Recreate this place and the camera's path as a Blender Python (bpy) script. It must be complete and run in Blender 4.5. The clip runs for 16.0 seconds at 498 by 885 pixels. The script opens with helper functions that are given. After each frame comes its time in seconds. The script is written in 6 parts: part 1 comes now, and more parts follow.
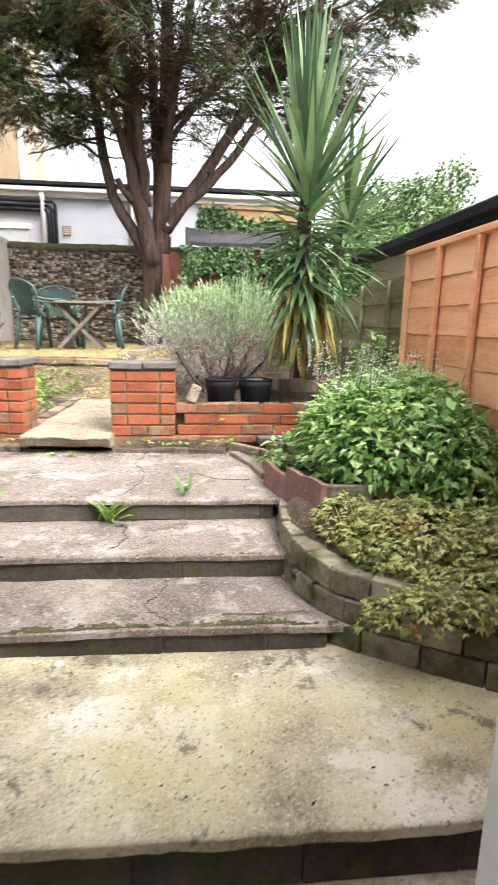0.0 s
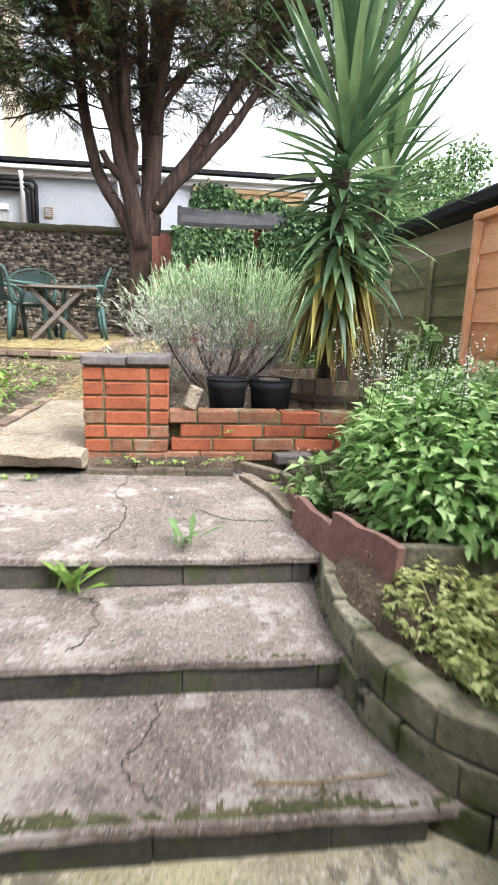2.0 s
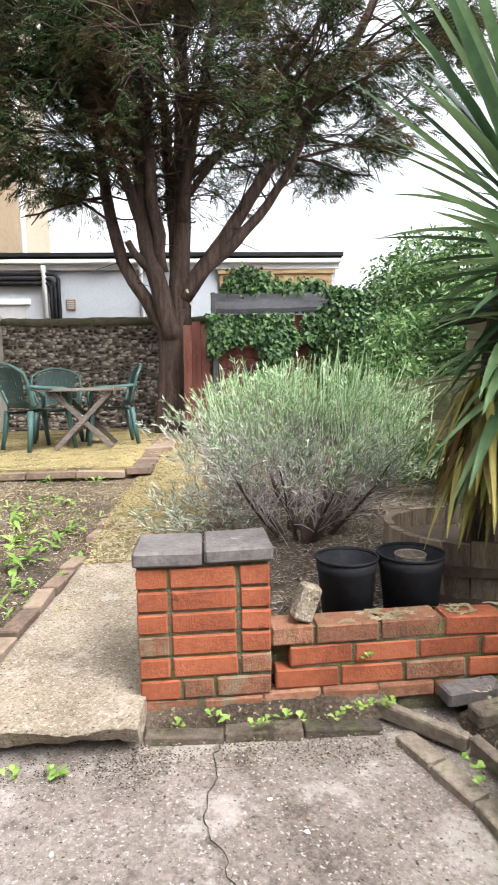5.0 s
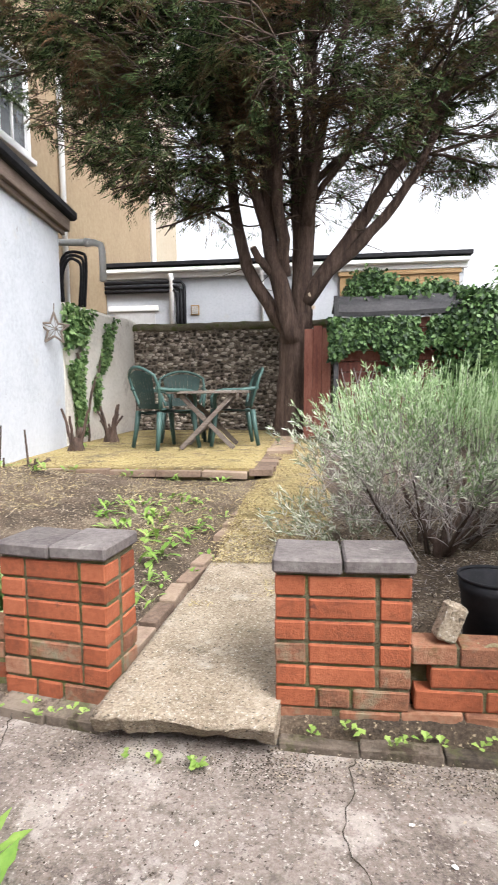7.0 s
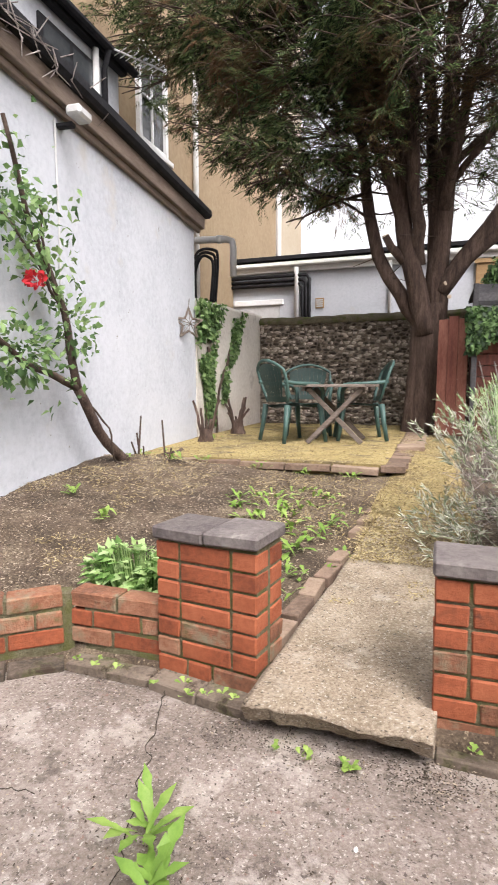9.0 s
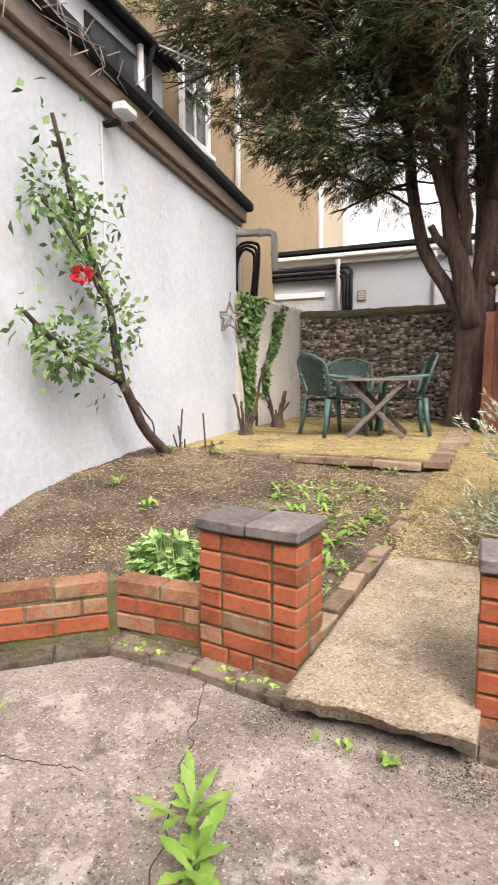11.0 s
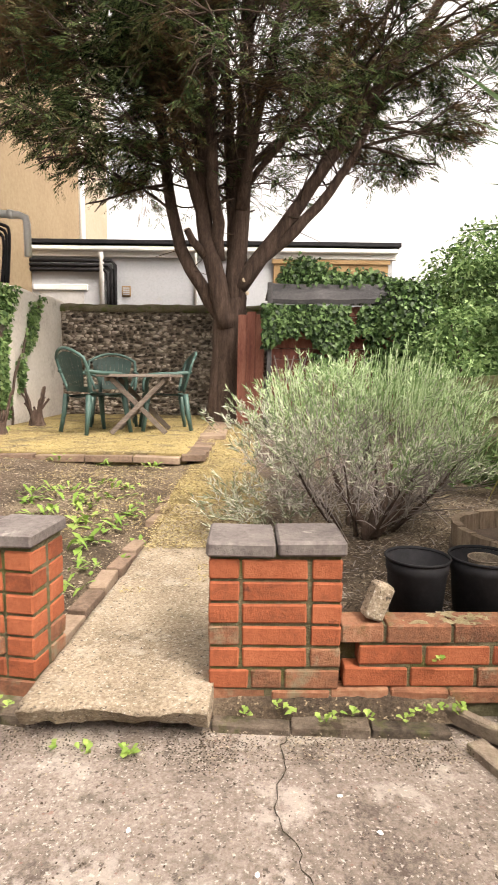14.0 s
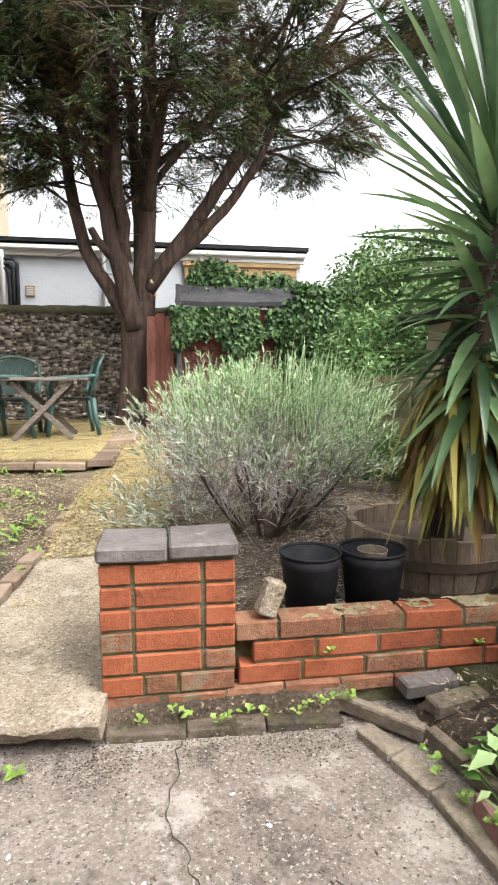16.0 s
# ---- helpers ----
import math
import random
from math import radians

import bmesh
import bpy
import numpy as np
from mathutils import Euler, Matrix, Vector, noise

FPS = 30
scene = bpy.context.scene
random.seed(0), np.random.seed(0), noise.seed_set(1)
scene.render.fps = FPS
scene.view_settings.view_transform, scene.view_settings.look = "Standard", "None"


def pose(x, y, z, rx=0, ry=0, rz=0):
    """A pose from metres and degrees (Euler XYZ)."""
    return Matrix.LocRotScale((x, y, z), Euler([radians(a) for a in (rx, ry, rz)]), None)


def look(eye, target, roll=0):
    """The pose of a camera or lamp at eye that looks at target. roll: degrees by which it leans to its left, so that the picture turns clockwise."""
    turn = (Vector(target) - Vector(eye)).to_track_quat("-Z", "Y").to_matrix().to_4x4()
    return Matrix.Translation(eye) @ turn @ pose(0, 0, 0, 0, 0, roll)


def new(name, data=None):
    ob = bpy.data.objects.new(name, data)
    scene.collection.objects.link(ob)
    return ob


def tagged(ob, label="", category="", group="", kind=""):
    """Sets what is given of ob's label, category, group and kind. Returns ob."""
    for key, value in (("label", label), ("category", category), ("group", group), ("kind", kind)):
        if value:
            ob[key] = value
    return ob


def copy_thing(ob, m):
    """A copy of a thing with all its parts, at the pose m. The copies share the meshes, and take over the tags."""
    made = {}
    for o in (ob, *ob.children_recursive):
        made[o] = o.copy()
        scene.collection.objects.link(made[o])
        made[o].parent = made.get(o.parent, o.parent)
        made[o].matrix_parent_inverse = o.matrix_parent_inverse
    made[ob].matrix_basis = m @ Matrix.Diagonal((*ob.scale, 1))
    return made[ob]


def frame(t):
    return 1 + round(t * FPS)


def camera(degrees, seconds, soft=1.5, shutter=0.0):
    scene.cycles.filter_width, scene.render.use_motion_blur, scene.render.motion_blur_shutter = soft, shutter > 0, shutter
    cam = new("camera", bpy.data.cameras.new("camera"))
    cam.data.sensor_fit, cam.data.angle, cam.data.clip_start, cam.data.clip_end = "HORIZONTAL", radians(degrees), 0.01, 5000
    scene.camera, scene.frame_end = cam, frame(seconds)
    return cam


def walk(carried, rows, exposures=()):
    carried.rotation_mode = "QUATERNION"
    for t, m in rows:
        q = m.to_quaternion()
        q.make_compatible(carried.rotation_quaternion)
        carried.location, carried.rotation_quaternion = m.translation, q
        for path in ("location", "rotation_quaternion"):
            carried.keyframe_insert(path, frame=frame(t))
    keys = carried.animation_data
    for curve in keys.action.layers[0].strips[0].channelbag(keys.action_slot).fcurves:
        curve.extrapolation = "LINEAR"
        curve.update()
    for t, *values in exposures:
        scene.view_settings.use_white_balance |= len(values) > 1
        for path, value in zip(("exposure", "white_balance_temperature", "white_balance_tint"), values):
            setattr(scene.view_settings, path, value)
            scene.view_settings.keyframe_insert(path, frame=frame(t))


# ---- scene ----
cam = camera(48.9, 16.0, soft=1.6, shutter=0.5)
METRES, EYE, TILT, LEAN, TURN = 2.75, 0.87, 0.0, 0.0, -5.6
ROWS = [
    (0.0, 0.0, 0.0, 0.0, 0.26, -12.23, -1.18),
    (0.5, -0.0167, 0.0539, -0.011, -4.37, -11.61, -3.48),
    (1.0, -0.0294, 0.1062, -0.0147, -5.1, -13.11, -1.81),
    (1.5, -0.0563, 0.1961, -0.0084, 0.58, -12.91, -2.62),
    (2.0, -0.0547, 0.3203, -0.0212, -0.9, -12.8, -1.92),
    (2.5, -0.0628, 0.4879, -0.0136, -1.47, -11.57, -2.9),
    (3.0, -0.1073, 0.597, -0.0006, -1.78, -10.86, -1.25),
    (3.2, -0.125, 0.622, 0.034, -3.7, -8.7, -0.6),
    (4.2, -0.175, 0.697, 0.080, -1.6, -6.6, 0.6),
    (5.3, -0.2035, 0.7285, 0.0940, 2.2, -5.65, 1.4),
    (5.5, -0.2054, 0.7284, 0.0943, 3.5, -5.8, 1.41),
    (6.0, -0.2181, 0.7261, 0.0961, 6.87, -5.53, 1.47),
    (6.5, -0.228, 0.7235, 0.097, 9.69, -5.3, 1.08),
    (7.0, -0.237, 0.7237, 0.0972, 12.38, -5.34, 0.63),
    (7.5, -0.253, 0.724, 0.0961, 15.47, -5.49, 0.42),
    (8.0, -0.2685, 0.7245, 0.0953, 18.41, -5.61, 0.36),
    (8.5, -0.2803, 0.7249, 0.0951, 21.66, -5.75, 0.3),
    (9.0, -0.2881, 0.7217, 0.0952, 24.5, -5.88, 0.21),
    (9.2, -0.2885, 0.7212, 0.0952, 25.4, -5.92, 0.2),
    (10.3, -0.2910, 0.7180, 0.0948, 30.0, -6.3, 0.15),
    (11.3, -0.2890, 0.7145, 0.0944, 26.0, -6.67, 0.12),
    (11.5, -0.2872, 0.7141, 0.0943, 23.38, -6.68, 0.09),
    (12.0, -0.2759, 0.7174, 0.094, 18.3, -6.59, -0.31),
    (12.5, -0.2672, 0.7181, 0.0941, 14.56, -6.52, -0.35),
    (13.0, -0.2551, 0.7209, 0.0942, 10.83, -6.64, -0.5),
    (13.5, -0.2457, 0.7251, 0.0937, 7.77, -6.79, -0.65),
    (14.0, -0.2416, 0.728, 0.0935, 5.37, -6.78, -0.63),
    (14.5, -0.2369, 0.731, 0.0929, 3.13, -6.69, -0.57),
    (15.0, -0.2276, 0.7282, 0.0947, 1.17, -6.58, -0.4),
    (15.5, -0.2153, 0.7258, 0.0952, -0.85, -6.52, -0.21),
    (16.0, -0.2056, 0.7287, 0.0935, -3.16, -6.52, -0.08),
]
EXPOSURES = [(0.0, 2.24, 6550, 10), (0.5, 2.24, 6150, 9), (1.5, 2.05, 6100, 9), (3.0, 2.07, 6250, 9), (5.5, 1.86, 6250, 9), (7.0, 1.78, 6350, 11), (9.0, 1.60, 6650, 15), (12.0, 1.66, 7350, 14), (13.0, 1.70, 7700, 14), (14.5, 1.88, 7300, 13), (16.0, 1.88, 6500, 8)]
walk(cam, [(t, pose(0, 0, EYE, TILT, LEAN, TURN) @ pose(METRES * x, METRES * y, METRES * z, 90 + pitch, roll, yaw)) for t, x, y, z, yaw, pitch, roll in ROWS],
     exposures=EXPOSURES)

# ---- light: bright overcast sky ----
SUN_ELEV, SUN_ROT = 54.0, 136.0
world = bpy.data.worlds.new("overcast_sky")
scene.world = world
world.use_nodes = True
wn, wl = world.node_tree.nodes, world.node_tree.links
wn.clear()
sky = wn.new("ShaderNodeTexSky")
sky.sky_type, sky.sun_disc = "NISHITA", False
sky.sun_elevation, sky.sun_rotation = radians(SUN_ELEV), radians(SUN_ROT)
sky.air_density, sky.dust_density, sky.ozone_density = 1.0, 6.0, 1.0
grey = wn.new("ShaderNodeHueSaturation")
grey.inputs["Saturation"].default_value = 0.12
wbg = wn.new("ShaderNodeBackground")
wbg.inputs["Strength"].default_value = 0.15
wout = wn.new("ShaderNodeOutputWorld")
wl.new(sky.outputs[0], grey.inputs["Color"])
wl.new(grey.outputs[0], wbg.inputs["Color"])
wl.new(wbg.outputs[0], wout.inputs["Surface"])

sun = new("sun", bpy.data.lights.new("sun", "SUN"))
sun.data.energy, sun.data.angle, sun.data.color = 0.6, radians(40), (1.0, 0.98, 0.95)
_a = radians(SUN_ROT)
_d = Vector((math.sin(_a) * math.cos(radians(SUN_ELEV)), math.cos(_a) * math.cos(radians(SUN_ELEV)), math.sin(radians(SUN_ELEV))))
sun.matrix_world = look(_d * 40, (0, 0, 0))

# ---- materials ----
def material(name, stops, big=1.5, fine=25.0, rough=0.85, bump=0.3, bump_scale=None, local=False, metal=0.0,
             spots=None, vary=0.0, island=False, translucent=0.0, stretch=(1, 1, 1), spec=0.3, spread=0.17, weight=0.5):
    """Procedural surface: two scales of noise over a colour ramp, stains, fine relief, variation from piece to piece."""
    m = bpy.data.materials.new(name)
    m.use_nodes = True
    n, l = m.node_tree.nodes, m.node_tree.links
    bsdf = n["Principled BSDF"]
    bsdf.inputs["Roughness"].default_value = rough
    bsdf.inputs["Metallic"].default_value = metal
    bsdf.inputs["Specular IOR Level"].default_value = spec
    if local:
        co = n.new("ShaderNodeTexCoord").outputs["Object"]
    else:
        co = n.new("ShaderNodeNewGeometry").outputs["Position"]
    mp = n.new("ShaderNodeMapping")
    mp.inputs["Scale"].default_value = stretch
    l.new(co, mp.inputs["Vector"])
    co = mp.outputs[0]

    def tex(scale, detail=6.0, roughness=0.6):
        t = n.new("ShaderNodeTexNoise")
        t.inputs["Scale"].default_value, t.inputs["Detail"].default_value, t.inputs["Roughness"].default_value = scale, detail, roughness
        l.new(co, t.inputs["Vector"])
        return t.outputs["Fac"]
    a, b = tex(big), tex(fine, 8.0, 0.7)
    mix = n.new("ShaderNodeMix")
    mix.inputs[0].default_value = weight
    l.new(a, mix.inputs[2]), l.new(b, mix.inputs[3])
    fac = mix.outputs[0]
    if vary:
        if island:
            rnd = n.new("ShaderNodeNewGeometry").outputs["Random Per Island"]
        else:
            rnd = n.new("ShaderNodeObjectInfo").outputs["Random"]
        ma = n.new("ShaderNodeMath")
        ma.operation = "MULTIPLY_ADD"
        l.new(rnd, ma.inputs[0])
        ma.inputs[1].default_value = vary
        off = n.new("ShaderNodeMath")
        off.operation = "SUBTRACT"
        l.new(fac, off.inputs[0])
        off.inputs[1].default_value = vary / 2
        l.new(off.outputs[0], ma.inputs[2])
        fac = ma.outputs[0]
    ramp = n.new("ShaderNodeValToRGB")
    cr = ramp.color_ramp
    k = len(stops)
    for i, c in enumerate(stops):
        p = 0.5 - spread + 2 * spread * i / max(1, k - 1)
        e = cr.elements[i] if i < 2 else cr.elements.new(p)
        e.position, e.color = p, (*c, 1)
    l.new(fac, ramp.inputs[0])
    col = ramp.outputs[0]
    for colour, scale, lo, hi in (spots or ()):
        r2 = n.new("ShaderNodeValToRGB")
        r2.color_ramp.elements[0].position, r2.color_ramp.elements[1].position = lo, hi
        l.new(tex(scale, 7.0, 0.65), r2.inputs[0])
        mx = n.new("ShaderNodeMix")
        mx.data_type = "RGBA"
        l.new(r2.outputs[0], mx.inputs[0]), l.new(col, mx.inputs[6])
        mx.inputs[7].default_value = (*colour, 1)
        col = mx.outputs[2]
    l.new(col, bsdf.inputs["Base Color"])
    if bump:
        bp = n.new("ShaderNodeBump")
        bp.inputs["Strength"].default_value, bp.inputs["Distance"].default_value = bump, 0.02
        l.new(tex(bump_scale or fine, 8.0, 0.7), bp.inputs["Height"])
        l.new(bp.outputs[0], bsdf.inputs["Normal"])
    if translucent:
        tr = n.new("ShaderNodeBsdfTranslucent")
        l.new(col, tr.inputs["Color"])
        ms = n.new("ShaderNodeMixShader")
        ms.inputs[0].default_value = translucent
        l.new(bsdf.outputs[0], ms.inputs[1]), l.new(tr.outputs[0], ms.inputs[2])
        l.new(ms.outputs[0], n["Material Output"].inputs["Surface"])
    return m


def concrete(name, base, layers, rough=0.92, bump=1.0, grit=0.55):
    """Weathered concrete: a mottled ground with stains, flakes, grit and moss laid over it."""
    m = bpy.data.materials.new(name)
    m.use_nodes = True
    n, l = m.node_tree.nodes, m.node_tree.links
    bsdf = n["Principled BSDF"]
    bsdf.inputs["Roughness"].default_value = rough
    bsdf.inputs["Specular IOR Level"].default_value = 0.25
    co = n.new("ShaderNodeNewGeometry").outputs["Position"]

    def tex(scale, detail, roughness, distortion=0.0):
        t = n.new("ShaderNodeTexNoise")
        t.inputs["Scale"].default_value, t.inputs["Detail"].default_value = scale, detail
        t.inputs["Roughness"].default_value, t.inputs["Distortion"].default_value = roughness, distortion
        l.new(co, t.inputs["Vector"])
        return t.outputs["Fac"]

    def ramp(fac, stops):
        r = n.new("ShaderNodeValToRGB")
        for i, (p, c) in enumerate(stops):
            e = r.color_ramp.elements[i] if i < 2 else r.color_ramp.elements.new(p)
            e.position, e.color = p, (*c, 1)
        l.new(fac, r.inputs[0])
        return r.outputs[0]
    mix = n.new("ShaderNodeMix")
    mix.inputs[0].default_value = grit
    l.new(tex(2.6, 12.0, 0.68), mix.inputs[2]), l.new(tex(82, 6.0, 0.72), mix.inputs[3])
    col = ramp(mix.outputs[0], [(p, c) for p, c in zip((.37, .5, .63), base)])
    for colour, scale, detail, roughness, lo, hi, strength in layers:
        fac = ramp(tex(scale, detail, roughness), [(lo, (0, 0, 0)), (hi, (strength,) * 3)])
        mx = n.new("ShaderNodeMix")
        mx.data_type = "RGBA"
        l.new(fac, mx.inputs[0]), l.new(col, mx.inputs[6])
        mx.inputs[7].default_value = (*colour, 1)
        col = mx.outputs[2]
    l.new(col, bsdf.inputs["Base Color"])
    h = n.new("ShaderNodeMath")
    h.operation = "MULTIPLY_ADD"
    l.new(tex(11, 6.0, 0.6), h.inputs[0])
    h.inputs[1].default_value = 0.8
    l.new(tex(105, 5.0, 0.7), h.inputs[2])
    bp = n.new("ShaderNodeBump")
    bp.inputs["Strength"].default_value, bp.inputs["Distance"].default_value = bump, 0.012
    l.new(h.outputs[0], bp.inputs["Height"])
    l.new(bp.outputs[0], bsdf.inputs["Normal"])
    return m


M_CONC = concrete("weathered_concrete", [(.105, .084, .071), (.255, .212, .185), (.42, .365, .328)],
                  [((.135, .109, .091), 1.3, 8, .62, .48, .64, .70), ((.47, .415, .38), 3.6, 12, .74, .53, .60, .70), ((.10, .079, .065), 5.2, 10, .74, .55, .63, .72),
                   ((.16, .145, .07), 1.8, 8, .65, .58, .76, .55), ((.56, .51, .465), 95.0, 3, .55, .61, .66, .70), ((.055, .044, .036), 78.0, 4, .6, .60, .66, .75), ((.24, .12, .10), 45.0, 4, .6, .66, .71, .6)], grit=.46)
M_CONC_LOW = concrete("mossy_concrete", [(.22, .185, .12), (.54, .48, .35), (.76, .70, .57)],
                      [((.78, .72, .65), 2.4, 12, .74, .535, .575, .80), ((.52, .475, .22), 1.35, 8, .62, .44, .64, .70), ((.15, .125, .10), 3.6, 12, .78, .565, .605, .80),
                       ((.14, .135, .06), 2.1, 10, .70, .60, .68, .60), ((.76, .73, .67), 95.0, 3, .55, .61, .66, .65), ((.08, .07, .055), 75.0, 4, .6, .61, .67, .70)], grit=.36)
# one dark brown-grey tone on all riser faces, with olive moss spots
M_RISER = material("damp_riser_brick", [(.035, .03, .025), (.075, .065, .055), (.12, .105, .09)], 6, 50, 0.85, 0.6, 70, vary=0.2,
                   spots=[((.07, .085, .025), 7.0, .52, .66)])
M_KERB = material("mossy_kerb_brick", [(.040, .032, .025), (.11, .086, .067), (.20, .16, .128)], 6, 50, 0.9, 0.6, 70, vary=0.25,
                  spots=[((.075, .085, .028), 7.0, .50, .62), ((.05, .035, .025), 14.0, .54, .64)])
M_BRICK = material("red_brick", [(.155, .043, .020), (.268, .076, .034), (.34, .108, .052)], 5, 45, 0.8, 0.4, 90, vary=0.22,
                   spots=[((.17, .115, .075), 7.0, .64, .76), ((.11, .035, .02), 14.0, .62, .72)])
M_BRICK_OLD = material("weathered_brick", [(.12, .055, .034), (.24, .105, .060), (.33, .18, .115)], 6, 45, 0.88, 0.6, 80, vary=0.2,
                       spots=[((.20, .17, .115), 8.0, .52, .66), ((.10, .10, .04), 5.0, .58, .68)])
M_MORTAR = material("mossy_mortar", [(.055, .050, .028), (.125, .113, .066), (.215, .195, .13)], 9, 60, 0.95, 0.8, 90,
                    spots=[((.10, .105, .035), 6.0, .50, .62)])
M_EDGEBRICK = material("worn_brown_edging_brick", [(.10, .08, .06), (.215, .172, .132), (.34, .285, .225)], 6, 50, 0.92, 0.7, 70, vary=0.25, spots=[((.10, .105, .045), 6.0, .54, .66)])
M_LICHEN = material("pale_lichen_crust", [(.15, .115, .06), (.27, .225, .135), (.42, .365, .26)], 8, 60, 0.95, 0.9, 70)
M_COPING = material("slate_grey_coping_tile", [(.058, .049, .049), (.112, .096, .093), (.18, .16, .152)], 5, 40, 0.7, 0.35, 60, vary=0.15,
                    spots=[((.34, .32, .29), 6.0, .62, .72)])
M_BLOCK = material("mossy_concrete_block", [(.09, .082, .055), (.235, .212, .15), (.40, .37, .285)], 4, 40, 0.92, 0.9, 60, vary=0.25,
                   spots=[((.085, .095, .035), 5.0, .52, .64), ((.04, .037, .028), 9.0, .58, .66)])
M_TERRACOTTA = material("terracotta_edging", [(.12, .062, .054), (.205, .11, .095), (.29, .17, .15)], 6, 40, 0.85, 0.3, 60, vary=0.15)
M_SLABSTONE = concrete("worn_path_concrete", [(.13, .10, .072), (.295, .238, .175), (.47, .395, .315)],
                       [((.17, .142, .09), 1.9, 10, .66, .52, .70, .55), ((.47, .42, .355), 5.5, 12, .72, .56, .65, .5), ((.12, .097, .07), 7.0, 10, .72, .56, .67, .6),
                        ((.55, .51, .45), 95.0, 3, .55, .61, .66, .75), ((.06, .05, .04), 75.0, 4, .6, .60, .66, .85)])
M_MOSS = material("dark_cushion_moss", [(.035, .033, .018), (.085, .082, .036), (.16, .15, .075)], 5, 60, 0.95, 0.8, 90)
M_SOIL = material("garden_soil", [(.028, .021, .015), (.095, .069, .049), (.225, .175, .125)], 2.2, 75, 0.95, 1.0, 70, spread=.14,
                  spots=[((.34, .275, .19), 60.0, .60, .64), ((.035, .025, .018), 1.3, .54, .70)])
M_LITTER = material("needle_litter_ground", [(.145, .11, .052), (.32, .25, .108), (.47, .385, .18)], 1.6, 70, 0.95, 1.0, 90,
                    spots=[((.12, .095, .06), 2.6, .52, .66), ((.09, .065, .04), 45.0, .58, .64)])
M_STRAW = material("fallen_needles", [(.14, .10, .05), (.32, .25, .115), (.47, .39, .22)], 3, 9, 0.9, 0, vary=0.6, island=True)
M_CHIP = material("wood_chip", [(.05, .037, .027), (.15, .112, .08), (.36, .30, .23)], 3, 9, 0.9, 0, vary=0.8, island=True)
M_PAVER = material("worn_paver", [(.10, .068, .05), (.19, .132, .098), (.28, .21, .155)], 4, 40, 0.9, 0.4, 60, vary=0.25)
M_RENDER_W = material("white_painted_render", [(.35, .368, .405), (.45, .470, .508), (.52, .54, .58)], 0.7, 18, 0.8, 0.22, 35,
                      spots=[((.44, .40, .34), 1.3, .60, .80), ((.26, .25, .24), 11.0, .67, .70)])
M_RENDER_G = material("grey_beige_render", [(.36, .33, .295), (.53, .495, .45), (.64, .61, .565)], 0.9, 20, 0.9, 0.3, 40,
                      spots=[((.24, .22, .18), 1.8, .58, .74)])
M_BEIGE = material("ochre_render", [(.205, .15, .094), (.27, .20, .125), (.325, .25, .162)], 0.35, 9, 0.9, 0.1, 20)
M_CREAM = material("cream_render", [(.33, .275, .20), (.38, .325, .245), (.42, .365, .285)], 0.35, 9, 0.9, 0.1, 20)
M_WHITE = material("white_gloss_paint", [(.66, .66, .66), (.76, .76, .76), (.80, .80, .80)], 2, 20, 0.45, 0.05, 30)
M_GREYPIPE = material("grey_pipe_plastic", [(.38, .38, .38), (.48, .48, .48), (.55, .55, .55)], 3, 20, 0.4, 0.0)
M_BLACK = material("black_plastic", [(.008, .008, .010), (.015, .015, .018), (.028, .028, .032)], 6, 40, 0.75, 0.1, 60, spec=0.2)
M_FASCIA = material("weathered_brown_fascia", [(.10, .075, .06), (.17, .13, .105), (.24, .19, .16)], 2, 14, 0.75, 0.3, 30, stretch=(8, 1, 8))
M_FELT = material("grey_roofing_felt", [(.022, .022, .025), (.046, .045, .048), (.085, .08, .083)], 2, 30, 0.85, 0.5, 50)
M_TIMBER = material("golden_plywood", [(.22, .135, .06), (.31, .20, .10), (.38, .26, .14)], 2, 20, 0.8, 0.2, 30, stretch=(1, 1, 5))
M_ORANGE = material("orange_stained_fence_board", [(.60, .265, .125), (.79, .40, .22), (.86, .50, .31)], 2.5, 16, 0.75, 0.3, 30, stretch=(6, .8, 6), vary=0.25)
M_OLDFENCE = material("green_weathered_fence_board", [(.12, .11, .06), (.235, .215, .12), (.34, .30, .19)], 3, 20, 0.9, 0.4, 40, stretch=(6, .8, 6), vary=0.25)
M_REDWOOD = material("red_stained_shed_board", [(.085, .032, .025), (.15, .052, .038), (.23, .10, .072)], 3, 18, 0.85, 0.4, 40, stretch=(5, 5, .8), vary=0.25)
M_FLINT = material("flint_stone", [(.052, .040, .031), (.175, .138, .108), (.48, .42, .36)], 9, 45, 0.75, 0.6, 60, vary=0.6, island=False)
M_FLINT_FAR = material("small_flint_stone", [(.052, .040, .031), (.175, .138, .108), (.48, .42, .36)], 9, 45, 0.75, 0.6, 60, vary=0.8, island=True)
M_FLINTBED = material("flint_wall_mortar", [(.09, .073, .058), (.205, .17, .14), (.32, .275, .23)], 5, 40, 0.95, 0.9, 60)
M_MOSSCAP = material("mossy_wall_cap", [(.06, .05, .035), (.12, .105, .07), (.19, .165, .12)], 4, 40, 0.95, 0.8, 50, spots=[((.08, .095, .03), 5.0, .5, .62)])
M_BARK = material("conifer_bark", [(.030, .020, .016), (.080, .052, .041), (.16, .112, .09)], 4, 30, 0.95, 1.0, 40, stretch=(4, 4, .4), spread=.14)
M_TWIG = material("dark_twig", [(.03, .02, .016), (.065, .044, .034), (.11, .08, .06)], 6, 40, 0.95, 0.4, 60)
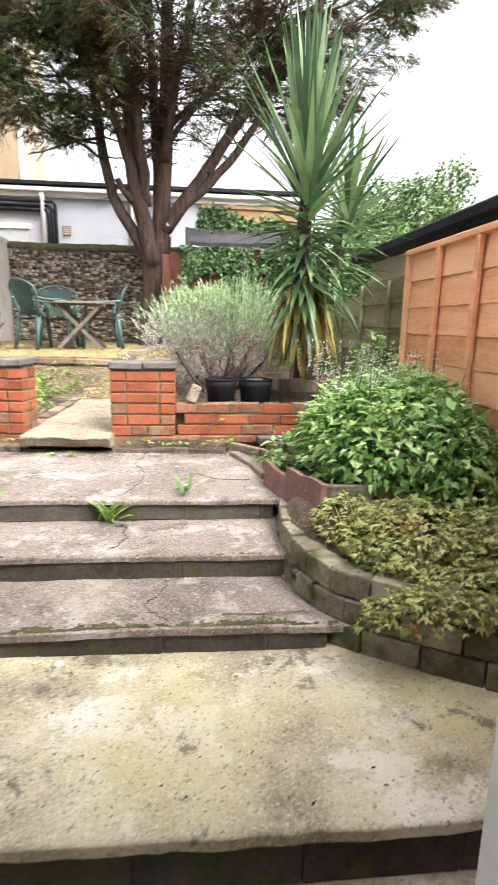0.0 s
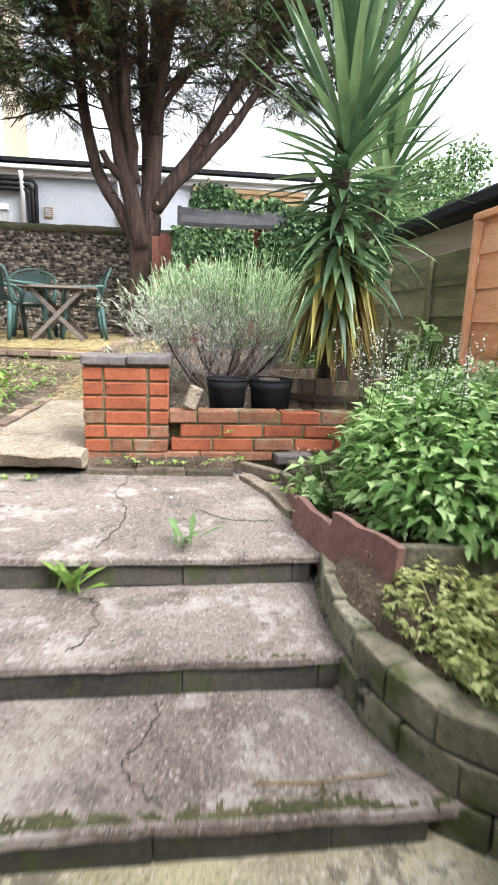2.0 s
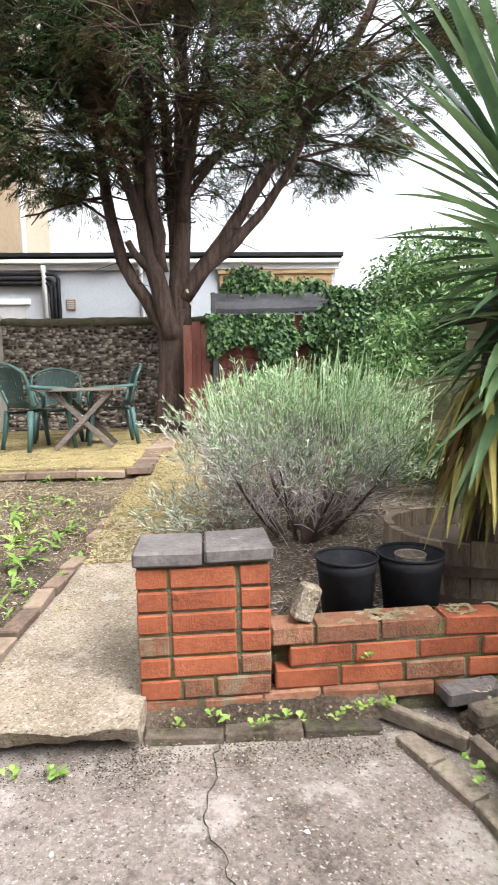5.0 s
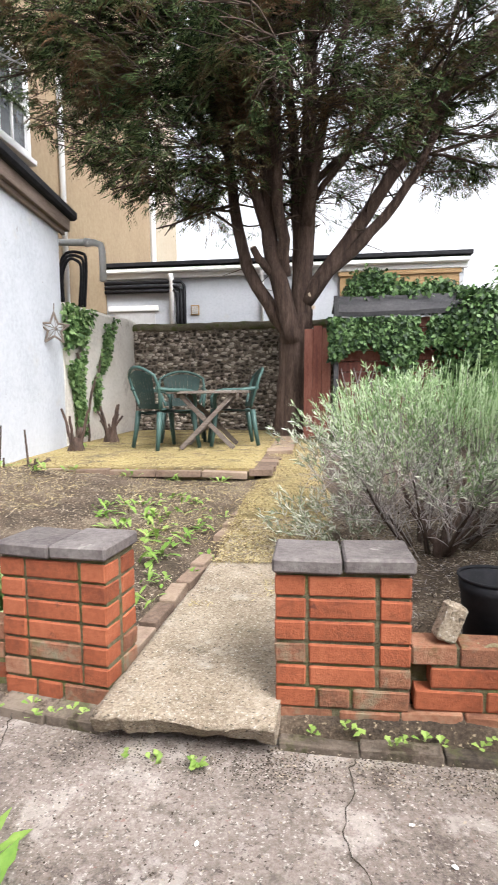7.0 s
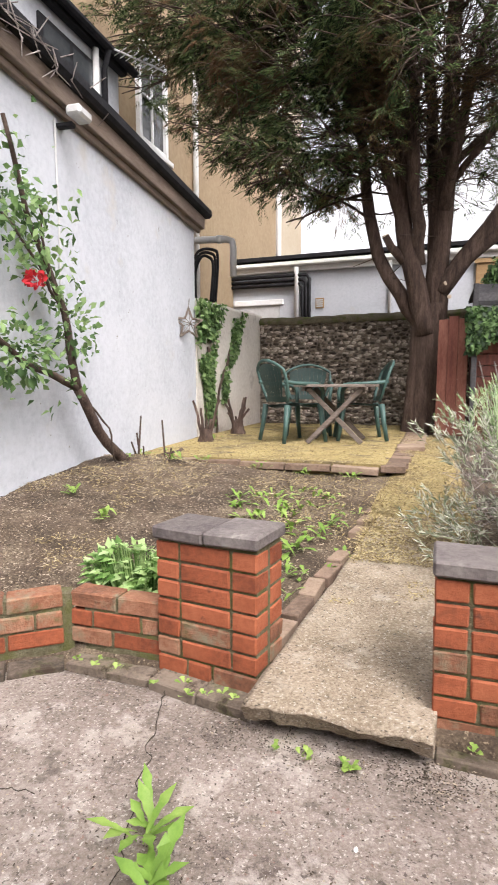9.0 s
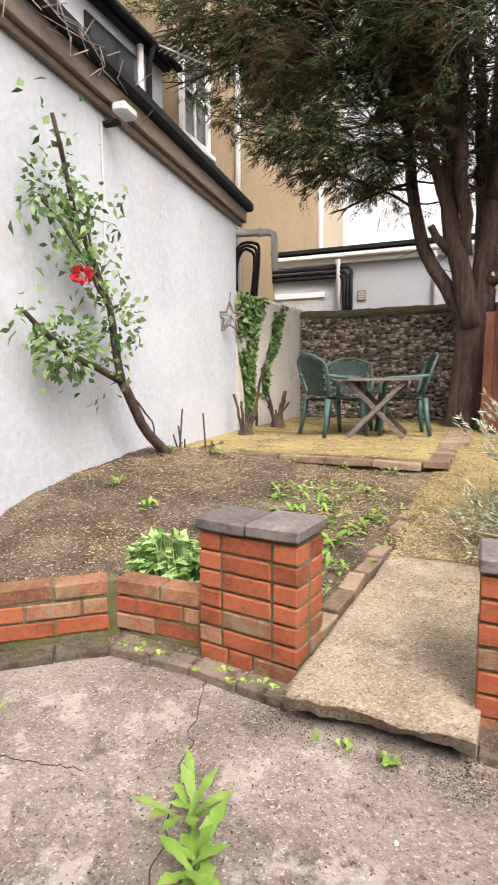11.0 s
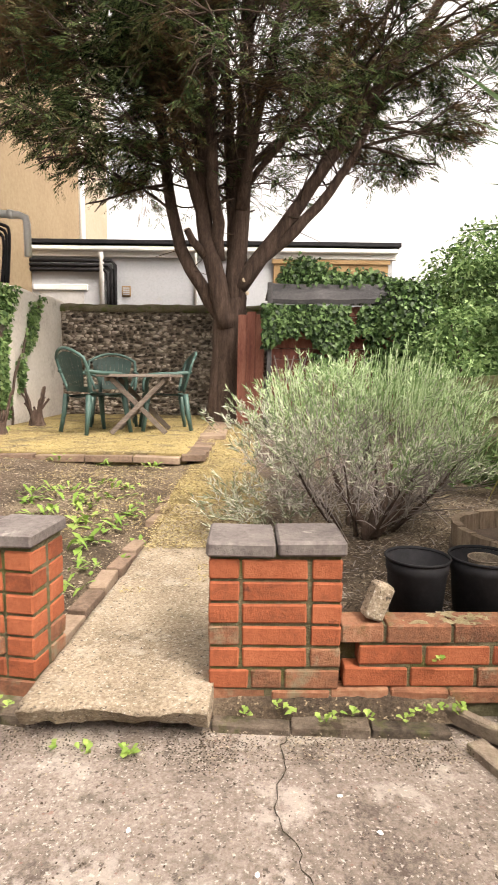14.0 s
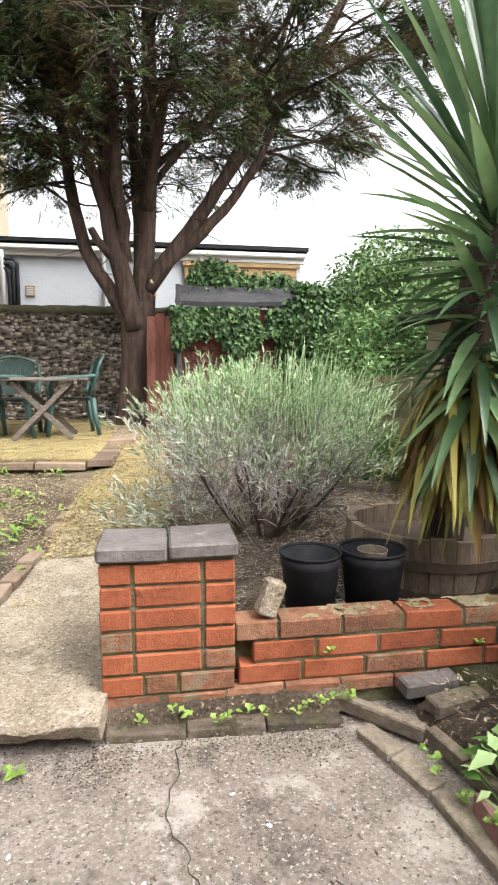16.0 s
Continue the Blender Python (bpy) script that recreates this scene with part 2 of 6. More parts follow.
M_NEEDLE = material("conifer_foliage", [(.021, .034, .016), (.056, .084, .036), (.12, .16, .064)], 1.2, 12, 0.9, 0, vary=0.6, island=True, translucent=0.40, spec=0.15,
                    spots=[((.125, .078, .043), 1.1, .50, .60)])
M_IVY = material("ivy_leaf", [(.014, .036, .011), (.042, .088, .025), (.11, .19, .065)], 2, 12, 0.5, 0, vary=0.6, island=True, translucent=0.2)
M_WEED = material("yellow_green_weed_leaf", [(.07, .15, .022), (.16, .28, .05), (.30, .41, .11)], 3, 14, 0.55, 0, vary=0.6, island=True, translucent=0.3)
M_DIRT = material("crack_dirt", [(.02, .016, .012), (.045, .037, .026), (.075, .065, .04)], 9, 50, 0.95, 0.6, 60)
M_LEAF = material("fresh_green_leaf", [(.11, .22, .055), (.29, .45, .15), (.50, .66, .32)], 2, 12, 0.5, 0, vary=0.7, island=True, translucent=0.5)
M_SHRUB = material("shrub_leaf", [(.045, .095, .028), (.11, .195, .062), (.23, .34, .14)], 1, 12, 0.6, 0, vary=0.6, island=True, translucent=0.35)
M_GERAN = material("bronzed_ground_cover_leaf", [(.17, .19, .055), (.37, .40, .14), (.58, .60, .29)], 3, 12, 0.6, 0, vary=0.7, island=True, translucent=0.5,
                   spots=[((.30, .11, .05), 5.0, .58, .68)])
M_LAV = material("silver_green_lavender", [(.20, .235, .15), (.49, .54, .39), (.82, .83, .74)], 9, 14, 0.8, 0, vary=0.45, island=True, translucent=0.55, spread=.12)
M_LAVGREEN = material("green_lavender_shoot", [(.17, .28, .11), (.38, .53, .26), (.64, .76, .50)], 8, 14, 0.75, 0, vary=0.5, island=True, translucent=0.4, spread=.13)
M_DRY = material("dry_grey_twig", [(.16, .135, .13), (.30, .26, .25), (.44, .40, .38)], 5, 30, 0.9, 0, vary=0.4, island=True)
M_YUCCA = material("yucca_leaf", [(.042, .088, .038), (.098, .172, .074), (.20, .29, .13)], 1.5, 10, 0.42, 0, vary=0.6, island=True, translucent=0.30, spec=0.55)
M_YUCCADRY = material("dry_yucca_leaf", [(.15, .085, .03), (.20, .21, .055), (.40, .34, .10)], 2.5, 10, 0.7, 0, vary=0.7, island=True, translucent=0.25)
M_BARREL = material("weathered_barrel_oak", [(.11, .08, .06), (.235, .178, .13), (.36, .285, .215)], 5, 30, 0.88, 0.5, 45, stretch=(4, 4, .7), vary=0.2)
M_RUST = material("dark_iron_hoop", [(.05, .035, .028), (.09, .065, .05), (.13, .09, .07)], 8, 40, 0.75, 0.3, 50)
M_CHAIR = material("green_moulded_plastic", [(.026, .058, .052), (.042, .084, .075), (.062, .112, .102)], 4, 30, 0.45, 0.05, 40)
M_TABLE = material("silvered_table_wood", [(.065, .050, .041), (.122, .098, .083), (.20, .17, .15)], 5, 30, 0.85, 0.35, 40, stretch=(1, 6, 6), vary=0.15)
M_GLASS = material("window_glass", [(.03, .035, .04), (.05, .055, .06), (.08, .085, .09)], 0.8, 4, 0.08, 0, spec=0.7)
M_ROSE = material("red_petal", [(.35, .01, .02), (.50, .02, .03), (.60, .05, .06)], 20, 60, 0.6, 0)
M_FLOWER = material("white_petal", [(.65, .63, .60), (.75, .72, .70), (.80, .78, .75)], 20, 60, 0.7, 0)
M_METAL = material("rusty_wire", [(.09, .07, .06), (.15, .12, .10), (.20, .17, .14)], 20, 60, 0.6, 0, metal=0.6)
M_PALECUT = material("fresh_cut_wood", [(.45, .36, .25), (.55, .45, .33), (.6, .5, .4)], 10, 60, 0.9, 0)


# ---- building helpers ----
def mesh_of(bm, name, mat, smooth=False):
    me = bpy.data.meshes.new(name)
    bmesh.ops.recalc_face_normals(bm, faces=bm.faces)
    bm.to_mesh(me)
    bm.free()
    if mat:
        me.materials.append(mat)
    if smooth:
        for p in me.polygons:
            p.use_smooth = True
    return me


def part(name, bm, mat, parent=None, label="", smooth=False):
    ob = new(name, mesh_of(bm, name, mat, smooth))
    if parent:
        ob.parent = parent
    if label:
        tagged(ob, label)
    return ob


def piece(name, me, parent, m):
    ob = new(name, me)
    ob.parent = parent
    ob.matrix_basis = m
    return ob


def thing(name, m, label, category, group="", kind=""):
    ob = new(name)
    ob.empty_display_size = 0.1
    ob.matrix_basis = m
    return tagged(ob, label, category, group, kind)


def box(bm, lo, hi, bevel=0.0, m=None):
    c = [(a + b) / 2 for a, b in zip(lo, hi)]
    s = [max(1e-4, b - a) for a, b in zip(lo, hi)]
    mt = Matrix.Translation(c) @ Matrix.Diagonal((*s, 1))
    r = bmesh.ops.create_cube(bm, size=1.0, matrix=(m @ mt) if m else mt)
    if bevel:
        es = {e for v in r["verts"] for e in v.link_edges}
        bmesh.ops.bevel(bm, geom=list(es), offset=bevel, segments=1, affect="EDGES")
    return bm


def boxes(*specs, bevel=0.0):
    bm = bmesh.new()
    for lo, hi in specs:
        box(bm, lo, hi, bevel)
    return bm


def tube(bm, pts, radii, seg=8, cap=True):
    pts = [Vector(p) for p in pts]
    if not hasattr(radii, "__len__"):
        radii = [radii] * len(pts)
    radii = [float(r) for r in radii]
    rings = []
    side = None
    for i, p in enumerate(pts):
        d = (pts[min(i + 1, len(pts) - 1)] - pts[max(i - 1, 0)]).normalized()
        if side is None:
            side = d.cross(Vector((0.31, 0.21, 0.93)) if abs(d.z) < 0.9 else Vector((1, 0, 0))).normalized()
        side = (side - d * side.dot(d)).normalized()
        up = d.cross(side)
        rings.append([bm.verts.new(p + radii[i] * (math.cos(a) * side + math.sin(a) * up)) for a in [2 * math.pi * k / seg for k in range(seg)]])
    for r0, r1 in zip(rings, rings[1:]):
        for k in range(seg):
            bm.faces.new((r0[k], r0[(k + 1) % seg], r1[(k + 1) % seg], r1[k]))
    if cap:
        bm.faces.new(rings[0][::-1])
        bm.faces.new(rings[-1])
    return bm


def lathe(bm, profile, seg=32, centre=(0, 0), cap=True):
    """Turned shape; profile is a list of (radius, z)."""
    rings = [[bm.verts.new((centre[0] + r * math.cos(a), centre[1] + r * math.sin(a), z)) for a in [2 * math.pi * k / seg for k in range(seg)]] for r, z in profile]
    for r0, r1 in zip(rings, rings[1:]):
        for k in range(seg):
            bm.faces.new((r0[k], r0[(k + 1) % seg], r1[(k + 1) % seg], r1[k]))
    if cap:
        bm.faces.new(rings[0][::-1])
        bm.faces.new(rings[-1])
    return bm


def array_mesh(name, verts, quads, mat):
    me = bpy.data.meshes.new(name)
    n, k = len(verts), len(quads)
    me.vertices.add(n)
    me.vertices.foreach_set("co", np.asarray(verts, dtype=np.float32).ravel())
    me.loops.add(4 * k)
    me.loops.foreach_set("vertex_index", np.asarray(quads, dtype=np.int32).ravel())
    me.polygons.add(k)
    me.polygons.foreach_set("loop_start", np.arange(0, 4 * k, 4, dtype=np.int32))
    me.polygons.foreach_set("loop_total", np.full(k, 4, dtype=np.int32))
    me.update(calc_edges=True)
    me.validate()
    me.materials.append(mat)
    return me


def unit(v):
    return v / np.maximum(np.linalg.norm(v, axis=1, keepdims=True), 1e-9)


def leaf_mesh(name, pos, way, normal, length, width, mat, droop=0.0, fold=0.25, widest=0.45):
    """One mesh of many folded leaves: each grows from pos along way."""
    pos, way, normal = (np.asarray(a, dtype=float) for a in (pos, way, normal))
    n = len(pos)
    way = unit(way)
    side = unit(np.cross(way, normal))
    up = np.cross(side, way)
    L, W = (np.broadcast_to(np.asarray(a, dtype=float), (n,))[:, None] for a in (length, width))
    down = np.array([0, 0, -1.0])
    mid = pos + way * L * widest + down * L * droop * 0.3
    end = pos + way * L + down * L * droop
    v = np.stack([pos, mid - side * W * 0.5 + up * W * fold, mid, mid + side * W * 0.5 + up * W * fold, end], axis=1).reshape(-1, 3)
    base = (np.arange(n) * 5)[:, None]
    return array_mesh(name, v, np.concatenate([base + np.array([[0, 2, 4, 1]]), base + np.array([[0, 3, 4, 2]])], axis=0), mat)


def ovate_mesh(name, pos, way, normal, length, width, mat, droop=0.3, fold=0.12, profile=(.08, .72, 1.0, .82, .42, .03), jag=0.0):
    """Broad rounded leaves with a midrib, bent along their length."""
    pos, normal = np.asarray(pos, dtype=float), np.asarray(normal, dtype=float)
    way = unit(np.asarray(way, dtype=float))
    n, k = len(pos), len(profile)
    side = unit(np.cross(way, normal))
    up = np.cross(side, way)
    L, W = (np.broadcast_to(np.asarray(a, dtype=float), (n,))[:, None] for a in (length, width))
    rows = []
    for i, p in enumerate(profile):
        s = i / (k - 1)
        c = pos + way * L * s - up * L * droop * s * s
        w = W * p * .5 * (1 + jag * (-1) ** i)
        rows += [c - side * w + up * w * 2 * fold, c, c + side * w + up * w * 2 * fold]
    v = np.stack(rows, axis=1).reshape(-1, 3)
    base = (np.arange(n) * 3 * k)[:, None]
    q = []
    for i in range(k - 1):
        a = 3 * i
        q += [base + np.array([[a, a + 1, a + 4, a + 3]]), base + np.array([[a + 1, a + 2, a + 5, a + 4]])]
    return array_mesh(name, v, np.concatenate(q, axis=0), mat)


def strap_mesh(name, pos, way, length, width, mat, droop, rng, seg=5, keel=0.18):
    """Long strap leaves (yucca, grass) that bend down along their length."""
    pos, way = np.asarray(pos, dtype=float), unit(np.asarray(way, dtype=float))
    n = len(pos)
    side = unit(np.cross(way, np.array([0.02, 0.01, 1.0])))
    up = np.cross(side, way)
    L, W, D = (np.broadcast_to(np.asarray(a, dtype=float), (n,))[:, None] for a in (length, width, droop))
    rows = []
    for i in range(seg + 1):
        s = i / seg
        w = W * (0.55 + 0.45 * min(1, s * 3.5)) * (1 - max(0, (s - 0.35) / 0.65) ** 1.6) + 0.002
        c = pos + way * L * s + np.array([0, 0, -1.0]) * L * D * s * s
        rows += [c - side * w * 0.5 + up * w * keel, c, c + side * w * 0.5 + up * w * keel]
    v = np.stack(rows, axis=1).reshape(-1, 3)
    k = 3 * (seg + 1)
    base = (np.arange(n) * k)[:, None]
    quads = []
    for i in range(seg):
        a = 3 * i
        quads += [base + np.array([[a, a + 1, a + 4, a + 3]]), base + np.array([[a + 1, a + 2, a + 5, a + 4]])]
    return array_mesh(name, v, np.concatenate(quads, axis=0), mat)


def stems_mesh(name, starts, ends, radius, mat):
    """Many thin three-sided stems in one mesh."""
    s, e = np.asarray(starts, dtype=float), np.asarray(ends, dtype=float)
    n = len(s)
    d = unit(e - s)
    a = unit(np.cross(d, np.array([0.33, 0.57, 0.75])))
    b = np.cross(d, a)
    r = np.broadcast_to(np.asarray(radius, dtype=float), (n,))[:, None]
    rows = []
    for p, k in ((s, 1.0), (e, 0.55)):
        for t in range(3):
            rows.append(p + r * k * (math.cos(t * 2.094) * a + math.sin(t * 2.094) * b))
    v = np.stack(rows, axis=1).reshape(-1, 3)
    base = (np.arange(n) * 6)[:, None]
    q = np.concatenate([base + np.array([[t, (t + 1) % 3, 3 + (t + 1) % 3, 3 + t]]) for t in range(3)], axis=0)
    return array_mesh(name, v, q, mat)


def ball_points(rng, n, centre, radii, shell=0.0):
    d = unit(rng.normal(size=(n, 3)))
    r = (shell ** 3 + (1 - shell ** 3) * rng.random((n, 1))) ** (1 / 3)
    return np.asarray(centre) + d * r * np.asarray(radii), d


def fbm(x, y, s=1.0, o=0.0):
    return noise.fractal(Vector((x * s + o, y * s - o, 0.37 * o)), 1.0, 2.0, 4)


_brick_meshes = {}


def brick_mesh(l, d, h, mat, kind="brick"):
    key = (round(l, 3), round(d, 3), round(h, 3), mat.name, kind)
    if key not in _brick_meshes:
        bm = bmesh.new()
        box(bm, (0, 0, 0), (l, d, h), 0.005)
        for v in bm.verts:
            v.co += Vector((random.uniform(-1, 1), random.uniform(-1, 1), random.uniform(-1, 1))) * 0.0015
        _brick_meshes[key] = mesh_of(bm, kind, mat)
    return _brick_meshes[key]


def limb_points(pts, n=14, wob=.05, seed=0):
    """A smooth bent line through a few points."""
    pts = [Vector(p) for p in pts]
    out = []
    k = len(pts) - 1
    for i in range(n + 1):
        u = i / n * k
        j = min(int(u), k - 1)
        f = u - j
        p0, p1, p2, p3 = pts[max(j - 1, 0)], pts[j], pts[j + 1], pts[min(j + 2, k)]
        p = .5 * ((2 * p1) + (p2 - p0) * f + (2 * p0 - 5 * p1 + 4 * p2 - p3) * f * f + (3 * p1 - p0 - 3 * p2 + p3) * f ** 3)
        w = wob * min(1, i / 3)
        out.append(p + Vector((noise.noise(Vector((i * .5, seed, 0))), noise.noise(Vector((i * .5, seed, 9))), .5 * noise.noise(Vector((i * .5, seed, 5))))) * w)
    return out


# ---- ground and terraces ----
def sheet(name, xs, ys, height, mat, label, category="ground", kind="structure", skirt=0.0, smooth=True):
    """A height field over a grid, with a skirt down its rim when it has thickness."""
    nx, ny = len(xs), len(ys)
    v = [(x, y, height(x, y)) for y in ys for x in xs]
    f = [(j * nx + i, j * nx + i + 1, (j + 1) * nx + i + 1, (j + 1) * nx + i) for j in range(ny - 1) for i in range(nx - 1)]
    if skirt:
        rim = [i for i in range(nx)] + [j * nx + nx - 1 for j in range(1, ny)] + [(ny - 1) * nx + i for i in range(nx - 2, -1, -1)] + [j * nx for j in range(ny - 2, 0, -1)]
        b0 = len(v)
        v += [(v[i][0], v[i][1], v[i][2] - skirt) for i in rim]
        k = len(rim)
        f += [(rim[i], b0 + i, b0 + (i + 1) % k, rim[(i + 1) % k]) for i in range(k)]
        f.append(tuple(range(b0, b0 + k)))
    me = bpy.data.meshes.new(name)
    me.from_pydata(v, [], f)
    me.materials.append(mat)
    ob = new(name, me)
    if smooth:
        for p in me.polygons[: (nx - 1) * (ny - 1)]:
            p.use_smooth = True
    return tagged(ob, label, category, kind=kind)


def lin(a, b, step):
    n = max(1, round((b - a) / step))
    return [a + (b - a) * i / n for i in range(n + 1)]


def smoothstep(a, b, x):
    t = min(1, max(0, (x - a) / (b - a)))
    return t * t * (3 - 2 * t)


sheet("ground", [-700, -60, -10, -4, 2, 10, 60, 700], [-700, -60, -6, 0, 14, 60, 700], lambda x, y: -0.62, M_SOIL, "bare brown earth that reaches to the distance")
sheet("yard_floor", lin(-3.8, 1.5, .2), lin(-2.5, 1.3, .2), lambda x, y: -0.52 + .006 * fbm(x, y, 2), M_CONC_LOW, "damp mossy concrete yard floor below the first step", "paving", skirt=.08)

def slab(name, x0, x1, y0, y1, z, thick, mat, label, seed, tilt=0.0, step=.02):
    ys = [y0] + lin(y0 + .006, y1, step)
    xs = lin(x0, x1, step * 1.5)

    def edge(x):
        return .007 * fbm(x, seed, 3.0, seed) + .005 * fbm(x, seed, 14, seed)

    def h(x, y):
        worn = -.007 if y <= y0 else 0
        return z + worn + tilt * (x - x0) + .006 * fbm(x, y, 1.3, seed) + .0025 * fbm(x, y, 14, seed)
    ob = sheet(name, xs, ys, h, mat, label, "step", skirt=thick)
    for v in ob.data.vertices:
        if v.co.y < y0 + .05:
            v.co.y += edge(v.co.x)
    return ob


slab("step_lowest", -3.75, 1.5, 1.09, 1.95, -.325, .03, M_CONC_LOW, "wide lower concrete step with yellow-green moss", 1.0, -.004)
slab("step_second", -3.75, .62, 1.845, 2.36, -.222, .024, M_CONC, "cracked grey concrete step with a mossy edge", 2.0, -.004)
slab("step_third", -3.75, .48, 2.25, 2.80, -.110, .02, M_CONC, "pitted grey concrete step", 3.0, -.004)
slab("terrace", -3.75, .50, 2.68, 3.80, .005, .02, M_CONC, "cracked pinkish-grey concrete terrace", 4.0, -.004)


def patch(name, x0, x1, y0, y1, step, height, mask, mat, parent=None, label="", category=""):
    """A thin crust over a surface wherever mask is above zero, with a ragged outline."""
    grid, bm = {}, bmesh.new()
    for i in range(int((x1 - x0) / step)):
        for j in range(int((y1 - y0) / step)):
            if mask(x0 + step * i, y0 + step * j) <= 0:
                continue
            f = []
            for a, b in ((i, j), (i + 1, j), (i + 1, j + 1), (i, j + 1)):
                if (a, b) not in grid:
                    x, y = x0 + step * a, y0 + step * b
                    grid[a, b] = bm.verts.new((x + .35 * step * fbm(x, y, 80, 1), y + .35 * step * fbm(x, y, 80, 7), height(x, y)))
                f.append(grid[a, b])
            bm.faces.new(f)
    ob = part(name, bm, mat, parent, label, True)
    return ob if parent else tagged(ob, label, category, kind="stuff")


def step_moss(owner, x0, x1, y0, z, tilt, seed, left, amount):
    """Dark moss creeping over a step's worn front edge."""
    def edge(x):
        return .007 * fbm(x, seed, 3.0, seed) + .005 * fbm(x, seed, 14, seed)
    patch("moss", x0, x1, y0 - .02, y0 + .15, .009,
          lambda x, y: z + tilt * (x - left) + .006 * fbm(x, y, 1.3, seed) + .0025 * fbm(x, y, 14, seed) + .004 + .004 * fbm(x, y, 45, 2) - (.014 if y < y0 + .006 + edge(x) else 0),
          lambda x, y: -1 if y < y0 + edge(x) else amount + .75 * fbm(x, y, 5, seed) + .6 * fbm(x, y, 28, seed) - (y - y0) * 19, M_MOSS, bpy.data.objects[owner], "dark moss on the worn edge")


step_moss("step_second", -1.6, .55, 1.845, -.222, -.004, 2.0, -3.75, .50)
step_moss("step_third", -1.6, .40, 2.25, -.110, -.004, 3.0, -3.75, .02)


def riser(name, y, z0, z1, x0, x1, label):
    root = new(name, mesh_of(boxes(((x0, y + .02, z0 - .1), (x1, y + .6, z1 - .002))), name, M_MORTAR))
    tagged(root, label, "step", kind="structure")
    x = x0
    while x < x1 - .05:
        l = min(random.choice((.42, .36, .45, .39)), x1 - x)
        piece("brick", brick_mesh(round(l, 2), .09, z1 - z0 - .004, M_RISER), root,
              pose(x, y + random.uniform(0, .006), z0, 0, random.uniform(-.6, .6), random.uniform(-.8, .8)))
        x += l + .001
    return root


riser("riser_lowest", 1.100, -.52, -.358, -2.2, 1.45, "dark riser of the lowest step")
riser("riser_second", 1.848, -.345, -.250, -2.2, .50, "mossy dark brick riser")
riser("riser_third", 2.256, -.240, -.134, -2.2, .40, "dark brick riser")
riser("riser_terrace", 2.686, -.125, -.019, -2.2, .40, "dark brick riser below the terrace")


def crack(name, line, z, width, label):
    """An irregular dirt-filled crack lying on the concrete."""
    bm = bmesh.new()
    pts = limb_points([(x, y, z) for x, y in line], 40, .022, line[0][0])
    prev = None
    for i, p in enumerate(pts):
        d = (pts[min(i + 1, 40)] - pts[max(i - 1, 0)]).normalized()
        s = Vector((-d.y, d.x, 0)) * width * (.35 + .9 * abs(noise.noise(Vector((i * .43, line[0][1], 0)))))
        off = Vector((noise.noise(Vector((i * .45, 3, 1))), noise.noise(Vector((i * .45, 7, 2))), 0)) * .003
        cur = [bm.verts.new((p + off - s).to_tuple()[:2] + (z,)), bm.verts.new((p + off).to_tuple()[:2] + (z + .003,)), bm.verts.new((p + off + s).to_tuple()[:2] + (z,))]
        if prev:
            bm.faces.new((prev[0], prev[1], cur[1], cur[0]))
            bm.faces.new((prev[1], prev[2], cur[2], cur[1]))
        prev = cur
    return tagged(part(name, bm, M_DIRT), label, "crack", kind="structure")




def garden_height(x, y):
    z = .105 + .18 * smoothstep(3.7, 6.6, y) + .10 * smoothstep(6.4, 8.4, y)
    z += .20 * smoothstep(-1.8, -3.3, x) * smoothstep(3.8, 4.9, y) * (1 - smoothstep(6.2, 8.0, y))
    z += .075 * smoothstep(-.35, .1, x) * (1 - smoothstep(4.6, 7, y))
    z -= .30 * (1 - smoothstep(3.945, 3.985, y)) * (1 - smoothstep(-1.22, -1.17, x))
    on_path = smoothstep(-1.25, -1.1, x) * (1 - smoothstep(-.55, -.42, x))
    return z + (.03 * fbm(x, y, 1.1, 7) + .018 * fbm(x, y, 6, 9)) * (1 - .75 * on_path) - .055 * on_path * (1 - smoothstep(6.1, 6.9, y))


sheet("garden_bed", lin(-3.8, 2.3, .05), lin(3.84, 12.4, .05), garden_height, M_SOIL, "dark crumbly garden soil with scattered wood chips", "soil", skirt=.3)
def needle_height(x, y):
    """The needle layer thins out where the concrete path begins."""
    edge = y + .75 * fbm(x, y, 2.2, 6) + .3 * fbm(x, y, 9, 2)
    return garden_height(x, y) + .014 + .055 * (1 - smoothstep(6.1, 6.9, y)) - .07 * (1 - smoothstep(5.1, 6.2, edge)) - .03 * smoothstep(-.42, -.32, x) - .03 * smoothstep(-.94, -1.02, x)


sheet("needle_path", lin(-1.02, -.32, .035), lin(4.9, 12.0, .04), needle_height, M_LITTER, "garden path covered with fallen yellow needles", "path", skirt=.03)


def path_height(x, y):
    return .118 + .13 * smoothstep(3.6, 6.4, y) + .008 * fbm(x, y, 2.2, 4) + .003 * fbm(x, y, 16, 2)


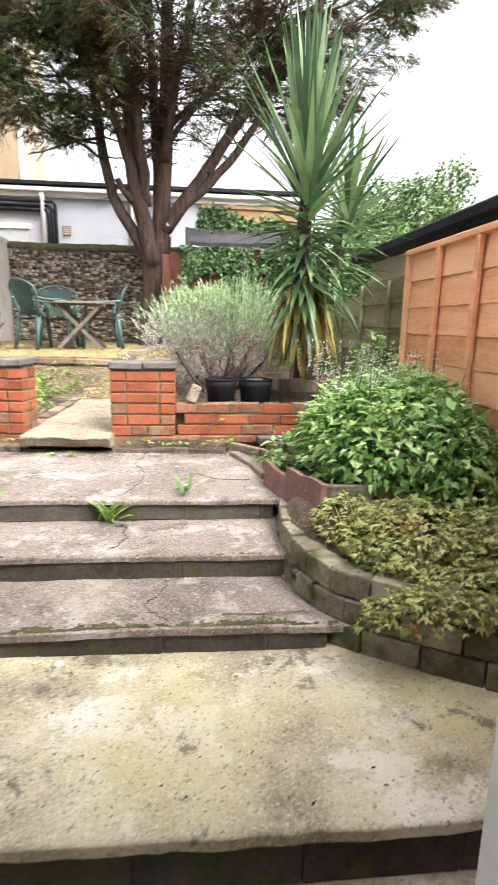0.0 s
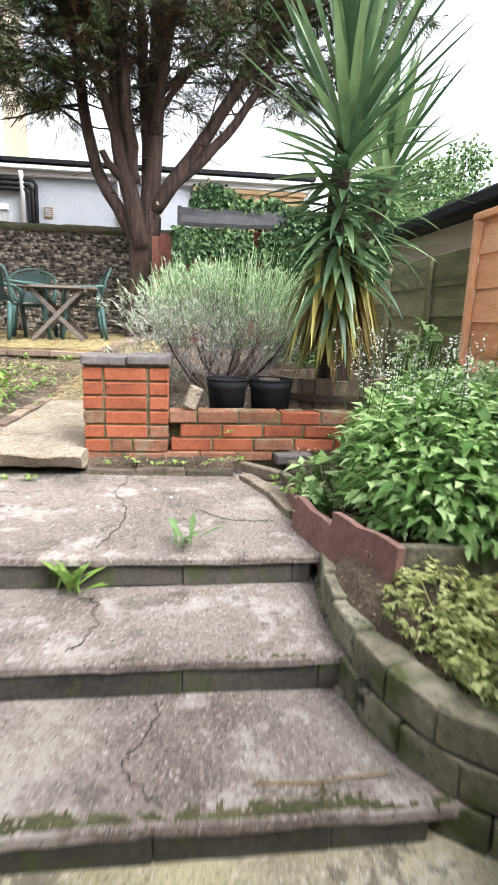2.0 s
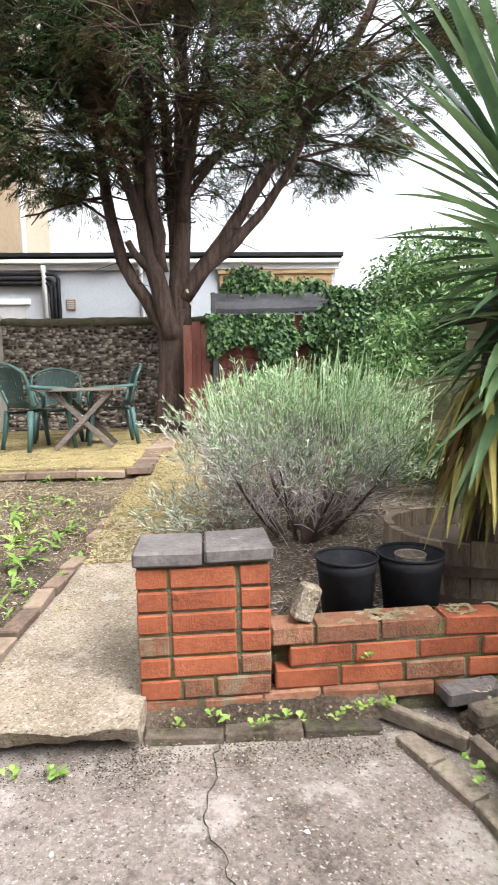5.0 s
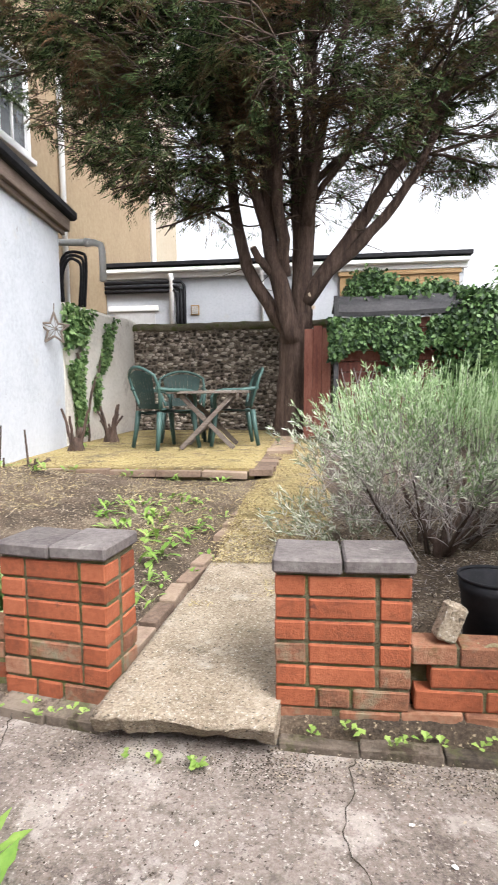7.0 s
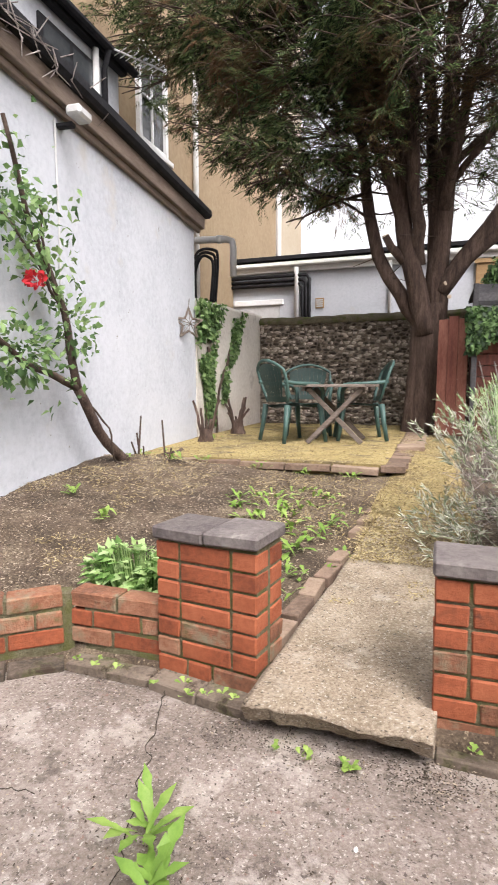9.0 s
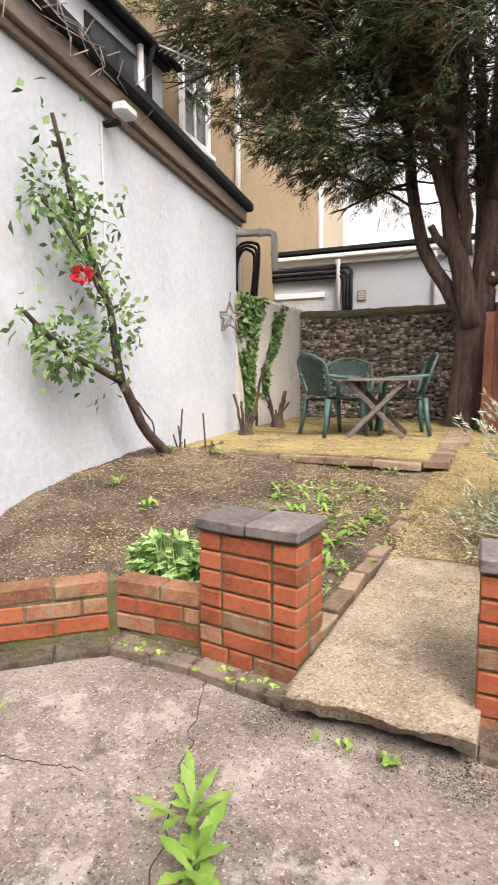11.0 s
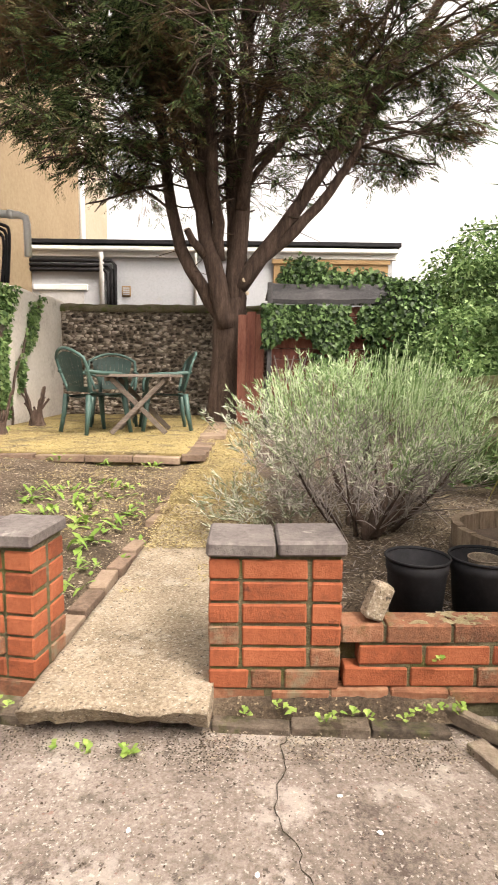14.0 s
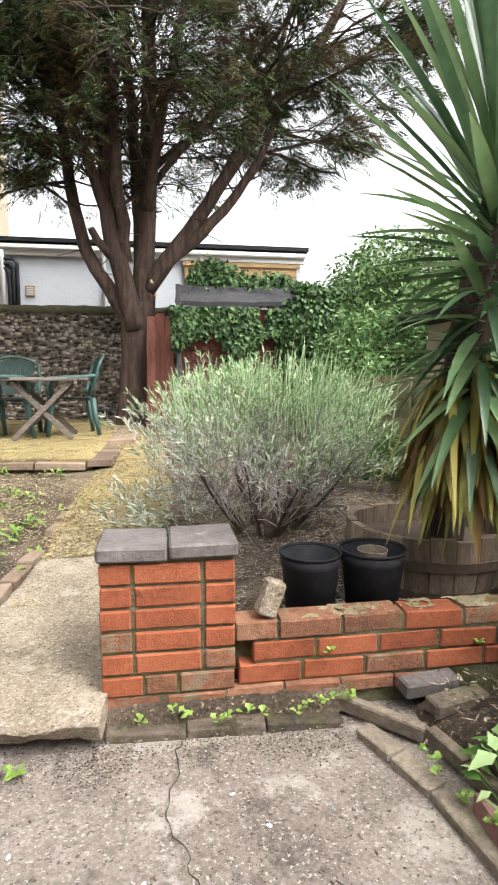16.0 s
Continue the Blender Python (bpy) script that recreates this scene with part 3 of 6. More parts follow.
def path_slab():
    ob = sheet("path_slab", lin(0, 1, .04), lin(3.62, 6.7, .03), lambda u, y: 0, M_SLABSTONE, "worn concrete path slab with a broken front edge", "path", skirt=.085)
    nx, ny = len(lin(0, 1, .04)), len(lin(3.62, 6.7, .03))
    for i, v in enumerate(ob.data.vertices):
        u, y = v.co.x, v.co.y
        low = v.co.z < -.01
        front = 1 - smoothstep(3.62, 3.66, y)
        s = (y - 3.62) / 2.08
        xl, xr = -1.165 + .20 * min(s, 1.1), -.575 + .08 * s
        x = xl + (xr - xl) * u + .012 * fbm(y, u * 3, 3, 2)
        v.co.y = y + front * (.012 * fbm(x, 0, 4, 3) + .010 * fbm(x, 1, 20, 6) - .02 * (u - .5) + (.045 + .025 * fbm(x, 3, 7, 1) if low else 0))
        v.co.x, v.co.z = x, path_height(x, y) - (.074 + .010 * fbm(x, y, 5, 8) if low else (.014 + .012 * fbm(x, y, 22, 3)) * front)
    return ob


path_slab()

# patio of pavers under the table
def patio_height(x, y):
    return .415 + .008 * fbm(x, y, 1.5, 5) + .02 * smoothstep(8, 12, y)


sheet("patio", lin(-3.80, -1.02, .06), lin(7.12, 12.05, .06), patio_height, M_LITTER, "raised patio strewn with fallen yellow needles", "patio", skirt=.16)
sheet("patio_corner", lin(-1.02, -.72, .05), lin(8.55, 12.05, .06), patio_height, M_PAVER, "bare paver corner of the patio", "patio", skirt=.14)
edging = thing("patio_edging", pose(0, 0, 0), "row of worn reddish pavers along the patio front", "edging", kind="structure")
x = -3.3
while x < -1.15:
    l = random.choice((.44, .46, .30))
    piece("paver", brick_mesh(l - .015, .22, .06, M_PAVER, "paver"), edging, pose(x, 7.0 + .02 * random.random(), .338, random.uniform(-2, 2), random.uniform(-2.5, 2.5), random.uniform(-2, 2)))
    x += l
for i in range(5):
    piece("paver", brick_mesh(.22, .28, .06, M_PAVER, "paver"), edging, pose(-1.06 + .01 * i, 7.05 + .30 * i, .350, random.uniform(-2, 2), random.uniform(-2, 2), random.uniform(-5, 5)))
piece("paver", brick_mesh(.30, .30, .06, M_PAVER, "paver"), edging, pose(-1.0, 8.35, .385, 1, random.uniform(-3, 3), 4))
edging2 = thing("path_edging", pose(0, 0, 0), "row of sunken old bricks along the path", "edging", kind="structure")
y = 4.05
while y < 7.0:
    xx = -1.245 + .095 * (y - 4)
    if not 5.2 < y < 5.45:
        piece("brick", brick_mesh(.085, .22, .065, M_PAVER), edging2, pose(xx, y, max(garden_height(xx, y), path_height(xx, y)) - .066, random.uniform(-2, 2), random.uniform(-2, 2), random.uniform(-4, 4) - 5))
    y += .235

for i, (line, z, w) in enumerate((([(-.33, 3.66), (-.37, 3.35), (-.30, 3.1), (-.36, 2.72)], .0, .008), ([(-1.52, 3.78), (-1.42, 3.5), (-1.30, 3.15), (-1.20, 2.85)], .004, .008), ([(-.36, 2.60), (-.33, 2.42), (-.38, 2.29)], -.116, .006),
                                  ([(-.12, 2.22), (-.15, 2.10), (-.20, 2.0), (-.10, 1.88)], -.230, .007),
                                  ([(-2.2, 3.2), (-1.9, 3.15), (-1.62, 3.2)], .006, .005), ([(.0, 3.12), (.12, 3.0), (.3, 2.98)], .0, .004))):
    crack("crack", line, z + .0045, w * .40, "dirt-filled crack in the concrete")

# ---- garden walls ----
def pick_pier(r):
    return M_BRICK_OLD if (r == 2 and random.random() < .5) or (r < 2 and random.random() < .35) else M_BRICK


def pier(name, corner, angle, label, n=6):
    """Brick pier, two bricks wide, with a pair of coping tiles."""
    w, d = .435, .205
    root = tagged(new(name, mesh_of(boxes(((.005, .004, -.12), (w - .005, d - .004, n * .0755 + .008))), name, M_MORTAR)), label, "pillar", kind="structure")
    root.matrix_basis = pose(*corner, 0, 0, angle)
    for r in range(n):
        row = [.1, .2125, .1] if r else [.13, .1, .18]
        for y0, flip in ((0, 0), (d, 180)):
            x = 0.0
            for l in row:
                m = pose(x - .001 + random.uniform(-.002, .002), -.004, r * .0755, 0, random.uniform(-.5, .5), random.uniform(-.5, .5))
                if flip:
                    m = pose(w, d, 0, 0, 0, 180) @ m
                piece("brick", brick_mesh(l, .0975, .065, pick_pier(r)), root, m)
                x += l + .011
    for i in range(2):
        bm = bmesh.new()
        box(bm, (0, 0, 0), (.224, .245, .05), .008)
        for v in bm.verts:
            v.co.z += .004 * noise.noise(v.co * 9 + Vector((i * 3, 0, corner[0])))
        t = part("coping_tile", bm, M_COPING, root, "grey coping tile")
        t.matrix_basis = pose(-.009 + i * .231, -.022, n * .0755 + .004, random.uniform(-.8, .8), (1.2, -1.0)[i], random.uniform(-.8, .8))
    return root


pier("pier_1", (-.582, 3.775, .098), 0, "red brick gate pier with grey coping tiles")
pier("pier_2", (-1.600, 3.885, .0245), -9, "red brick gate pier with grey coping tiles beside the path", 7)


def low_wall(name, p0, p1, z0, rows, label, depth=.1025, core=True):
    L = math.hypot(p1[0] - p0[0], p1[1] - p0[1])
    a = math.degrees(math.atan2(p1[1] - p0[1], p1[0] - p0[0]))
    top = z0 + .0755 * len(rows) - .02
    bm = boxes(((.065, .007, z0 - .15), (L, depth - .012, top)), ((0, .06, z0 - .15), (.065, depth - .012, top)))
    root = tagged(new(name, mesh_of(bm, name, M_MORTAR)), label, "garden wall", kind="structure")
    root.matrix_basis = pose(p0[0], p0[1], 0, 0, 0, a)
    for r, row in enumerate(rows):
        x = 0.0
        for l in row:
            if l > 0:
                piece("brick", brick_mesh(l, depth, .065, M_BRICK_OLD if random.random() < (.55 if r == len(rows) - 1 else .4) else M_BRICK), root,
                      pose(x, random.uniform(-.004, .004), z0 + r * .0755, random.uniform(-1.5, 1.5), random.uniform(-1.2, 1.2), random.uniform(-1.2, 1.2)))
            x += abs(l) + .0105
    return root


W = .215
main_wall = low_wall("low_wall_1", (-.143, 3.785), (1.36, 3.785), .103, [[.0, W, W, W, W, W, W, .14], [-.05, W, W, W, W, W, W, .08], [.14, W, W, W, W, W, .19]], "low red brick garden wall with a missing brick")
low_wall("low_wall_2", (-2.02, 3.90), (-1.612, 3.90), .068, [[.19, W], [.1, W, .07], [W, .19]], "low red brick planter wall")
low_wall("low_wall_3", (-2.72, 3.30), (-2.005, 3.90), .068, [[W, W, W, W], [.1, W, W, W, .1], [W, W, W, W]], "low red brick planter wall set at an angle")

# pale lichen crust on top of the long low wall
grid = {}
bm = bmesh.new()
for i in range(19, 185):
    for j in range(13):
        x0, y0 = .008 * i, .002 + .0076 * j
        if fbm(x0, y0, 7, 4) + .45 * fbm(x0, y0, 26, 2) + .25 * fbm(x0, y0, 60, 5) > .05:
            f = []
            for a, b in ((i, j), (i + 1, j), (i + 1, j + 1), (i, j + 1)):
                if (a, b) not in grid:
                    x, y = .008 * a, .002 + .0076 * b
                    grid[a, b] = bm.verts.new((x + .003 * fbm(x, y, 90, 1), y + .003 * fbm(x, y, 90, 7), .103 + 3 * .0755 - .007 + .004 * fbm(x, y, 30, 1)))
                f.append(grid[a, b])
            bm.faces.new(f)
part("lichen_crust", bm, M_LICHEN, main_wall, "pale lichen and mortar crust", True)


def along(line, s):
    for (x0, y0), (x1, y1) in zip(line, line[1:]):
        L = math.hypot(x1 - x0, y1 - y0)
        if s <= L:
            return x0 + (x1 - x0) * s / L, y0 + (y1 - y0) * s / L, math.degrees(math.atan2(y1 - y0, x1 - x0))
        s -= L
    return x1, y1, math.degrees(math.atan2(y1 - y0, x1 - x0))


def line_length(line):
    return sum(math.hypot(b[0] - a[0], b[1] - a[1]) for a, b in zip(line, line[1:]))


# kerb bricks along the back of the terrace
def kerb(name, line, z, label, mat=M_KERB, size=(.215, .10, .050), lean=0.0):
    root = thing(name, pose(0, 0, 0), label, "kerb", kind="structure")
    for (x0, y0), (x1, y1) in zip(line, line[1:]):
        L, a = math.hypot(x1 - x0, y1 - y0), math.atan2(y1 - y0, x1 - x0)
        n = max(1, round(L / (size[0] + .006)))
        l = round(L / n - .005, 3)
        for i in range(n):
            s = i * L / n
            piece("brick", brick_mesh(l, size[1], size[2], mat), root, pose(x0 + s * math.cos(a), y0 + s * math.sin(a), z + random.uniform(-.006, .004),
                  lean + random.uniform(-3, 3), random.uniform(-2, 2), math.degrees(a) + random.uniform(-2, 2)))
    return root


kerb("terrace_kerb", [(-.57, 3.690), (.20, 3.668)], -.026, "mossy sunken bricks at the foot of the low wall", M_KERB, (.215, .075, .050))
kerb("wall_footing", [(-.57, 3.772), (.62, 3.772)], .044, "half-buried mossy brick slips under the low wall", M_BRICK_OLD, (.19, .06, .050))
kerb("terrace_kerb_far", [(-1.17, 3.715), (-1.60, 3.792), (-1.975, 3.797), (-2.635, 3.225)][::-1], -.022, "mossy sunken bricks along the planter wall")

for i, line in enumerate(([(-.59, 3.765), (.24, 3.745)], [(-2.70, 3.30), (-2.02, 3.875), (-1.60, 3.87), (-1.14, 3.795)])):
    bm = bmesh.new()
    n = 60
    cols = []
    for j in range(n + 1):
        x, y, a = along(line, line_length(line) * min(.9999, j / n))
        d = Vector((-math.sin(radians(a)), math.cos(radians(a)), 0))
        cols.append([bm.verts.new(Vector((x, y, .0)) + d * w + Vector((0, 0, z - .04 * i + .012 * fbm(x, w, 12, i)))) for w, z in ((-.03, .015), (-.015, .04), (.0, .055), (.06, .10))])
    for p, q in zip(cols, cols[1:]):
        for k in range(3):
            bm.faces.new((p[k], p[k + 1], q[k + 1], q[k]))
    tagged(part("wall_foot_soil", bm, M_SOIL, None, "", True), "dark soil packed along the wall foot", "soil", kind="structure")

# ---- raised bed with a curved block wall ----
BED = [(.27, 3.66), (.40, 3.36), (.455, 3.08), (.44, 2.85), (.385, 2.60), (.365, 2.35), (.40, 2.10), (.495, 1.89), (.70, 1.74), (1.0, 1.56), (1.30, 1.44), (1.50, 1.40)]


def bed_wall():
    line = BED[3:]
    L = line_length(line)
    root = thing("raised_bed_wall", pose(0, 0, 0), "curved retaining wall of mossy concrete blocks", "garden wall", kind="structure")
    for r in range(3):
        s = -.09 if r % 2 else 0.0
        z = -.345 + .104 * r
        while s < L - .05:
            l = .155 if s < 1.0 else .21
            x, y, a = along(line, max(0, s))
            x2, y2, _ = along(line, s + l)
            a = math.degrees(math.atan2(y2 - y, x2 - x))
            piece("block", brick_mesh(l, .10, .097, M_BLOCK, "block"), root,
                  pose(x + .012 * r, y + .005 * r, z + .04 * smoothstep(.9, 0, s), random.uniform(-1, 1), random.uniform(-.8, .8), a + random.uniform(-1, 1)))
            s += l + .008
    return root


bed_wall()


def bed_x(y):
    """The bed's edge at y."""
    for (x0, y0), (x1, y1) in zip(BED, BED[1:]):
        if y1 <= y <= y0:
            return x0 + (x1 - x0) * (y0 - y) / (y0 - y1)
    return BED[-1][0] if y < BED[-1][1] else BED[0][0]


def bed_soil():
    ys = lin(1.46, 3.72, .06)
    v, f, nx = [], [], 22
    for y in ys:
        e = bed_x(y) + .05 + .11 * smoothstep(2.9, 3.3, y)
        for i in range(nx):
            x = e + (1.52 - e) * i / (nx - 1)
            v.append((x, y, -.06 + .14 * smoothstep(1.9, 2.6, y) - .05 * smoothstep(2.9, 3.4, y) + .025 * fbm(x, y, 3, 1) - (.09 if i == 0 else .02 if i == 1 else 0)))
    for j in range(len(ys) - 1):
        for i in range(nx - 1):
            f.append((j * nx + i, j * nx + i + 1, (j + 1) * nx + i + 1, (j + 1) * nx + i))
    me = bpy.data.meshes.new("raised_bed_soil")
    me.from_pydata(v, [], f)
    me.materials.append(M_SOIL)
    tagged(new("raised_bed_soil", me), "dark soil in the raised bed", "soil", kind="structure")


bed_soil()
kerb("bed_kerb", [(.22, 3.62), (.33, 3.33), (.37, 3.04)], -.020, "sunken mossy kerb bricks round the raised bed", M_EDGEBRICK, (.20, .07, .042))
kerb("bed_kerb_inner", [(.20, 3.74), (.42, 3.53), (.50, 3.22)], .005, "narrow leaning bricks round the raised bed", M_EDGEBRICK, (.20, .035, .055), 8)


def edging_tile():
    """Terracotta lawn-edging tile with a scalloped top."""
    bm = bmesh.new()
    prof = [(0, 0), (.325, 0)] + [(.325 - .325 * i / 12, .170 + .010 * abs(math.sin(math.pi * 1.5 * i / 12 + .3))) for i in range(13)]
    a = [bm.verts.new((x, 0, z)) for x, z in prof]
    b = [bm.verts.new((x, .028, z)) for x, z in prof]
    bm.faces.new(a)
    bm.faces.new(b[::-1])
    for i in range(len(prof)):
        j = (i + 1) % len(prof)
        bm.faces.new((a[i], b[i], b[j], a[j]))
    return mesh_of(bm, "edging_tile", M_TERRACOTTA)


tile = edging_tile()
for (x0, y0), (x1, y1), z, k in (((.385, 3.24), (.375, 2.93), -.11, 1.0), ((.37, 2.95), (.44, 2.62), -.06, 1.03), ((.435, 2.64), (.545, 2.31), -.025, 1.06)):
    ob = new("edging_tile", tile)
    ob.matrix_basis = pose(x0, y0, z, random.uniform(-9, -5), random.uniform(-3, 3), math.degrees(math.atan2(y1 - y0, x1 - x0))) @ Matrix.Scale(k, 4)
    tagged(ob, "leaning terracotta edging tile with a scalloped top", "edging tile", "terracotta tiles round the bed")
plank = tagged(new("edging_board", mesh_of(box(bmesh.new(), (0, 0, 0), (.62, .04, .13), .006), "edging_board", M_BLOCK)), "mossy edging board across the raised bed", "edging")
plank.matrix_basis = pose(.56, 2.37, .02, -4, 0, -3)
for i, (x, y, a, l) in enumerate(((.40, 3.69, 8, .21), (.46, 3.60, 12, .22))):
    b = tagged(new("loose_brick", mesh_of(box(bmesh.new(), (0, 0, 0), (l, .07, .055), .008), "loose_brick", (M_COPING, M_EDGEBRICK)[i])), "loose worn brick lying beside the low wall", "brick", "loose bricks")
    b.matrix_basis = pose(x + .03, y, .046 - .022 * i, 4, 0, a)
b = tagged(new("broken_brick", mesh_of(box(bmesh.new(), (0, 0, 0), (.125, .06, .07), .010), "broken_brick", M_SLABSTONE)), "broken mossy brick standing on the low wall", "brick", "loose bricks")
b.matrix_basis = pose(-.005, 3.79, .318, 0, -68, 12)

# ---- right-hand fences ----
def orange_panel(y0, y1, x, z0, z1, label):
    root = thing("garden_fence", pose(x, y0, z0), label, "fence", "orange fence panels")
    L, h = y1 - y0, z1 - z0
    n = 11
    for i in range(n):
        bm = bmesh.new()
        box(bm, (0, .02, 0), (.012, L - .02, h / n + .022), .003)
        for v in bm.verts:
            v.co.z += .006 * noise.noise(Vector((v.co.y * 3, i * 2.1, y0)))
        p = part("board", bm, M_ORANGE, root)
        p.matrix_basis = pose(.012, 0, i * h / n, 0, 4.0, 0)
    for k in range(5):
        yy = k * (L - .045) / 4
        part("batten", boxes(((-.022, yy, 0), (.006, yy + .042, h)), bevel=.004), M_ORANGE, root)
    part("top_rail", boxes(((-.026, 0, h), (.04, L, h + .035)), bevel=.004), M_ORANGE, root)
    return root


for i in range(3):
    orange_panel(3.72 - 1.95 * (i + 1), 3.69 - 1.95 * i, 1.40, -.50, 1.325, "new orange-stained overlap fence panel with upright battens")
post = tagged(new("fence_post", mesh_of(boxes(((1.42, 3.70, -.5), (1.49, 3.77, 1.33)), bevel=.005), "fence_post", M_OLDFENCE)), "weathered timber post at the end of the orange fence", "post")


def old_panel(y0, y1, x, z0, z1):
    root = thing("old_fence", pose(x, y0, z0), "weathered green-tinged overlap fence panel", "fence", "old fence panels")
    L, n = y1 - y0, 6
    h = z1 - z0
    for i in range(n):
        bm = bmesh.new()
        box(bm, (0, .0, 0), (.014, L, h / n + .025), .003)
        for v in bm.verts:
            v.co.z += .012 * noise.noise(Vector((v.co.y * 2.5, i * 2.1, y0)))
        p = part("board", bm, M_OLDFENCE, root)
        p.matrix_basis = pose(.012, 0, i * h / n, 0, 5, random.uniform(-.3, .3))
    for yy in (.02, L / 2, L - .06):
        part("batten", boxes(((-.022, yy, 0), (.004, yy + .045, h)), bevel=.004), M_OLDFENCE, root)
    return root


for i in range(3):
    old_panel(3.80 + 1.72 * i, 5.48 + 1.72 * i, 1.62 + .05 * i, .10, (1.25, 1.15, 1.13)[i])

# neighbour's shed behind the fences
shed = thing("neighbour_shed", pose(2.25, 0, -.6), "neighbour's low pale shed with a dark felt roof", "shed")
part("wall", boxes(((.06, -1.5, 0), (2.6, 7.4, 2.28))), M_CREAM, shed, "pale rendered wall")
bm = bmesh.new()
box(bm, (-.12, -1.6, 2.28), (2.8, 7.5, 2.36), .01)
for v in bm.verts:
    v.co.z += .22 * max(0, v.co.x) / 2.8
part("roof", bm, M_FELT, shed, "dark felt roof")
part("gutter", boxes(((-.20, -1.6, 2.27), (-.12, 7.5, 2.38)), bevel=.02), M_BLACK, shed, "black gutter")

# ---- white house ----
house = thing("white_house", pose(0, 0, -.6), "white rendered house with a brown fascia and black gutter", "house", kind="structure")
X = -3.8
bm = boxes(((X - .25, -3.2, 0), (X, 9.12, 3.92)))
part("wall", bm, M_RENDER_W, house, "white painted rendered wall")
part("end_wall", boxes(((-9, 8.9, 0), (X - .252, 9.12, 3.92))), M_RENDER_W, house, "white rendered end wall")
bm = bmesh.new()
box(bm, (X + .003, -3.2, 3.90), (X + .10, 9.30, 4.06), .006)
part("fascia", bm, M_FASCIA, house, "weathered brown timber fascia")
part("soffit_board", boxes(((X + .003, -3.2, 3.84), (X + .05, 9.25, 3.90)), bevel=.006), M_FASCIA, house)
part("gutter", boxes(((X + .05, -3.2, 4.06), (X + .18, 9.40, 4.19)), bevel=.03), M_BLACK, house, "black plastic gutter")
bm = bmesh.new()
vs = [bm.verts.new(p) for p in ((X + .1, -3.2, 4.16), (X + .1, 9.38, 4.16), (-5.0, 9.38, 4.24), (-5.0, -3.2, 4.24), (X + .1, -3.2, 4.10), (X + .1, 9.38, 4.10), (-5.0, 9.38, 4.18), (-5.0, -3.2, 4.18))]
for f in ((0, 1, 2, 3), (4, 7, 6, 5), (0, 4, 5, 1), (1, 5, 6, 2), (2, 6, 7, 3), (3, 7, 4, 0)):
    bm.faces.new([vs[i] for i in f])
part("lean_to_roof", bm, M_FELT, house, "dark lean-to roof")
part("upper_wall", boxes(((-9, -3.2, 4.0), (-5.0, 9.25, 6.20))), M_RENDER_W, house, "white upper storey wall")
part("upper_fascia", boxes(((-5.0 + .003, -3.2, 6.10), (-4.88, 9.3, 6.20)), bevel=.01), M_BLACK, house)
part("upper_gutter", boxes(((-4.88, -3.2, 6.13), (-4.77, 9.45, 6.23)), bevel=.03), M_BLACK, house, "black gutter")
part("upper_roof", boxes(((-9, -3.3, 6.205), (-4.85, 9.4, 6.27))), M_FELT, house)
for y0 in (7.55, 5.6):
    w = part("window", boxes(((-4.998, y0, 5.22), (-4.96, y0 + 1.15, 5.95)), bevel=.008), M_BLACK, house, "small dark-framed window")
    part("pane", boxes(((-4.958, y0 + .07, 5.29), (-4.952, y0 + .54, 5.88)), ((-4.958, y0 + .61, 5.29), (-4.952, y0 + 1.08, 5.88))), M_GLASS, w)
part("downpipe", tube(bmesh.new(), [(-4.82, 8.75, 6.15), (-4.93, 8.8, 5.95), (-4.93, 8.8, 4.3)], .04, 10), M_BLACK, house, "black downpipe", True)
part("downpipe", tube(bmesh.new(), [(-4.93, 8.6, 6.1), (-4.93, 8.6, 4.3)], .045, 10), M_GREYPIPE, house, "grey downpipe", True)
SKEW = Matrix.Translation((-3.8, 9.12, 0)) @ pose(0, 0, 0, 0, 0, 5.6) @ Matrix.Translation((3.8, -9.12, 0))
for ob in house.children:
    if ob.name.split(".")[0] in ("wall", "fascia", "soffit_board", "gutter", "lean_to_roof"):
        ob.matrix_basis = SKEW
# back of the house that the walk starts from, with its doorway
home = thing("back_door_house", pose(0, 0, -.6), "white rendered back wall of the house with an open doorway", "house", kind="structure")
part("wall", boxes(((-4.05, .12, 0), (-.62, .36, 3.0)), ((.34, .12, 0), (1.75, .36, 3.0)), ((-.62, .12, 2.25), (.34, .36, 3.0))), M_RENDER_W, home, "white rendered wall")
part("door_frame", boxes(((.303, .36, .06), (.36, .46, 2.30)), ((-.66, .36, .06), (-.575, .46, 2.30)), ((-.575, .36, 2.20), (.303, .46, 2.30)), bevel=.004), M_WHITE, home, "white door frame")
part("side_wall", boxes(((-4.05, -3.3, 0), (-3.9, .12, 3.0)), ((1.6, -3.3, 0), (1.75, .12, 3.0)), ((-4.05, -3.45, 0), (1.75, -3.3, 3.0))), M_RENDER_W, home)
part("roof", boxes(((-4.1, -3.5, 3.0), (1.8, .42, 3.12))), M_FELT, home)

# ---- rendered garden wall and flint wall ----
bm = bmesh.new()
ys = lin(9.125, 12.25, .15)
top = [2.36 + .10 * (y - 9.1) / 3 + .018 * fbm(y, 0, 2, 3) for y in ys]
cols = [[bm.verts.new((xx, y, zz)) for xx, zz in ((-3.785, .0), (-3.785, t - .05), (-3.825, t), (-3.985, t), (-4.015, t - .05), (-4.015, 0))] for y, t in zip(ys, top)]
for a, b in zip(cols, cols[1:]):
    for i in range(5):
        bm.faces.new((a[i], a[i + 1], b[i + 1], b[i]))
bm.faces.new(cols[0])
bm.faces.new(cols[-1][::-1])
tagged(part("wall_rendered", bm, M_RENDER_G), "grey-beige rendered garden wall with a rounded top", "garden wall", kind="structure")


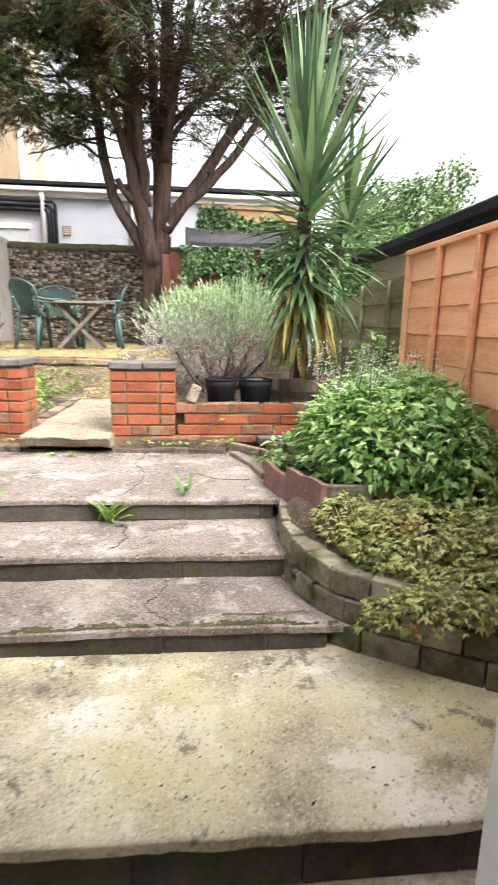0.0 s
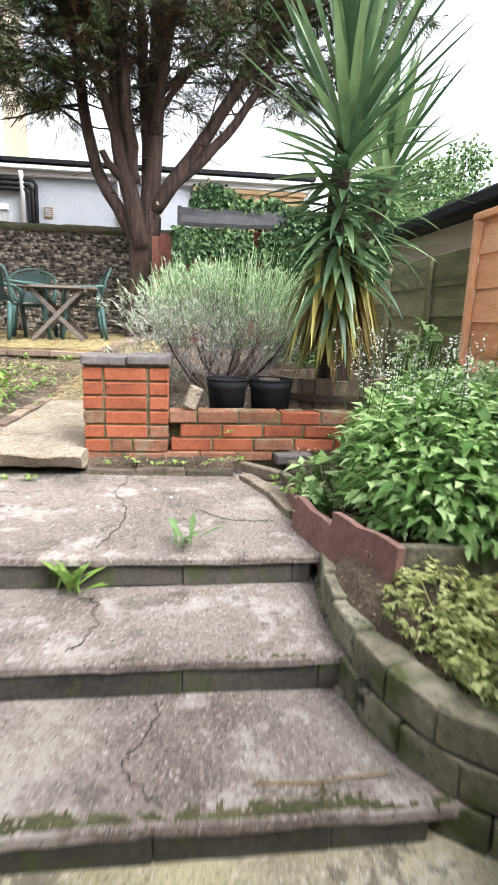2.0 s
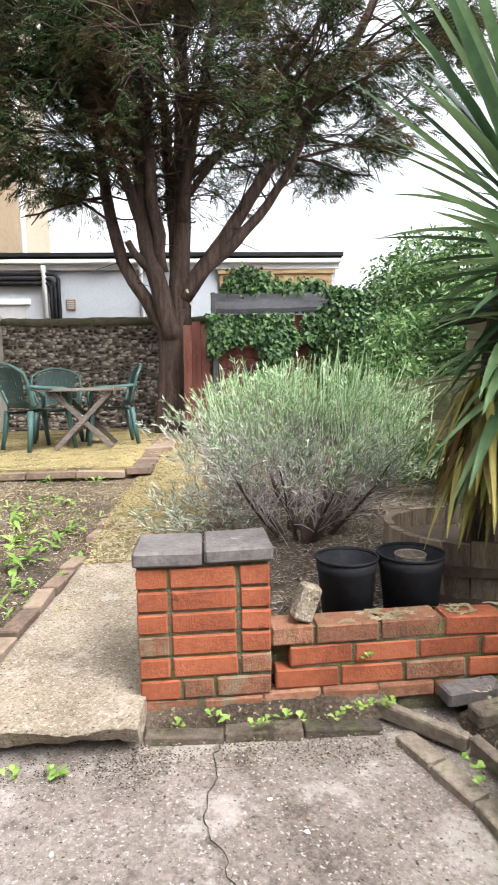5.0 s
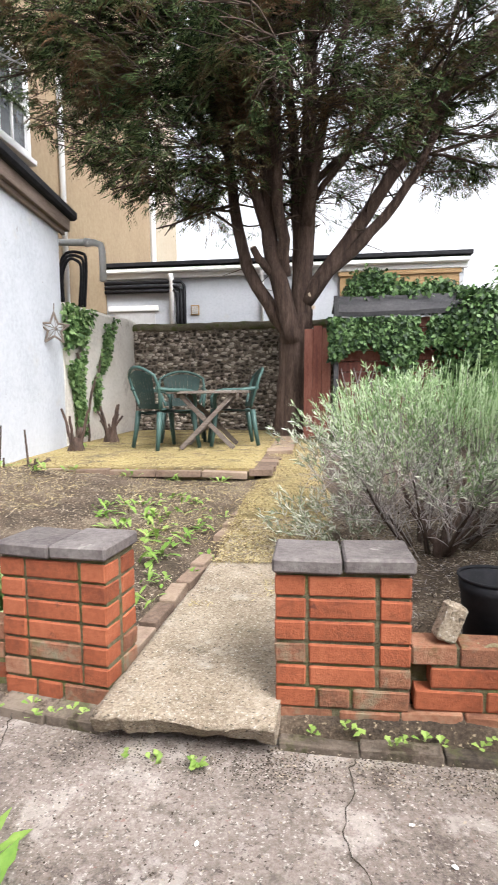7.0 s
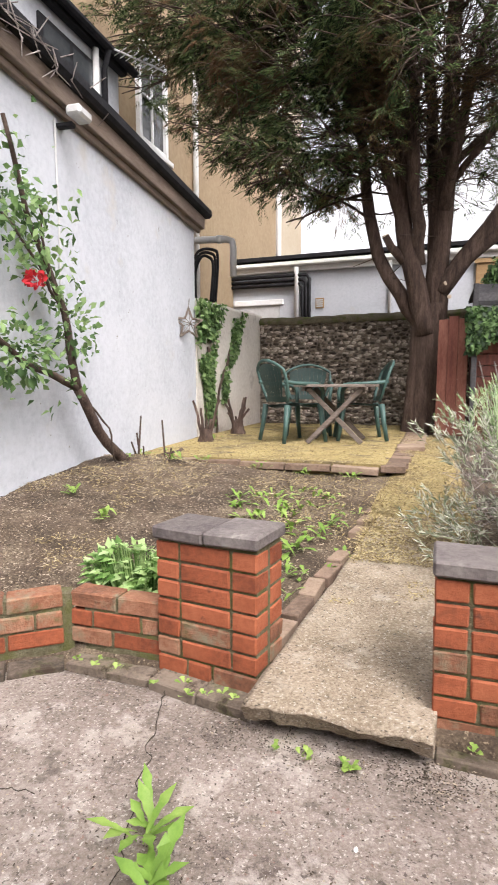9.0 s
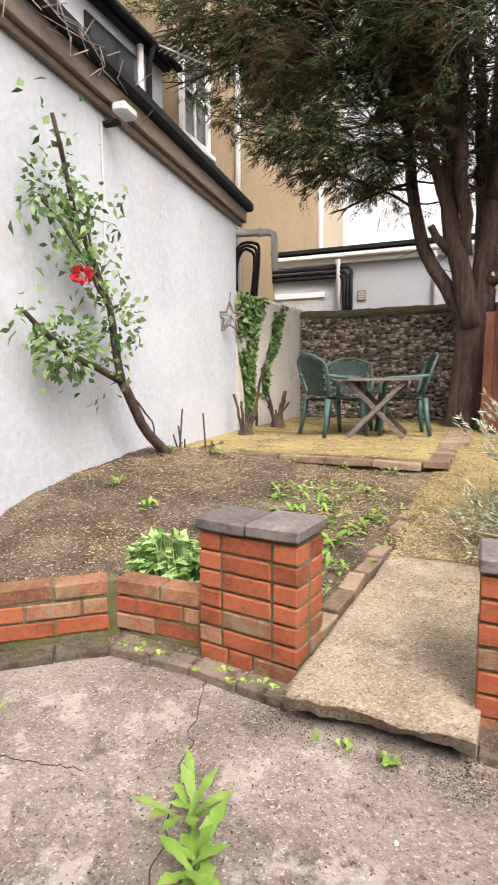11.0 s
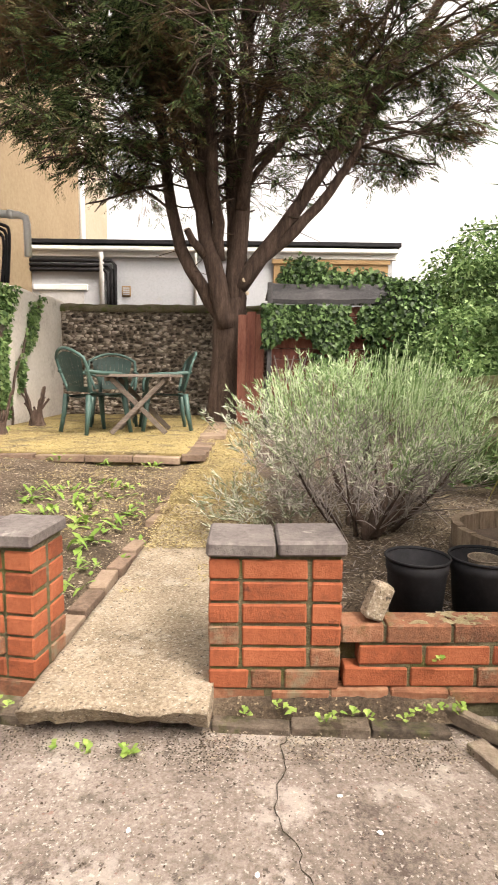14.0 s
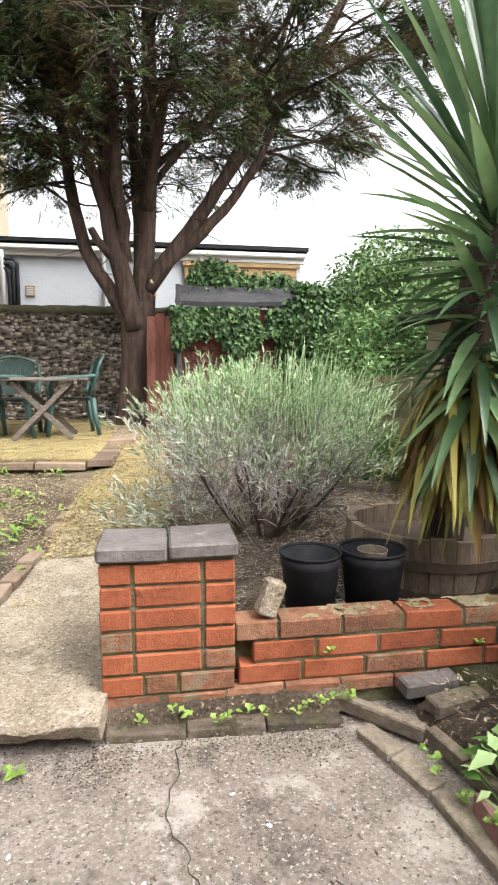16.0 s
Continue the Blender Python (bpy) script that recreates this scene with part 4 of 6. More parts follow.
def flint_wall(x0, x1, y, z0, z1, stones_to):
    root = new("wall_flint", mesh_of(boxes(((x0, y + .03, z0), (x1, y + .35, z1 - .05))), "wall_flint", M_FLINTBED))
    tagged(root, "old flint stone wall with a mossy mortar cap", "garden wall", kind="structure")
    shapes = []
    for k in range(14):
        bm = bmesh.new()
        bmesh.ops.create_icosphere(bm, subdivisions=1, radius=.5)
        for v in bm.verts:
            v.co *= 1 + .55 * noise.noise(v.co * 2.3 + Vector((k * 5.1, 0, 0)))
        shapes.append(mesh_of(bm, "stone", M_FLINT, True))
    n, z = 0, z0 + .28
    rest = bmesh.new()
    while z < z1 - .10:
        h = random.uniform(.042, .066)
        x = x0 + random.uniform(0, .05)
        while x < x1 - .04:
            l = random.choice((.045, .06, .075, .09, .11, .14)) * random.uniform(.85, 1.15)
            m = pose(x + l / 2, y + .03 + random.uniform(-.012, .012), z + h / 2 + random.uniform(-.018, .018), random.uniform(-12, 12), random.uniform(-14, 14), random.uniform(-10, 10)) @ Matrix.Diagonal((l * 1.08, .085, h * random.uniform(.75, 1.2), 1))
            if x < stones_to and n < 300:
                piece("stone", random.choice(shapes), root, m)
                n += 1
            else:
                bmesh.ops.create_icosphere(rest, subdivisions=1, radius=.5, matrix=m)
            x += l + random.uniform(.0, .02)
        z += h
    r = part("stones", rest, M_FLINT_FAR, root, "far flint stones", True)
    tagged(r, kind="stuff")
    bm = bmesh.new()
    xs = lin(x0, x1, .08)
    cols = [[bm.verts.new((x, y + yy, z1 + zz + .02 * fbm(x, yy, 4, 2))) for yy, zz in ((-.02, -.11), (-.03, -.03), (.06, .03), (.28, .03), (.36, -.03), (.36, -.11))] for x in xs]
    for a, b in zip(cols, cols[1:]):
        for i in range(5):
            bm.faces.new((a[i], a[i + 1], b[i + 1], b[i]))
        bm.faces.new((a[5], a[0], b[0], b[5]))
    part("cap", bm, M_MOSSCAP, root, "mossy mortar cap", True)
    return root


flint_wall(-3.80, 2.3, 12.0, .1, 2.37, -.6)

# ---- far white building ----
far = thing("far_building", pose(0, 16, -.6), "long low white building with a flat roof beyond the garden", "house", kind="structure")
part("wall", boxes(((-9.0, 0, 0), (3.10, 6, 4.72))), M_RENDER_W, far, "white painted wall")
part("fascia", boxes(((-9.0, -.10, 4.62), (3.18, -.003, 4.86)), bevel=.01), M_WHITE, far, "white fascia")
part("gutter", boxes(((-9.0, -.22, 4.74), (3.2, -.103, 4.86)), bevel=.03), M_WHITE, far, "white gutter")
part("roof_edge", boxes(((-9.1, -.24, 4.90), (3.25, 6.1, 5.0)), bevel=.01), M_BLACK, far, "dark felt roof edge")
part("roof_upstand", boxes(((-9.1, -.05, 4.865), (3.2, 6.0, 4.90))), M_WHITE, far)
part("downpipe", tube(bmesh.new(), [(-4.05, -.16, 4.72), (-4.05, -.10, 4.55), (-4.05, -.10, 3.0)], .06, 10), M_WHITE, far, "white downpipe", True)
part("downpipe", tube(bmesh.new(), [(-1.75, -.16, 4.72), (-1.75, -.05, 4.55), (-1.75, -.05, 3.0)], .045, 8), M_WHITE, far, "white downpipe", True)
for k in range(3):
    part("pipe", tube(bmesh.new(), [(-6.5, -.10, 4.52 - .11 * k), (-3.86 + .05 - .09 * k, -.10, 4.52 - .11 * k), (-3.72 - .09 * k, -.10, 4.42 - .1 * k), (-3.72 - .09 * k, -.10, 2.8)], .045, 8), M_BLACK, far, "black waste pipe", True)
part("vent", boxes(((-3.58, -.03, 3.68), (-3.36, .01, 3.94)), bevel=.01), M_TIMBER, far, "small air vent")
for k in range(4):
    part("vent_slat", boxes(((-3.55, -.045, 3.72 + .05 * k), (-3.39, -.031, 3.75 + .05 * k))), M_GREYPIPE, far)
part("lintel", boxes(((-5.75, -.06, 3.82), (-4.42, .01, 3.96)), bevel=.01), M_WHITE, far)
part("shutter", boxes(((-5.62, -.02, 1.5), (-4.52, .012, 3.82)), bevel=.005), M_GREYPIPE, far)
tp = part("timber_screen", boxes(((.16, -.08, 3.6), (2.98, -.012, 4.58))), M_TIMBER, far, "golden timber screen boards")
for x0 in (.16, 1.10, 2.04):
    part("board", boxes(((x0 + .01, -.095, 3.62), (x0 + .90, -.082, 4.52)), bevel=.004), M_TIMBER, tp)
part("top_rail", boxes(((.12, -.13, 4.50), (3.02, -.097, 4.60)), bevel=.005), M_TIMBER, tp)

# ---- tall ochre building ----
tall = thing("tall_building", pose(-5.8, 0, -.6), "tall ochre rendered house with white sash windows", "house", kind="structure")
part("wall", boxes(((-9, 9.9, 0), (0, 20.0, 15.5))), M_BEIGE, tall, "ochre rendered wall")
part("wall_end", boxes(((-9, 20.0, 0), (-.0, 23.6, 15.5))), M_CREAM, tall, "cream rendered end wall")
part("roof", boxes(((-9.3, 9.6, 15.5), (.3, 24, 15.8))), M_FELT, tall)
part("downpipe", tube(bmesh.new(), [(.08, 13.5, 2), (.08, 13.5, 15.4)], .06, 10), M_WHITE, tall, "white downpipe", True)
part("downpipe", tube(bmesh.new(), [(.08, 20.1, 2), (.08, 20.1, 15.4)], .09, 10), M_WHITE, tall, "white downpipe", True)
for y0, z0 in ((11.1, 6.1), (11.1, 10.2)):
    w = part("window", boxes(((.003, y0, z0), (.09, y0 + .09, z0 + 1.75)), ((.003, y0 + 1.0, z0), (.09, y0 + 1.09, z0 + 1.75)), ((.003, y0 + .09, z0), (.09, y0 + 1.0, z0 + .1)),
                             ((.003, y0 + .09, z0 + 1.65), (.09, y0 + 1.0, z0 + 1.75)), ((.003, y0 + .09, z0 + .84), (.07, y0 + 1.0, z0 + .90)), ((.003, y0 + .52, z0 + .1), (.06, y0 + .56, z0 + 1.65)), bevel=.006), M_WHITE, tall, "white sash window")
    part("pane", boxes(((.005, y0 + .09, z0 + .1), (.02, y0 + 1.0, z0 + 1.65))), M_GLASS, w)
    part("sill", boxes(((.003, y0 - .08, z0 - .1), (.16, y0 + 1.17, z0 - .002)), bevel=.01), M_WHITE, w)


# ---- conifer ----
def conifer():
    rng = np.random.default_rng(11)
    TY = 10.9
    root = thing("conifer_tree", pose(0, 0, 0), "large many-stemmed conifer with dark needle sprays", "tree")
    bm = bmesh.new()
    # fluted trunk, three stems grown together
    for pts, rad in (([(-.80, TY, .30), (-.78, TY, 1.2), (-.76, TY, 1.95), (-.70, TY, 2.3)], [.31, .25, .25, .20]),
                     ([(-.96, TY - .07, .30), (-.90, TY - .05, 1.1), (-.86, TY, 1.9), (-.85, TY, 2.2)], [.17, .15, .14, .11]),
                     ([(-.62, TY - .12, .30), (-.64, TY - .10, 1.2), (-.66, TY - .05, 1.9), (-.66, TY, 2.3)], [.17, .14, .14, .11]),
                     ([(-.78, TY - .22, .30), (-.77, TY - .17, 1.0), (-.76, TY - .10, 1.8)], [.13, .10, .06])):
        pp = limb_points(pts, 24, .02, rad[0])
        rr = np.interp(np.linspace(0, 1, 25), np.linspace(0, 1, len(rad)), rad)
        rr[0] *= 1.15
        tube(bm, pp, list(rr), 22)
    for v in bm.verts:
        a = math.atan2(v.co.y - TY, v.co.x + .78)
        k = 1 + .10 * noise.noise(Vector((a * 4.5, v.co.z * .55, 3))) + .06 * noise.noise(Vector((a * 11, v.co.z * .9, 7)))
        v.co.x, v.co.y = -.78 + (v.co.x + .78) * k, TY + (v.co.y - TY) * k
    part("trunk", bm, M_BARK, root, "reddish-brown fluted bark", True)
    stems = [  # points, radii at both ends
        ([(-.80, TY, 1.95), (-1.05, TY - .1, 2.33), (-1.55, TY - .1, 3.2), (-1.72, TY, 4.3), (-1.95, TY + .1, 5.8), (-2.1, TY, 7.2)], .115, .05),
        ([(-.78, TY - .1, 1.9), (-.95, TY - .2, 2.7), (-1.14, TY - .2, 3.55), (-1.22, TY - .25, 5.0), (-1.5, TY - .3, 7.4), (-1.7, TY, 9.0)], .15, .06),
        ([(-.68, TY, 2.0), (-.62, TY + .05, 3.0), (-.56, TY + .1, 4.5), (-.50, TY + .2, 6.9), (-.4, TY, 9.5)], .17, .07),
        ([(-.66, TY, 2.5), (-.72, TY + .2, 4.0), (-.85, TY + .5, 6.0), (-.9, TY + .8, 8.5)], .12, .05),
        ([(-.60, TY, 2.55), (-.05, TY - .05, 3.25), (.40, TY - .1, 3.85), (1.05, TY - .2, 4.85), (2.0, TY - .4, 6.1), (2.5, TY - .5, 7.0)], .125, .05),
        ([(-.60, TY - .05, 2.5), (-.2, TY - .1, 3.02), (.30, TY - .15, 3.42), (.85, TY - .2, 4.05), (1.25, TY - .25, 4.75), (1.45, TY - .3, 5.8)], .10, .04),
        ([(-.55, TY + .1, 4.3), (-.1, TY + .3, 4.75), (.6, TY + .5, 5.4), (1.2, TY + .7, 6.6)], .06, .03),
        ([(-1.25, TY - .2, 4.6), (-1.7, TY - .6, 5.4), (-2.4, TY - .9, 6.4)], .06, .025),
        ([(-.9, TY, 6.0), (-1.0, TY - .5, 7.0), (-.9, TY - .8, 8.2)], .06, .03),
        ([(-1.15, TY - .2, 3.5), (-1.5, TY - .5, 4.5), (-2.1, TY - .6, 5.6), (-2.7, TY - .7, 7.4)], .085, .035),
        ([(-.92, TY - .15, 2.9), (-.98, TY - .45, 4.0), (-1.05, TY - .6, 5.6), (-1.0, TY - .7, 8.0)], .10, .04),
        ([(-.58, TY, 3.7), (-.35, TY - .3, 4.8), (-.05, TY - .5, 6.2), (.25, TY - .6, 8.2)], .085, .035),
        ([(-1.2, TY - .25, 4.5), (-.95, TY - .1, 5.6), (-.7, TY, 7.4)], .07, .03),
        ([(.30, TY - .1, 3.75), (.9, TY + .3, 4.9), (1.5, TY + .5, 6.2), (1.9, TY + .6, 7.6)], .06, .03),
        ([(-.56, TY + .1, 4.0), (.3, TY - .4, 4.9), (1.1, TY - .8, 5.7), (1.9, TY - 1.2, 6.6)], .05, .02),
    ]
    lines = []
    for i, (pts, r0, r1) in enumerate(stems):
        pp = limb_points(pts, 16, .06, i * 1.7)
        rr = [1.16 * (r0 + (r1 - r0) * (k / 16) ** .8) for k in range(17)]
        part("limb", tube(bmesh.new(), pp, rr, 10), M_BARK, root, "", True)
        lines.append((pp, rr))
    stub = part("stub", tube(bmesh.new(), [(-1.12, TY - .25, 2.95), (-1.3, TY - .35, 3.15), (-1.38, TY - .38, 3.3)], [.07, .06, .055], 9), M_BARK, root, "sawn-off branch stub", True)
    for c, d, r in (((-1.385, TY - .383, 3.307), (-.35, -.2, .9), .052), ((-.52, TY - .15, 2.62), (.5, -.86, .1), .035), ((-.47, TY - .17, 2.42), (.5, -.86, .0), .03)):
        bm = bmesh.new()
        bmesh.ops.create_cone(bm, cap_ends=True, segments=14, radius1=r, radius2=r * .92, depth=.02, matrix=Matrix.Translation(c) @ Vector(d).to_track_quat("Z", "Y").to_matrix().to_4x4())
        part("pruning_cut", bm, M_PALECUT, root, "pale pruning cut")
    # branches and twigs
    low_x, low_z = [-5.5, -3.2, -2.0, -1.2, .4, 1.2, 2.2, 3.4, 4.5], [5.9, 3.85, 3.45, 3.95, 4.0, 4.3, 4.2, 5.0, 5.8]
    starts, ends, rad = [], [], []
    tips = []     # (point, direction, weight)

    def grow(p, d, length, r, depth):
        n = 6 if depth == 0 else 4
        if depth == 2:
            over = p[2] - np.interp(p[0], low_x, low_z)
            if over < .1 or noise.noise(Vector(tuple(p)) * Vector((1, 1, 1.7))) < -.06:
                return
        q = np.array(tuple(p), dtype=float)
        d = d / np.linalg.norm(d)
        for k in range(n):
            dd = d + rng.normal(size=3) * .13 + np.array([0, 0, (.05 if depth == 0 else -.06)])
            d = dd / np.linalg.norm(dd)
            e = q + d * length / n
            if k and e[2] < np.interp(e[0], low_x, low_z) - .05:
                break
            starts.append(q), ends.append(e), rad.append(r * (1 - .6 * k / n))
            if depth < 2 and k >= (2 if depth == 0 else 1):
                for _ in range(3 if depth == 0 else 2):
                    sd = d * np.array([1, 1, .6]) + rng.normal(size=3) * np.array([.66, .66, .24])
                    grow(e, sd, length * rng.uniform(.30, .48), r * .42, depth + 1)
            if (depth == 2 and k % 2 == 1) or (depth < 2 and k == n - 1):
                tips.append((e, d, length))
            q = e
    for i, (pp, rr) in enumerate(lines[:12]):
        for k in range(3, 17):
            p = pp[k]
            if p.z < 3.45:
                continue
            for _ in range(1 + (k % 3 == 0)):
                az = rng.uniform(0, 2 * math.pi)
                out = np.array([math.cos(az), math.sin(az), rng.uniform(-.10, .45)])
                out[0] += .35 * (p.x + .6)
                if out[1] > 0.2 and rng.random() < .35:
                    out[1] *= -1
                grow(tuple(p), out, rng.uniform(1.1, 2.1) if p.z < 6.5 else rng.uniform(.8, 1.6), .022, 0)
    # bare dead twigs low among the stems
    for _ in range(36):
        pp, rr = lines[rng.integers(0, 6)]
        p = np.array(tuple(pp[rng.integers(5, 12)]))
        d = unit(rng.normal(size=(1, 3)))[0]
        L = rng.uniform(.3, 1.0)
        starts.append(p), ends.append(p + d * L), rad.append(.008)
    # long side boughs that carry the skirt of foliage
    for x0, z0, dx, dy, dz, L in ((-1.6, 3.6, -1, -.3, .12, 1.9), (-1.75, 4.3, -1, -.5, .05, 2.6), (-1.7, 4.0, -.7, -.9, -.08, 2.2), (-1.8, 5.0, -1, .1, .15, 2.8), (-1.9, 5.6, -1, -.6, .1, 3.0),
                                  (-1.2, 4.6, -.4, -1, -.02, 2.4), (-1.2, 5.4, -.1, -1, .1, 2.6), (-.6, 5.0, .3, -1, .1, 2.4), (1.0, 4.85, .6, -.8, .05, 2.0), (1.6, 5.5, 1, -.4, .02, 1.9),
                                  (2.0, 6.1, 1, -.5, .05, 1.8), (1.3, 4.9, 1, -.2, -.12, 1.5), (1.2, 4.6, 1, .1, -.2, 1.6), (-.5, 6.2, .5, -1, .2, 2.6), (2.0, 6.0, .5, -1, .15, 2.2), (-2.0, 6.2, -1, -.9, .2, 3.2),
                                  (-2.0, 6.4, -1, -.35, .15, 3.4), (-2.1, 6.9, -1, -.15, .1, 3.4), (-2.0, 5.9, -1, -.3, .1, 3.2), (-1.75, 4.5, -1, -.1, .35, 2.6), (-1.9, 5.3, -.8, -.8, .3, 2.6), (-1.6, 3.9, -.5, -.8, .0, 1.6), (.8, 5.2, .2, -1, .2, 2.2), (1.4, 5.2, .8, -.7, .3, 2.0), (-.5, 5.6, -.4, -1, .3, 2.4), (-1.7, 4.2, -1, -.6, .05, 2.1), (-1.75, 4.7, -1, -.8, .12, 2.3), (-1.8, 5.1, -1, -.4, .2, 2.6)):
        for _ in range(1):
            grow((x0, TY - .15, z0), np.array([dx, dy, dz]) + rng.normal(size=3) * .16, L, .035, 0)
    tw = new("branchwood", stems_mesh("branchwood", starts, ends, rad, M_TWIG))
    tw.parent = root
    tagged(tw, "fine dark branches", kind="stuff")
    # sprays of scale-like foliage, heavy outside and above, sparse among the stems
    P, D, N, Ln = [], [], [], []
    for e, d, length in tips:
        over = e[2] - np.interp(e[0], low_x, low_z)
        core = math.exp(-((e[0] + .25) / 1.15) ** 2) * (1 - smoothstep(5.6, 7.4, e[2]))
        if over < 0 or rng.random() > (.88 + .12 * smoothstep(-.5, -2, e[0]) - .68 * core):
            continue
        for _ in range(2):
            ax = d * np.array([1.0, 1.0, .5]) + rng.normal(size=3) * np.array([.5, .5, .16]) + np.array([0, 0, -.10])
            ax /= np.linalg.norm(ax)
            nr = np.array([0, 0, 1.0]) + rng.normal(size=3) * .30
            sd = np.cross(ax, nr)
            sd /= np.linalg.norm(sd)
            o = e - d * rng.uniform(0, .22) + rng.normal(size=3) * np.array([.07, .07, .035])
            L = rng.uniform(.16, .30)
            k = 13
            s = np.linspace(.05, 1, k)
            sg = np.where(np.arange(k) % 2, 1.0, -1.0)
            base = o + ax * (s * L)[:, None] - np.array([0, 0, .30 * L]) * (s * s)[:, None]
            dd = ax * 1.05 + sd * (sg * .85)[:, None] + rng.normal(size=(k, 3)) * .12 + np.array([0, 0, -.18])
            P.append(base), D.append(dd), N.append(np.tile(nr, (k, 1)))
            Ln.append((.024 + .068 * np.sin(np.pi * (.18 + .80 * s)) * (1.15 - .6 * s)) * rng.uniform(.7, 1.2, k))
    P, D, N, Ln = np.concatenate(P), np.concatenate(D), np.concatenate(N), np.concatenate(Ln)
    cr = new("crown", leaf_mesh("crown", P, D, N, Ln, Ln * .24, M_NEEDLE, droop=.18, fold=.1))
    cr.parent = root
    tagged(cr, "dark green drooping needle sprays with brown patches", kind="stuff")


conifer()


# ---- ivy-covered shed and leaning door ----
def ivy_patch(name, pts, normals, size, mat, label, parent=None, category="climbing plant", seed=1):
    rng = np.random.default_rng(seed)
    n = len(pts)
    d = rng.normal(size=(n, 3)) * .6 + np.array([0, 0, -.7])
    me = leaf_mesh(name, pts, d, np.asarray(normals) + rng.normal(size=(n, 3)) * .45, rng.uniform(.7, 1.3, n) * size, rng.uniform(.7, 1.2, n) * size * .95, mat, droop=.15, fold=.12, widest=.4)
    ob = new(name, me)
    if parent:
        ob.parent = parent
        tagged(ob, label, kind="stuff")
    else:
        tagged(ob, label, category)
    return ob


ivy_root = thing("ivy_plant", pose(0, 0, 0), "thick dark glossy ivy heaped over the shed", "climbing plant")
gshed = thing("garden_shed", pose(0, 0, .3), "old red-brown timber shed under thick ivy", "shed")
for i in range(12):
    part("board", box(bmesh.new(), (-.12, 10.02 + random.uniform(-.004, .004), .05 + i * .15), (1.75, 10.05, .19 + i * .15), .004), M_REDWOOD, gshed)
for x0 in (-.12, 1.72):
    part("side_wall", boxes(((x0, 10.052, 0), (x0 + .03, 11.7, 1.95))), M_REDWOOD, gshed)
bm = bmesh.new()
cols = []
for x in lin(-.16, 1.80, .08):
    s = .012 * fbm(x, 0, 3, 1)
    cols.append([bm.verts.new((x, y, z + s + .05 * noise.noise(Vector((x * 2, y, 0))))) for y, z in ((9.86, 1.86), (9.84, 1.92), (9.90, 2.02), (10.06, 2.16), (11.8, 2.22), (11.8, 2.18), (10.08, 2.12), (9.92, 1.98))])
for p, q in zip(cols, cols[1:]):
    for k in range(8):
        bm.faces.new((p[k], p[(k + 1) % 8], q[(k + 1) % 8], q[k]))
part("roof", bm, M_FELT, gshed, "sagging grey felt roof")
part("post", boxes(((-.19, 9.84, .1), (-.12, 9.90, 2.14)), bevel=.008), M_FELT, gshed, "grey corner post")
for k in range(7):
    part("trellis_slat", tube(bmesh.new(), [(-.08 + .09 * k, 9.99, .35), (.12 + .09 * k, 9.99, 1.15)] if k % 2 else [(.12 + .09 * k, 9.985, .35), (-.08 + .09 * k, 9.985, 1.15)], .009, 6), M_DRY, gshed)

door = thing("leaning_door", pose(-.62, 10.22, .42, -3, 0, -14), "weathered red-brown plank door leaning open beside the shed", "door")
for k in range(3):
    part("plank", box(bmesh.new(), (k * .135, 0, random.uniform(0, .02)), (k * .135 + .13, .03, 1.62 + .03 * (k == 1) + random.uniform(0, .03)), .004), M_REDWOOD, door)
for z in (.3, 1.25):
    part("ledge", box(bmesh.new(), (0, .032, z), (.40, .055, z + .1), .004), M_REDWOOD, door)

rng = np.random.default_rng(21)
n = 8500
u, v = rng.random(n), rng.random(n)
px = -.25 + 2.2 * u
lower = 1.52 + .16 * np.sin(px * 3.1 + 2.0) + .12 * np.sin(px * 7.7) - .5 * np.clip(px - 1.1, 0, 1)
pz = lower + (2.13 - lower) * v ** .8
keep = np.array([noise.noise(Vector((a * 2.2, 0, b * 2.2))) for a, b in zip(px, pz)]) > -.28
pts = np.stack([px, 9.87 - .10 * rng.random(n), pz], 1)
ivy_patch("foliage", pts[keep], np.tile([0, -1, .3], (keep.sum(), 1)), .066, M_IVY, "dark glossy ivy hanging over the shed front", ivy_root, seed=3)
n = 8500
px = rng.uniform(.02, 2.25, n)
topz = 2.62 + .22 * np.sin(px * 1.9 + .5) + .10 * np.sin(px * 5.3)
py = rng.uniform(9.9, 11.4, n)
pz = 2.42 + (topz - 2.42) * rng.random(n) * np.clip((py - 9.8) * 2.2, .15, 1) + rng.normal(size=n) * .03
pts = np.stack([px, py, pz], 1)
bare = (py < 10.12) & (px < 1.5) & (rng.random(n) < .9)
ivy_patch("foliage", pts[~bare], np.tile([0, -.6, .8], ((~bare).sum(), 1)), .068, M_IVY, "dark ivy heaped on the shed roof", ivy_root, seed=4)
pts, d = ball_points(rng, 4200, (1.75, 9.95, 1.75), (.55, .35, .80), .7)
ivy_patch("foliage", pts, d, .066, M_IVY, "dense ivy at the shed corner", ivy_root, seed=5)


